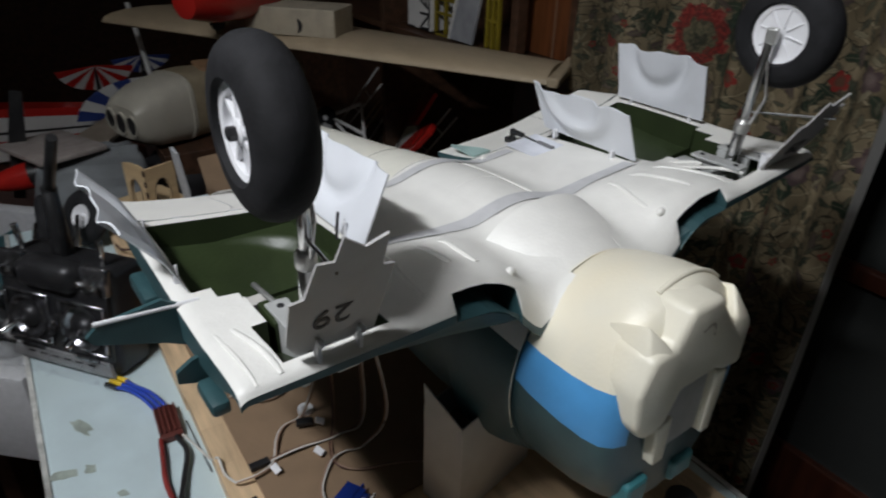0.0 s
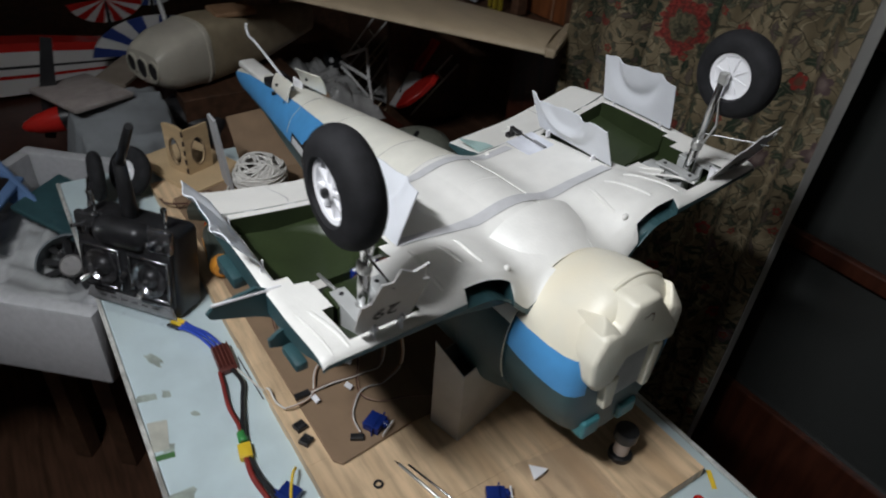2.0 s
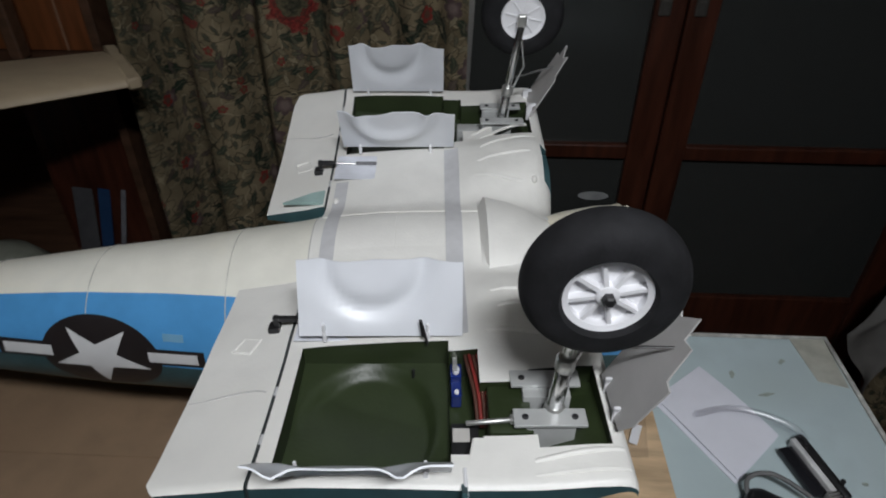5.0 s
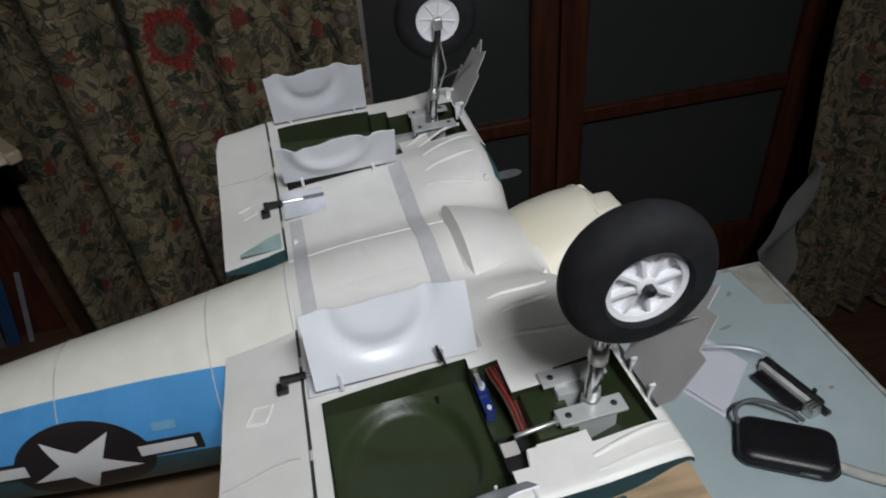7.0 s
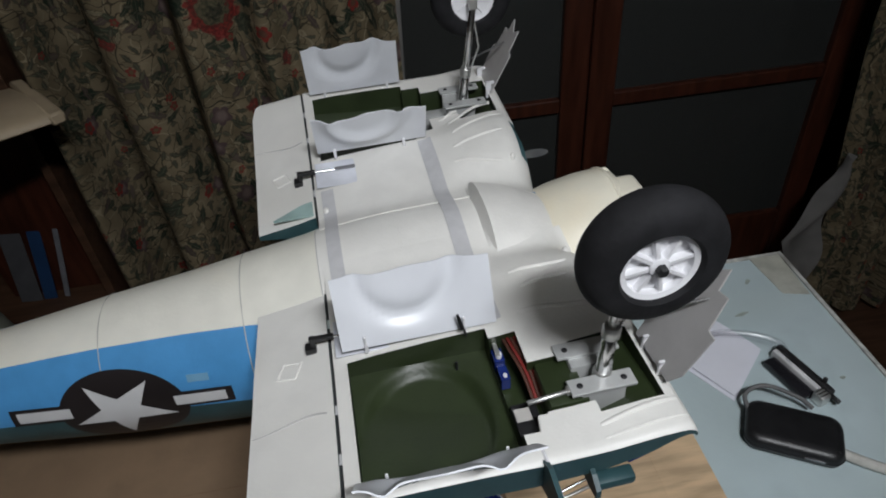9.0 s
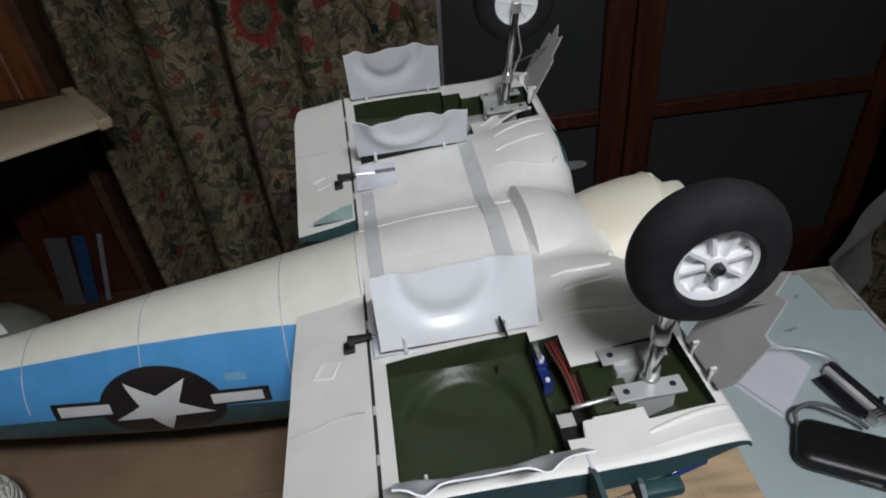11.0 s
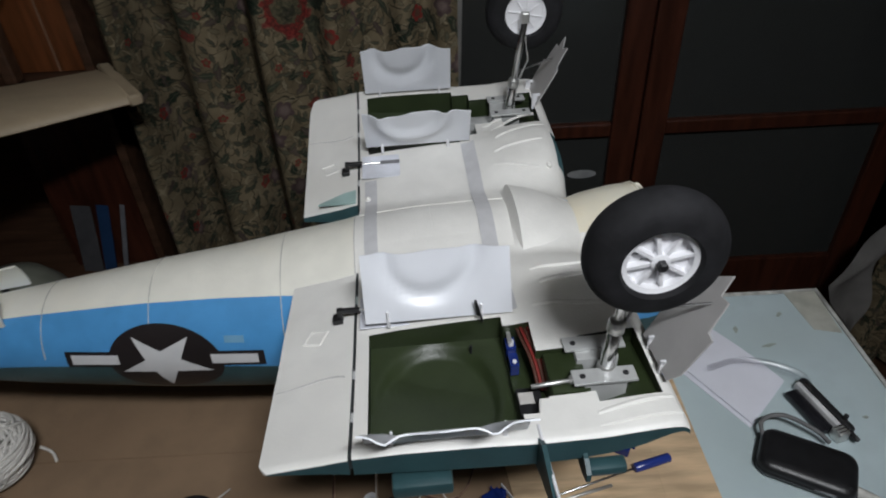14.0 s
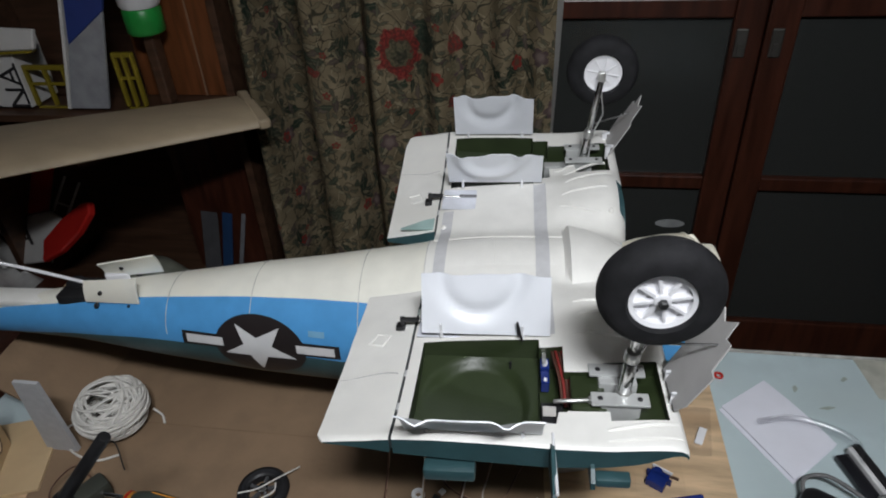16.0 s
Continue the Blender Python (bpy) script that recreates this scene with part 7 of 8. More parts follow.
def cream_ring(s):
    hw, top, bot = lerp_table([(0.0, 0.066, 0.030, 0.052), (0.012, 0.074, 0.044, 0.066), (0.06, 0.084, 0.068, 0.086), (0.16, 0.088, 0.085, 0.092), (0.20, 0.088, 0.087, 0.092), (0.36, 0.080, 0.070, 0.085), (0.60, 0.045, 0.040, 0.045)], s)
    pts = []
    for k in range(28):
        a = 2 * math.pi * k / 28
        c, q = math.cos(a), math.sin(a)
        ex = 0.62
        u = hw * math.copysign(abs(c) ** ex, c)
        w = (top if q > 0 else bot) * math.copysign(abs(q) ** ex, q)
        p = NOSE + AXIS * s + ACROSS * u
        pts.append((p.x, p.y, p.z + w))
    return pts


for name, s0, s1, m in (("nose_cowl", 0.0, 0.16, M_GRP), ("fuselage", 0.163, 0.60, mat("brown-cream glass fibre", (0.36, 0.30, 0.20), 0.45, second=(0.28, 0.21, 0.13)))):
    b = bmesh.new()
    rings = [[b.verts.new(p) for p in cream_ring(s)] for s in span(s0, s1, 10)]
    for p, q in zip(rings, rings[1:]):
        for k in range(28):
            b.faces.new((p[k], p[(k + 1) % 28], q[(k + 1) % 28], q[k]))
    b.faces.new(rings[0])
    b.faces.new(rings[-1])
    bmesh.ops.recalc_face_normals(b, faces=b.faces)
    part(name, b, m, cf, smooth=45)
for u, r, dz in ((-0.046, 0.0180, 0.0), (-0.002, 0.0205, -0.006), (0.044, 0.0190, -0.004)):
    p = NOSE + ACROSS * u + Vector((0, 0, -0.010 + dz))
    oval = along(p - AXIS * 0.001, p - AXIS) @ Matrix.Diagonal((1.0, 1.25, 1, 1))
    part("opening_rim", turned([(r, -0.004), (r + 0.004, -0.003), (r + 0.004, 0.003), (r, 0.004)], 24, oval, closed=True), M_GRP, cf, smooth=50)
    # flat black disc on the closed nose; the hole's shade is its colour
    part("opening", turned([(r, -0.003), (r, 0.0015)], 24, oval), M_INK, cf, "black disc standing for a round cooling opening")
part("seam_band", tube(cream_ring(0.150) + cream_ring(0.150)[:1], 0.003, sides=6, steps=2), M_GRP, cf, smooth=60)
part("hatch", box(-1.36, -1.26, 0.09, 0.21, 0.832, 0.847, 0.006), mat("stained wood hatch", (0.34, 0.20, 0.11), 0.6), cf, "stained wooden hatch")

# low bench and the models on it
bench = thing("low_bench", (-1.4, -0.2, 0), "dark mahogany low bench under the spare models", "bench")
part("bench_top", box(-2.35, -0.62, -0.85, 0.60, 0.455, 0.485, 0.004), M_MAHOGANY, bench)
for x in (-2.3, -0.68):
    for y in (-0.8, 0.54):
        part("leg", box(x - 0.03, x + 0.03, y - 0.03, y + 0.03, -0.01, 0.455, 0.003), M_MAHOGANY, bench)
part("riser", box(-1.42, -1.14, -0.06, 0.30, 0.485, 0.664, 0.003), M_DARKWOOD, bench, "dark wooden riser board")

M_GREYCLOTH = mat("grey cloth cover", (0.20, 0.215, 0.225), 0.9, vary=0.10, scale=14, bump=0.3, bump_scale=40)
gb = thing("covered_box", (-0.98, -0.26, 0.485), "box draped with a creased grey cloth under a beige lid", "box")
b = bmesh.new()
g = []
for i in range(13):
    f = i / 12
    ring = []
    for k in range(96):
        a = 2 * math.pi * k / 96
        c, q = math.cos(a), math.sin(a)
        drape = (1 - f) ** 1.2
        wide = 1 - 0.10 * f ** 3 + 0.30 * drape + 0.13 * drape * math.sin(9 * a + 1.5 * f) + 0.025 * math.sin(16 * a + 3 * f) + 0.10 * drape * noise.noise((c * 3, q * 3, f * 2)) + 0.03 * noise.noise((c * 9, q * 9, f * 5))
        r = (0.7 / max(abs(c) / 0.105, abs(q) / 0.115) + 0.3 * 0.115) * wide
        sag = 0.055 * max(0.0, c + 0.15) * f + 0.020 * f * noise.noise((c * 2.5, q * 2.5, 4))
        ring.append(b.verts.new((-1.02 + r * c, -0.235 + r * q, 0.486 + 0.250 * f - sag + 0.010 * f * math.sin(7 * a) * (1 - f) + 0.006 * noise.noise((c * 4, q * 4, 7)))))
    g.append(ring)
for p, q in zip(g, g[1:]):
    for k in range(96):
        b.faces.new((p[k], p[(k + 1) % 96], q[(k + 1) % 96], q[k]))
b.faces.new(g[-1])
part("cloth", b, M_GREYCLOTH, gb, smooth=75)
part("lid", box(-0.110, 0.110, -0.075, 0.075, 0.0, 0.014, 0.006, m=pose(-1.110, -0.300, 0.7355, 0, -3, 20)), mat("beige lid", (0.33, 0.29, 0.27), 0.7), gb, "flat beige lid", smooth=40)

solid("loose_plank", box(-0.11, 0.11, -0.052, 0.052, 0.0, 0.012, 0.002, m=pose(-1.435, -0.150, 0.655, 0, 0, -36)), mat("dusty beige board", (0.30, 0.25, 0.20), 0.7, vary=0.15, scale=12), "dusty beige board lying across the models", "board")
b = bmesh.new()
bmesh.ops.create_icosphere(b, subdivisions=4, radius=1.0)
for v in b.verts:
    p = v.co.copy()
    k = 1 + 0.10 * noise.noise(p * 2.2) + 0.05 * noise.noise(p * 6)
    v.co = Vector((-1.23 + 0.10 * k * math.copysign(abs(p.x) ** 0.7, p.x), -0.02 + 0.09 * k * math.copysign(abs(p.y) ** 0.7, p.y), max(0.4855, 0.560 + 0.080 * k * math.copysign(abs(p.z) ** 0.8, p.z))))
solid("black_pouch", b, mat("black nylon cloth", (0.018, 0.018, 0.02), 0.55, bump=0.2, bump_scale=60), "soft black nylon pouch lying on the bench", "bag", smooth=60)

# white model with red deck and dark stripes
wp = thing("striped_model_airplane", (-1.85, -0.42, 0.485), "white model airplane with red deck and dark pinstripes", "model airplane")


def striped_ring(y):
    hw, z0, z1 = lerp_table([(-0.95, 0.06, 0.53, 0.64), (-0.60, 0.075, 0.50, 0.655), (-0.35, 0.07, 0.492, 0.635), (-0.12, 0.055, 0.500, 0.605)], y)
    return [(-1.85 + s * hw, z) for s, z in ((1, z0 + 0.01), (1, z0 + (z1 - z0) * 0.42), (1, z0 + (z1 - z0) * 0.50), (1, z0 + (z1 - z0) * 0.64), (1, z0 + (z1 - z0) * 0.70), (0.94, z1), (0.6, z1 + 0.02), (-0.6, z1 + 0.02), (-0.94, z1), (-1, z0 + 0.01), (-0.7, z0), (0.7, z0))]


b = bmesh.new()
rings = [[b.verts.new((x, y, z)) for x, z in striped_ring(y)] for y in span(-0.95, -0.12, 14)]
slots = [0, 2, 0, 1, 0, 0, 0, 0, 0, 0, 0, 0]
for i, (p, q) in enumerate(zip(rings, rings[1:])):
    for k in range(12):
        f = b.faces.new((p[k], p[(k + 1) % 12], q[(k + 1) % 12], q[k]))
        f.material_index = slots[k] if not (k in (5, 6, 7) and i not in (7,)) else 2
b.faces.new(rings[0])
b.faces.new(rings[-1])
bmesh.ops.recalc_face_normals(b, faces=b.faces)
part("fuselage", b, [M_WHITEFILM, mat("black stripe", (0.02, 0.02, 0.02), 0.4), M_RED], wp, smooth=25)
part("canopy", turned([(0.0, -0.12), (0.04, -0.09), (0.055, 0.0), (0.04, 0.09), (0.0, 0.12)], 20, pose(-1.84, -0.72, 0.655, 90, 0, 0)), mat("pale smoked canopy", (0.55, 0.50, 0.45), 0.15), wp, smooth=50)
part("wheel_strut", box(-1.86, -1.83, -0.66, -0.63, 0.485, 0.50, 0.004), M_BLACK, wp)
part("propeller_blade", slab([(-0.012, -0.13), (0.012, -0.13), (0.018, 0.0), (0.012, 0.13), (-0.012, 0.13), (-0.018, 0.0)], -0.003, 0.003, m=pose(-1.18, -0.365, 0.735, 90, 12, 80)), M_BLACK, wp, "black propeller blade")
sp = thing("propeller_spinner", (-1.13, -0.40, 0.485), "pointed glossy red propeller spinner on a dark motor", "spinner")
part("cone", turned([(0.031, 0.0), (0.030, 0.02), (0.024, 0.055), (0.012, 0.085), (0.0, 0.096)], 28, along((-1.10, -0.355, 0.690), (-1.13, -0.50, 0.665))), M_RED, sp, smooth=50)
part("motor", turned([(0.027, -0.05), (0.029, -0.04), (0.029, 0.0)], 24, along((-1.10, -0.355, 0.690), (-1.13, -0.50, 0.665))), M_BLACK, sp, smooth=40)
part("stand", box(-1.12, -1.07, -0.33, -0.28, 0.485, 0.68, 0.004), M_BLACK, sp)
solid("dark_canister", turned([(0.05, 0.0), (0.055, 0.01), (0.055, 0.12), (0.045, 0.13)], 28, Matrix.Translation((-1.30, -0.62, 0.485))), M_BLACK, "dark canister standing on the bench", "canister", smooth=40)

# winged panels with painted rays
M_DEEPBLUE = mat("deep blue film", (0.03, 0.055, 0.22), 0.3, vary=0.05)


def ray_panel(name, pose_m, width, height, tint, label):
    """A flat tail panel with pale and coloured rays from its root, on a dark stem."""
    th = thing(name, (pose_m.translation.x, pose_m.translation.y, 0.485), label, "model wing")
    fan_n = 11
    for k in range(fan_n):
        a0, a1 = math.pi * (0.04 + 0.92 * k / fan_n), math.pi * (0.04 + 0.92 * (k + 1) / fan_n)
        pts = [(0, 0), (width * math.cos(a0), height * math.sin(a0)), (width * math.cos(a1), height * math.sin(a1))]
        part("ray", slab(pts, 0, 0.008, m=pose_m), M_WHITEFILM if k % 2 else tint, th)
    p = pose_m.translation
    part("stem", rod((p.x - 0.006, p.y, 0.485), (p.x - 0.006, p.y, p.z), 0.006), M_BLACK, th)
    return th


ray_panel("rayed_wing", pose(-1.70, 0.0, 0.605, 90, 0, 90), 0.20, 0.13, M_DEEPBLUE, "white wing panel with deep blue sunburst rays")
ray_panel("rayed_tail", pose(-2.00, -0.085, 0.715, -82, 0, 90), 0.125, 0.085, M_RED, "white tail panel with red sunburst rays")
ray_panel("rayed_tail", pose(-2.00, 0.07, 0.735, -80, 0, 90), 0.10, 0.06, M_DEEPBLUE, "white tail panel with blue sunburst rays")
solid("carbon_strut", rod((-1.75, 0.02, 0.95), (-1.52, 0.045, 0.487), 0.008), M_WHITEFILM, "pale tubular strut leaning on the models", "strut", smooth=40)

# expanded-foam tray with a blue tail and a ducted fan
TRAY = Matrix(((0.676, -0.737, 0, -0.297), (0.737, 0.676, 0, -0.430), (0, 0, 1, 0.545), (0, 0, 0, 1)))
ft = thing("foam_tray_box", TRAY @ Vector((-0.35, 0.24, 0)), "white expanded-foam tray box full of model parts", "foam box")
for bb in ((-0.465, 0, 0, 0.03), (-0.465, 0, 0.45, 0.48), (-0.465, -0.435, 0.03, 0.45), (-0.03, 0, 0.03, 0.45)):
    part("side_wall", box(*bb, 0.0, 0.155, 0.006, m=TRAY), M_STYRO, ft, smooth=30)
part("bottom", box(-0.435, -0.03, 0.03, 0.45, 0.0, 0.02, m=TRAY), M_STYRO, ft)
b = sheet(lambda u, v: TRAY @ Vector((-0.425 + 0.38 * u, 0.04 + 0.40 * v, 0.080 + 0.035 * noise.noise((u * 4, v * 4, 0.3)) + 0.022 * noise.noise((u * 13, v * 13, 1.3)) + 0.03 * u * (1 - v) - 0.052 * math.exp(-(((-0.425 + 0.38 * u) + 0.18) ** 2 + (0.04 + 0.40 * v - 0.19) ** 2) / 0.0055))), span(0, 1, 44), span(0, 1, 36), 0.001)
solid("packing_sheet", b, mat("translucent white packing film", (0.42, 0.43, 0.43), 0.35, vary=0.15, scale=12), "crumpled translucent packing film in the tray", "packing film", smooth=60)
st = thing("foam_tray_stand", TRAY @ Vector((-0.35, 0.24, -0.545)), "dark wooden stand under the foam tray", "stand")
part("stand_top", box(-0.38, -0.14, 0.14, 0.40, -0.03, 0.0, 0.003, m=TRAY), M_DARKWOOD, st)
for x in (-0.34, -0.22):
    for y in (0.22, 0.34):
        part("leg", box(x - 0.02, x + 0.02, y - 0.02, y + 0.02, -0.555, -0.03, m=TRAY), M_DARKWOOD, st)
# duller copy of the sky blue; the tray's dimness is put into it
M_DIMBLUE = mat("dimmed sky blue foam", (0.11, 0.20, 0.38), 0.7, vary=0.12, scale=18)
STRIP = pose(-0.625, -0.600, 0.703, -14, 0, -26)
bt = thing("blue_tail_fin", (-0.80, -0.45, 0.66), "sky blue foam tail fin with a white star decal", "model part")
part("fin", slab([(0, 0), (0.20, 0.0), (0.17, 0.022), (0.03, 0.072), (0.0, 0.078)], -0.006, 0.006, m=pose(-0.855, -0.545, 0.665, 62, 0, 30), bevel=0.003), M_DIMBLUE, bt)
part("fuselage_strip", box(-0.22, 0.03, -0.040, 0.040, 0.0, 0.012, 0.004, m=STRIP), M_DIMBLUE, bt)
part("decal", box(-0.20, -0.09, -0.02, 0.02, 0.0125, 0.0135, 0, m=STRIP), M_ROUNDEL, bt, "dark oval decal")
part("decal_bar", box(-0.18, -0.10, -0.006, 0.008, 0.0138, 0.0146, 0, m=STRIP), M_STAR, bt, "pale bar decal")
solid("teal_panel", box(-0.12, 0.12, -0.06, 0.06, 0.0, 0.012, 0.005, m=pose(-0.66, -0.395, 0.675, 10, 4, 30)), M_TEAL, "sea green foam wing panel in the tray", "model part")

df = thing("ducted_fan", (-0.562, -0.432, 0.58), "black multi-blade ducted fan in a clear ring", "fan")
fm = along((-0.562, -0.432, 0.624), (-0.562 + 0.75, -0.432 - 0.22, 0.624 + 0.62))
part("shroud", turned([(0.053, -0.022), (0.056, -0.022), (0.058, 0.0), (0.061, 0.02), (0.057, 0.022), (0.053, 0.0)], 40, fm, closed=True), mat("smoky clear plastic", (0.16, 0.18, 0.19), 0.15), df, smooth=40)
part("hub", turned([(0.022, -0.02), (0.022, 0.012), (0.018, 0.017), (0.0, 0.018)], 30, fm), mat("grey hub", (0.22, 0.21, 0.20), 0.5), df, smooth=40)
part("stator", turned([(0.053, -0.021), (0.02, -0.021)], 30, fm), mat("dark grey stator", (0.10, 0.11, 0.11), 0.5), df)
for k in range(11):
    part("blade", box(0.022, 0.052, -0.0065, 0.0065, -0.0015, 0.0015, 0.0008, m=fm @ Matrix.Rotation(2 * math.pi * k / 11, 4, "Z") @ Matrix.Translation((0, 0, 0.004)) @ Matrix.Rotation(radians(30), 4, "X"), seg=1), M_BLACK, df)

# things on the shelf behind the tail
M_YELLOW = mat("yellow plastic", (0.22, 0.17, 0.015), 0.4, vary=0.08)
nv = thing("navy_marked_wing", (-1.30, 0.72, 0.36), "white and red model wing lettered NA", "model wing")
WX = Vector((0.91, -0.26, 0.31)).normalized()
WY = Vector((-0.07, 0.63, 0.78))
WY = (WY - WX * WY.dot(WX)).normalized()
WZ = WX.cross(WY)
wm = Matrix(((WX.x, WY.x, WZ.x, -1.117), (WX.y, WY.y, WZ.y, 0.637), (WX.z, WY.z, WZ.z, 0.528), (0, 0, 0, 1)))
part("panel", slab([(-0.52, -0.02), (-0.06, -0.02), (-0.02, 0.0), (0.028, 0.020), (0.020, 0.088), (-0.05, 0.12), (-0.30, 0.115), (-0.52, 0.09)], 0.0, 0.012, m=wm, bevel=0.003), M_WHITEFILM, nv)
part("red_tip", slab([(-0.060, -0.022), (0.030, 0.000), (0.110, 0.043), (0.160, 0.090), (0.155, 0.122), (0.120, 0.124), (0.030, 0.092), (-0.060, 0.040)], 0.0, 0.020, m=wm, bevel=0.004), M_RED, nv, "rounded red wing tip")
part("red_band", slab([(-0.20, 0.122), (-0.07, 0.124), (-0.05, 0.24), (-0.14, 0.25)], 0.0, 0.012, m=wm), M_RED, nv, "red wing panel")


def letters(body, size, m, parent, material, name="lettering", label=""):
    """Raised letters in the built-in font."""
    cu = bpy.data.curves.new(name, "FONT")
    cu.body, cu.size, cu.extrude, cu.align_x, cu.align_y = body, size, 0.0004, "CENTER", "CENTER"
    tmp = bpy.data.objects.new(name, cu)
    bt_ = bmesh.new()
    bt_.from_mesh(bpy.data.meshes.new_from_object(tmp))
    bpy.data.objects.remove(tmp)
    bmesh.ops.transform(bt_, matrix=m, verts=bt_.verts)
    return part(name, bt_, material, parent, label)


letters("NA", 0.080, wm @ Matrix.Translation((-0.235, 0.056, 0.0132)) @ Matrix.Diagonal((2.0, 1.0, 1.0, 1.0)), nv, M_INK, label="black letters NA")
dome = turned([(0.105, 0.0), (0.108, 0.02), (0.100, 0.07), (0.075, 0.105), (0.04, 0.122), (0.0, 0.127)], 36, Matrix.Translation((-0.76, 0.46, 0.485)) @ Matrix.Diagonal((1.1, 1.1, 1.15, 1)))
dm = thing("grey_cowl_dome", (-0.76, 0.46, 0.485), "grey-green domed model cowl lying face down", "model part")
part("shell", dome, mat("grey-green primer", (0.20, 0.21, 0.17), 0.5, second=(0.26, 0.25, 0.20)), dm, smooth=50)
part("dark_band", tube([(-0.76 + 0.118 * math.cos(a) * math.cos(0.5), 0.46 - 0.120 * math.cos(a), 0.496 + 0.136 * math.sin(a)) for a in span(0.1, 1.5, 8)], 0.006, sides=6, steps=3), M_BLACK, dm)
# strip colours are darkened to stand for the shade under the bare wing
for k, (x, h, w, m_, lab) in enumerate(((-0.80, 0.20, 0.05, mat("shaded grey strip", (0.07, 0.07, 0.075), 0.5), "grey flat strip standing on the shelf, darkened for shade"), (-0.755, 0.22, 0.03, mat("shaded blue film", (0.012, 0.042, 0.11), 0.5), "blue film strip standing on the shelf, darkened for shade"), (-0.715, 0.21, 0.012, mat("shaded white plastic", (0.16, 0.165, 0.18), 0.5), "white plastic strip leaning on the shelf, darkened for shade"))):
    solid("loose_strip", box(-w / 2, w / 2, -0.002, 0.002, 0, h, 0.0008, m=pose(x, 0.815, 0.36, -8, 6 + 3 * k, 0)), m_, lab, "model part", group="strips on the shelf")
for k in range(5):
    b = bmesh.new()
    x = -1.35 - 0.13 * k
    rod((x, 0.72, 0.36), (x + 0.10, 0.90, 0.62 + 0.03 * (k % 3)), 0.004, b)
    rod((x + 0.05, 0.72, 0.36), (x + 0.14, 0.90, 0.60 + 0.03 * (k % 2)), 0.004, b)
    for t in (0.25, 0.5, 0.75):
        rod((x + 0.10 * t, 0.72 + 0.18 * t, 0.36 + 0.26 * t), (x + 0.05 + 0.09 * t, 0.72 + 0.18 * t, 0.36 + 0.24 * t), 0.003, b)
    solid("balsa_frame", b, M_BALSA if k % 2 else M_WHITEFILM, "open ladder frame of pale model sticks", "model part", group="stick frames")
box_na = thing("lettered_box", (-1.10, 0.72, 0.880), "white box lettered NA beside yellow frames", "box")
part("carton", box(-1.16, -1.035, 0.70, 0.80, 0.880, 1.03, 0.002), M_WHITEFILM, box_na)
letters("NA", 0.075, pose(-1.06, 0.6985, 0.93, 90, -90, 0), box_na, M_INK, label="black letters NA")
part("underline_bar", box(-1.155, -1.120, 0.6975, 0.6995, 0.880, 0.884), M_INK, box_na)
part("underline_bar", box(-1.042, -1.037, 0.6975, 0.6995, 0.89, 0.99), M_INK, box_na)
for x, w, h in ((-0.980, 0.10, 0.10), (-0.765, 0.045, 0.13)):
    yf = thing("plastic_sprue", (x, 0.72, 0.880), "open yellow plastic sprue frame", "model part")
    part("bar", box(x - w / 2, x + w / 2, 0.712, 0.722, 0.866, 0.878, 0.002, m=pose(0, 0, 0, 0, 0, 0)), M_YELLOW, yf)
    part("bar", box(x - w / 2, x + w / 2, 0.712, 0.722, 0.880 + h - 0.012, 0.880 + h, 0.002), M_YELLOW, yf)
    part("bar", box(x - w / 2, x + w / 2, 0.714, 0.720, 0.880 + h * 0.5, 0.880 + h * 0.5 + 0.008, 0.002), M_YELLOW, yf)
    for q in (-0.5, 0.0, 0.5):
        part("post", box(x + q * w - 0.004, x + q * w + 0.004, 0.711, 0.723, 0.880, 0.880 + h, 0.002), M_YELLOW, yf)
fin = thing("blue_silver_fin", (-0.865, 0.70, 0.880), "tall silver and deep blue model fin standing upright", "model part")
fm2 = pose(-0.855, 0.705, 0.880, 90, 0, 0)
part("silver_panel", slab([(-0.074, 0.0), (0.026, 0.0), (0.091, 0.226), (-0.021, 0.152)], 0.0, 0.01, m=fm2, bevel=0.002), mat("dull silver film", (0.30, 0.31, 0.33), 0.45), fin)
part("blue_panel", slab([(-0.020, 0.153), (0.092, 0.227), (0.157, 0.42), (0.052, 0.42)], 0.0, 0.01, m=fm2, bevel=0.002), M_DEEPBLUE, fin)
part("edge_trim", box(-0.004, 0.004, 0.0, 0.43, -0.002, 0.012, 0.001, m=fm2 @ Matrix.Translation((-0.077, 0, 0)) @ Matrix.Rotation(radians(-17), 4, "Z")), M_WHITEFILM, fin)
bottle = thing("green_bottle", (-0.695, 0.735, 0.880), "white plastic bottle with a bright green cap, upside down", "bottle")
at = Matrix.Translation((-0.695, 0.735, 1.050))
part("cap", turned([(0.0, 0.0), (0.037, 0.0), (0.042, 0.006), (0.042, 0.052), (0.038, 0.057)], 32, at), mat("bright green plastic", (0.02, 0.28, 0.05), 0.35), bottle, smooth=40)
part("body", turned([(0.040, 0.057), (0.045, 0.064), (0.045, 0.20), (0.030, 0.215)], 32, at), M_RIM, bottle, smooth=40)
part("holder", box(-0.708, -0.682, 0.725, 0.760, 0.880, 1.050, 0.004), M_DARKWOOD, bottle, "dark wooden block under the cap")
wsp = thing("white_rib_wing", (-1.02, 0.72, 1.03), "white tapered model wing panel above the yellow frames", "model wing")
part("panel", slab([(-0.35, -0.02), (0.04, -0.005), (0.05, 0.04), (-0.35, 0.06)], 0.0, 0.014, m=pose(-1.0, 0.70, 1.028, 80, 0, 0), bevel=0.003), M_WHITEFILM, wsp)
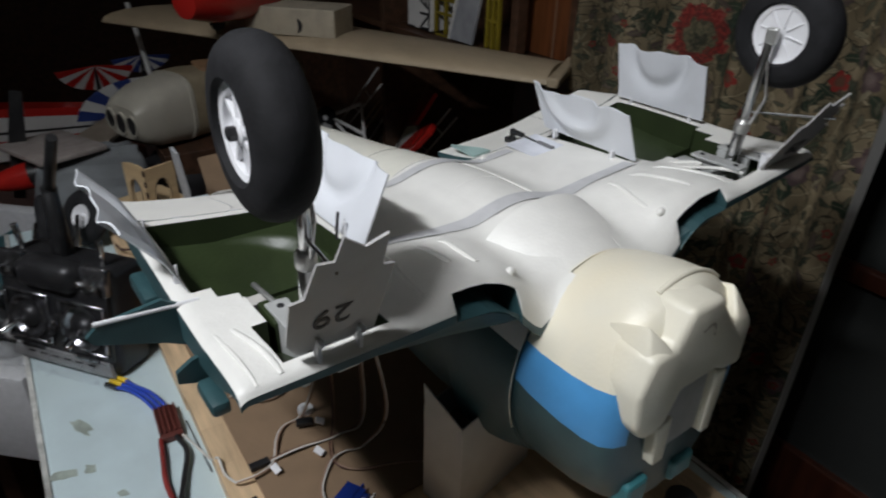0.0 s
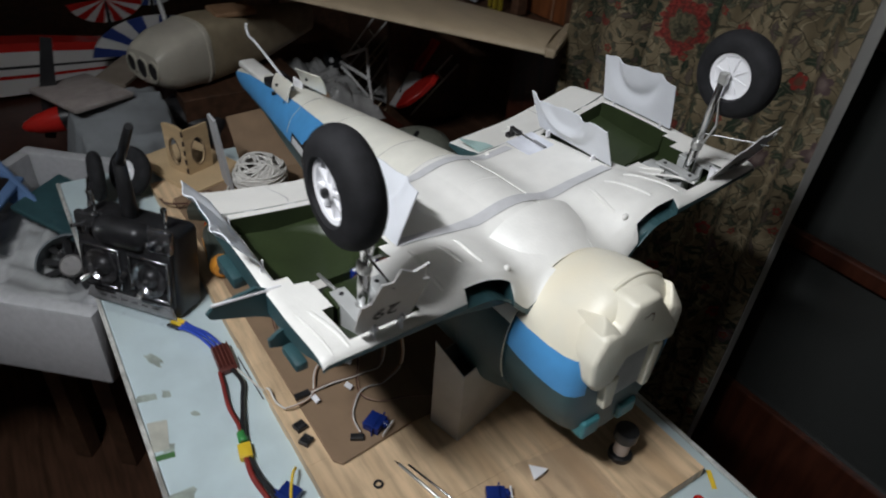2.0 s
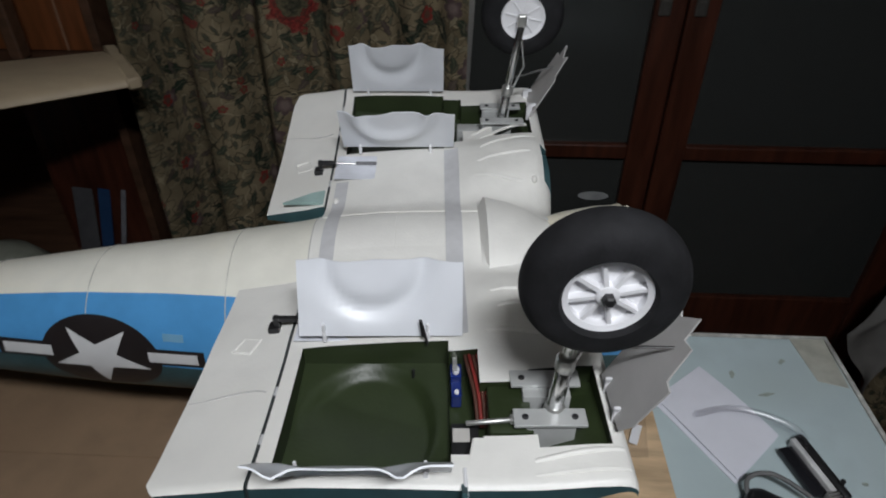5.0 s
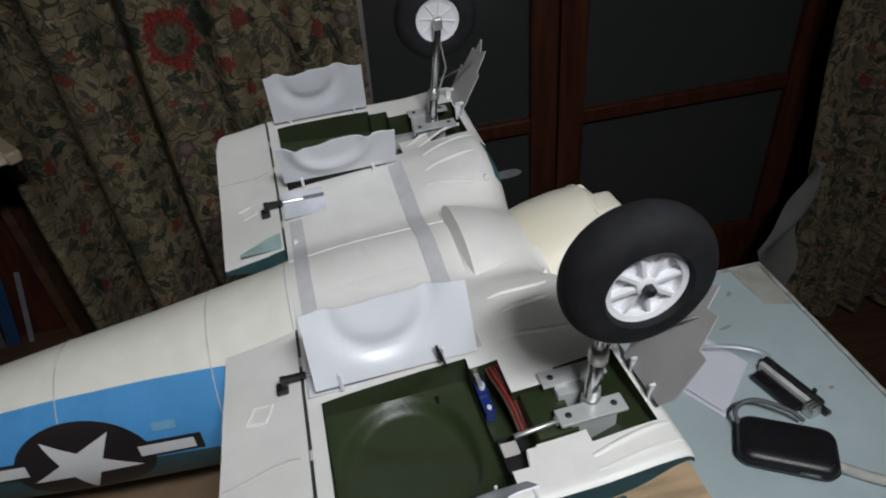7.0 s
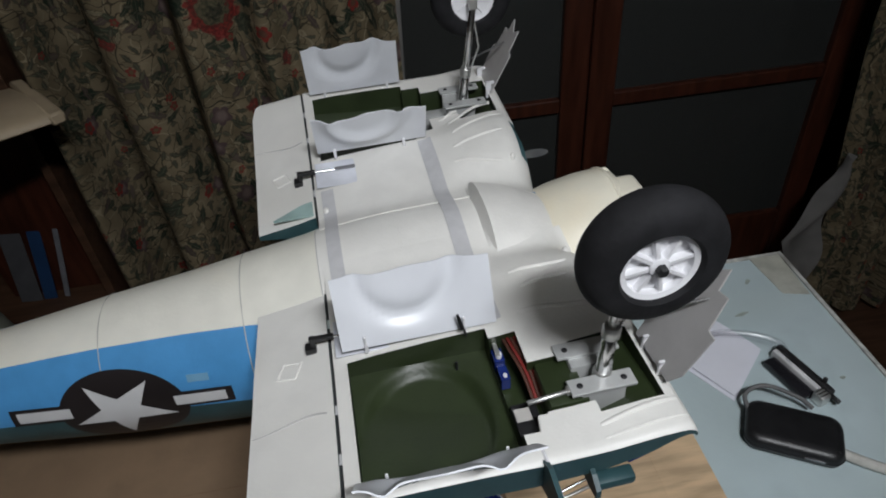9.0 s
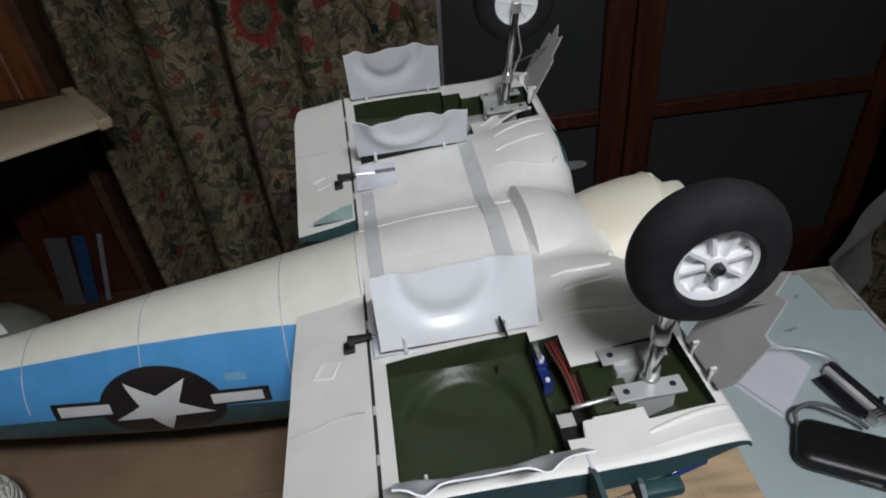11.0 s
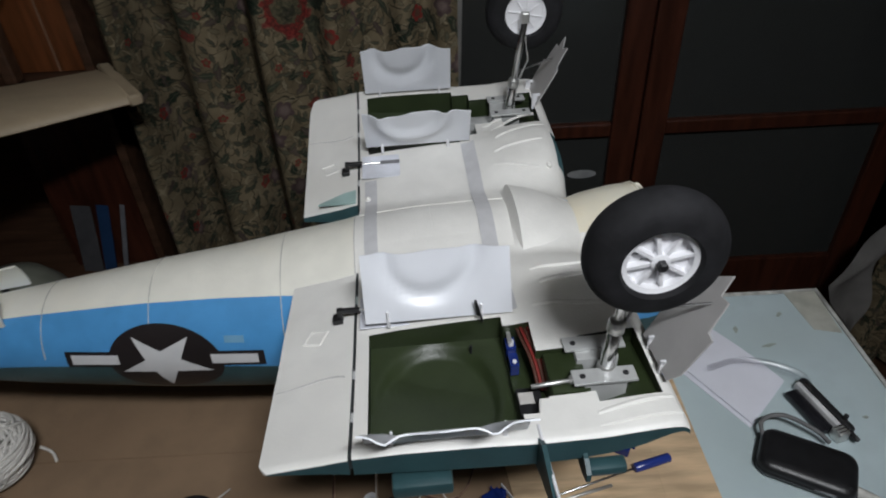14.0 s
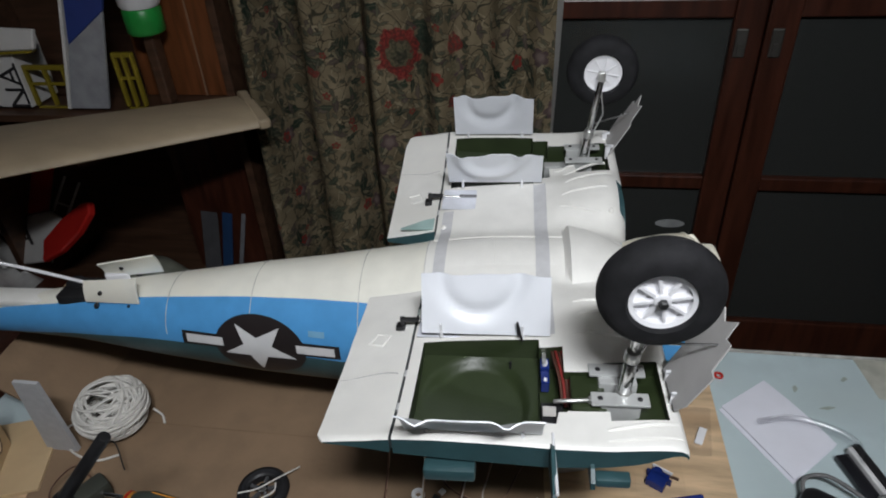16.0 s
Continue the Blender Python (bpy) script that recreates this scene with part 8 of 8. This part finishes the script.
part("yellow_edge", slab([(-0.35, -0.028), (0.03, -0.012), (0.04, -0.006), (-0.35, -0.021)], 0.0, 0.015, m=pose(-1.0, 0.70, 1.028, 80, 0, 0)), M_YELLOW, wsp)
# crumpled bag and a small undercarriage on the bench beyond the tail
b = sheet(lambda u, v: (-1.56 + 0.42 * u, 0.16 + 0.36 * v + 0.05 * u, 0.4885 + (0.085 + 0.055 * noise.noise((u * 5, v * 5, 3.1)) + 0.035 * abs(noise.noise((u * 14, v * 14, 5.2)))) * min(1.0, 9 * u * (1 - u), 9 * v * (1 - v))), span(0, 1, 46), span(0, 1, 40), 0.0006)
solid("crumpled_plastic_bag", b, mat("milky plastic film", (0.34, 0.34, 0.33), 0.22, vary=0.2, scale=16), "crumpled milky plastic bag on the bench", "plastic bag", smooth=50)
uc = thing("model_undercarriage", (-1.40, 0.56, 0.485), "white wire undercarriage with one small black wheel", "landing gear")
wheel_at = pose(-1.43, 0.52, 0.600, 90, 0, 35)
part("wheel", turned([(0.008, -0.010), (0.026, -0.012), (0.034, -0.006), (0.034, 0.006), (0.026, 0.012), (0.008, 0.010)], 28, wheel_at), M_RUBBER, uc, "small black wheel", smooth=50)
part("hub", turned([(0.0, -0.0125), (0.009, -0.0125), (0.009, 0.0125), (0.0, 0.0125)], 16, wheel_at), M_RIM, uc, smooth=40)
for end in ((-1.33, 0.60, 0.660), (-1.26, 0.57, 0.580), (-1.32, 0.60, 0.487)):
    part("strut", rod((-1.43, 0.53, 0.600), end, 0.0065), M_WHITEFILM, uc, smooth=40)
part("cross_strut", rod((-1.33, 0.60, 0.660), (-1.26, 0.57, 0.580), 0.0055), M_WHITEFILM, uc, smooth=40)
part("foot_strut", rod((-1.26, 0.57, 0.580), (-1.24, 0.575, 0.487), 0.0055), M_WHITEFILM, uc, smooth=40)

# all that stands on the upper shelf
for ob in [o for o in scene.objects if o.parent is None and o.name.split(".")[0] in ("lettered_box", "plastic_sprue", "blue_silver_fin", "green_bottle", "white_rib_wing")]:
    ob.matrix_basis = Matrix.Translation((-0.04, 0, 0.040)) @ ob.matrix_basis
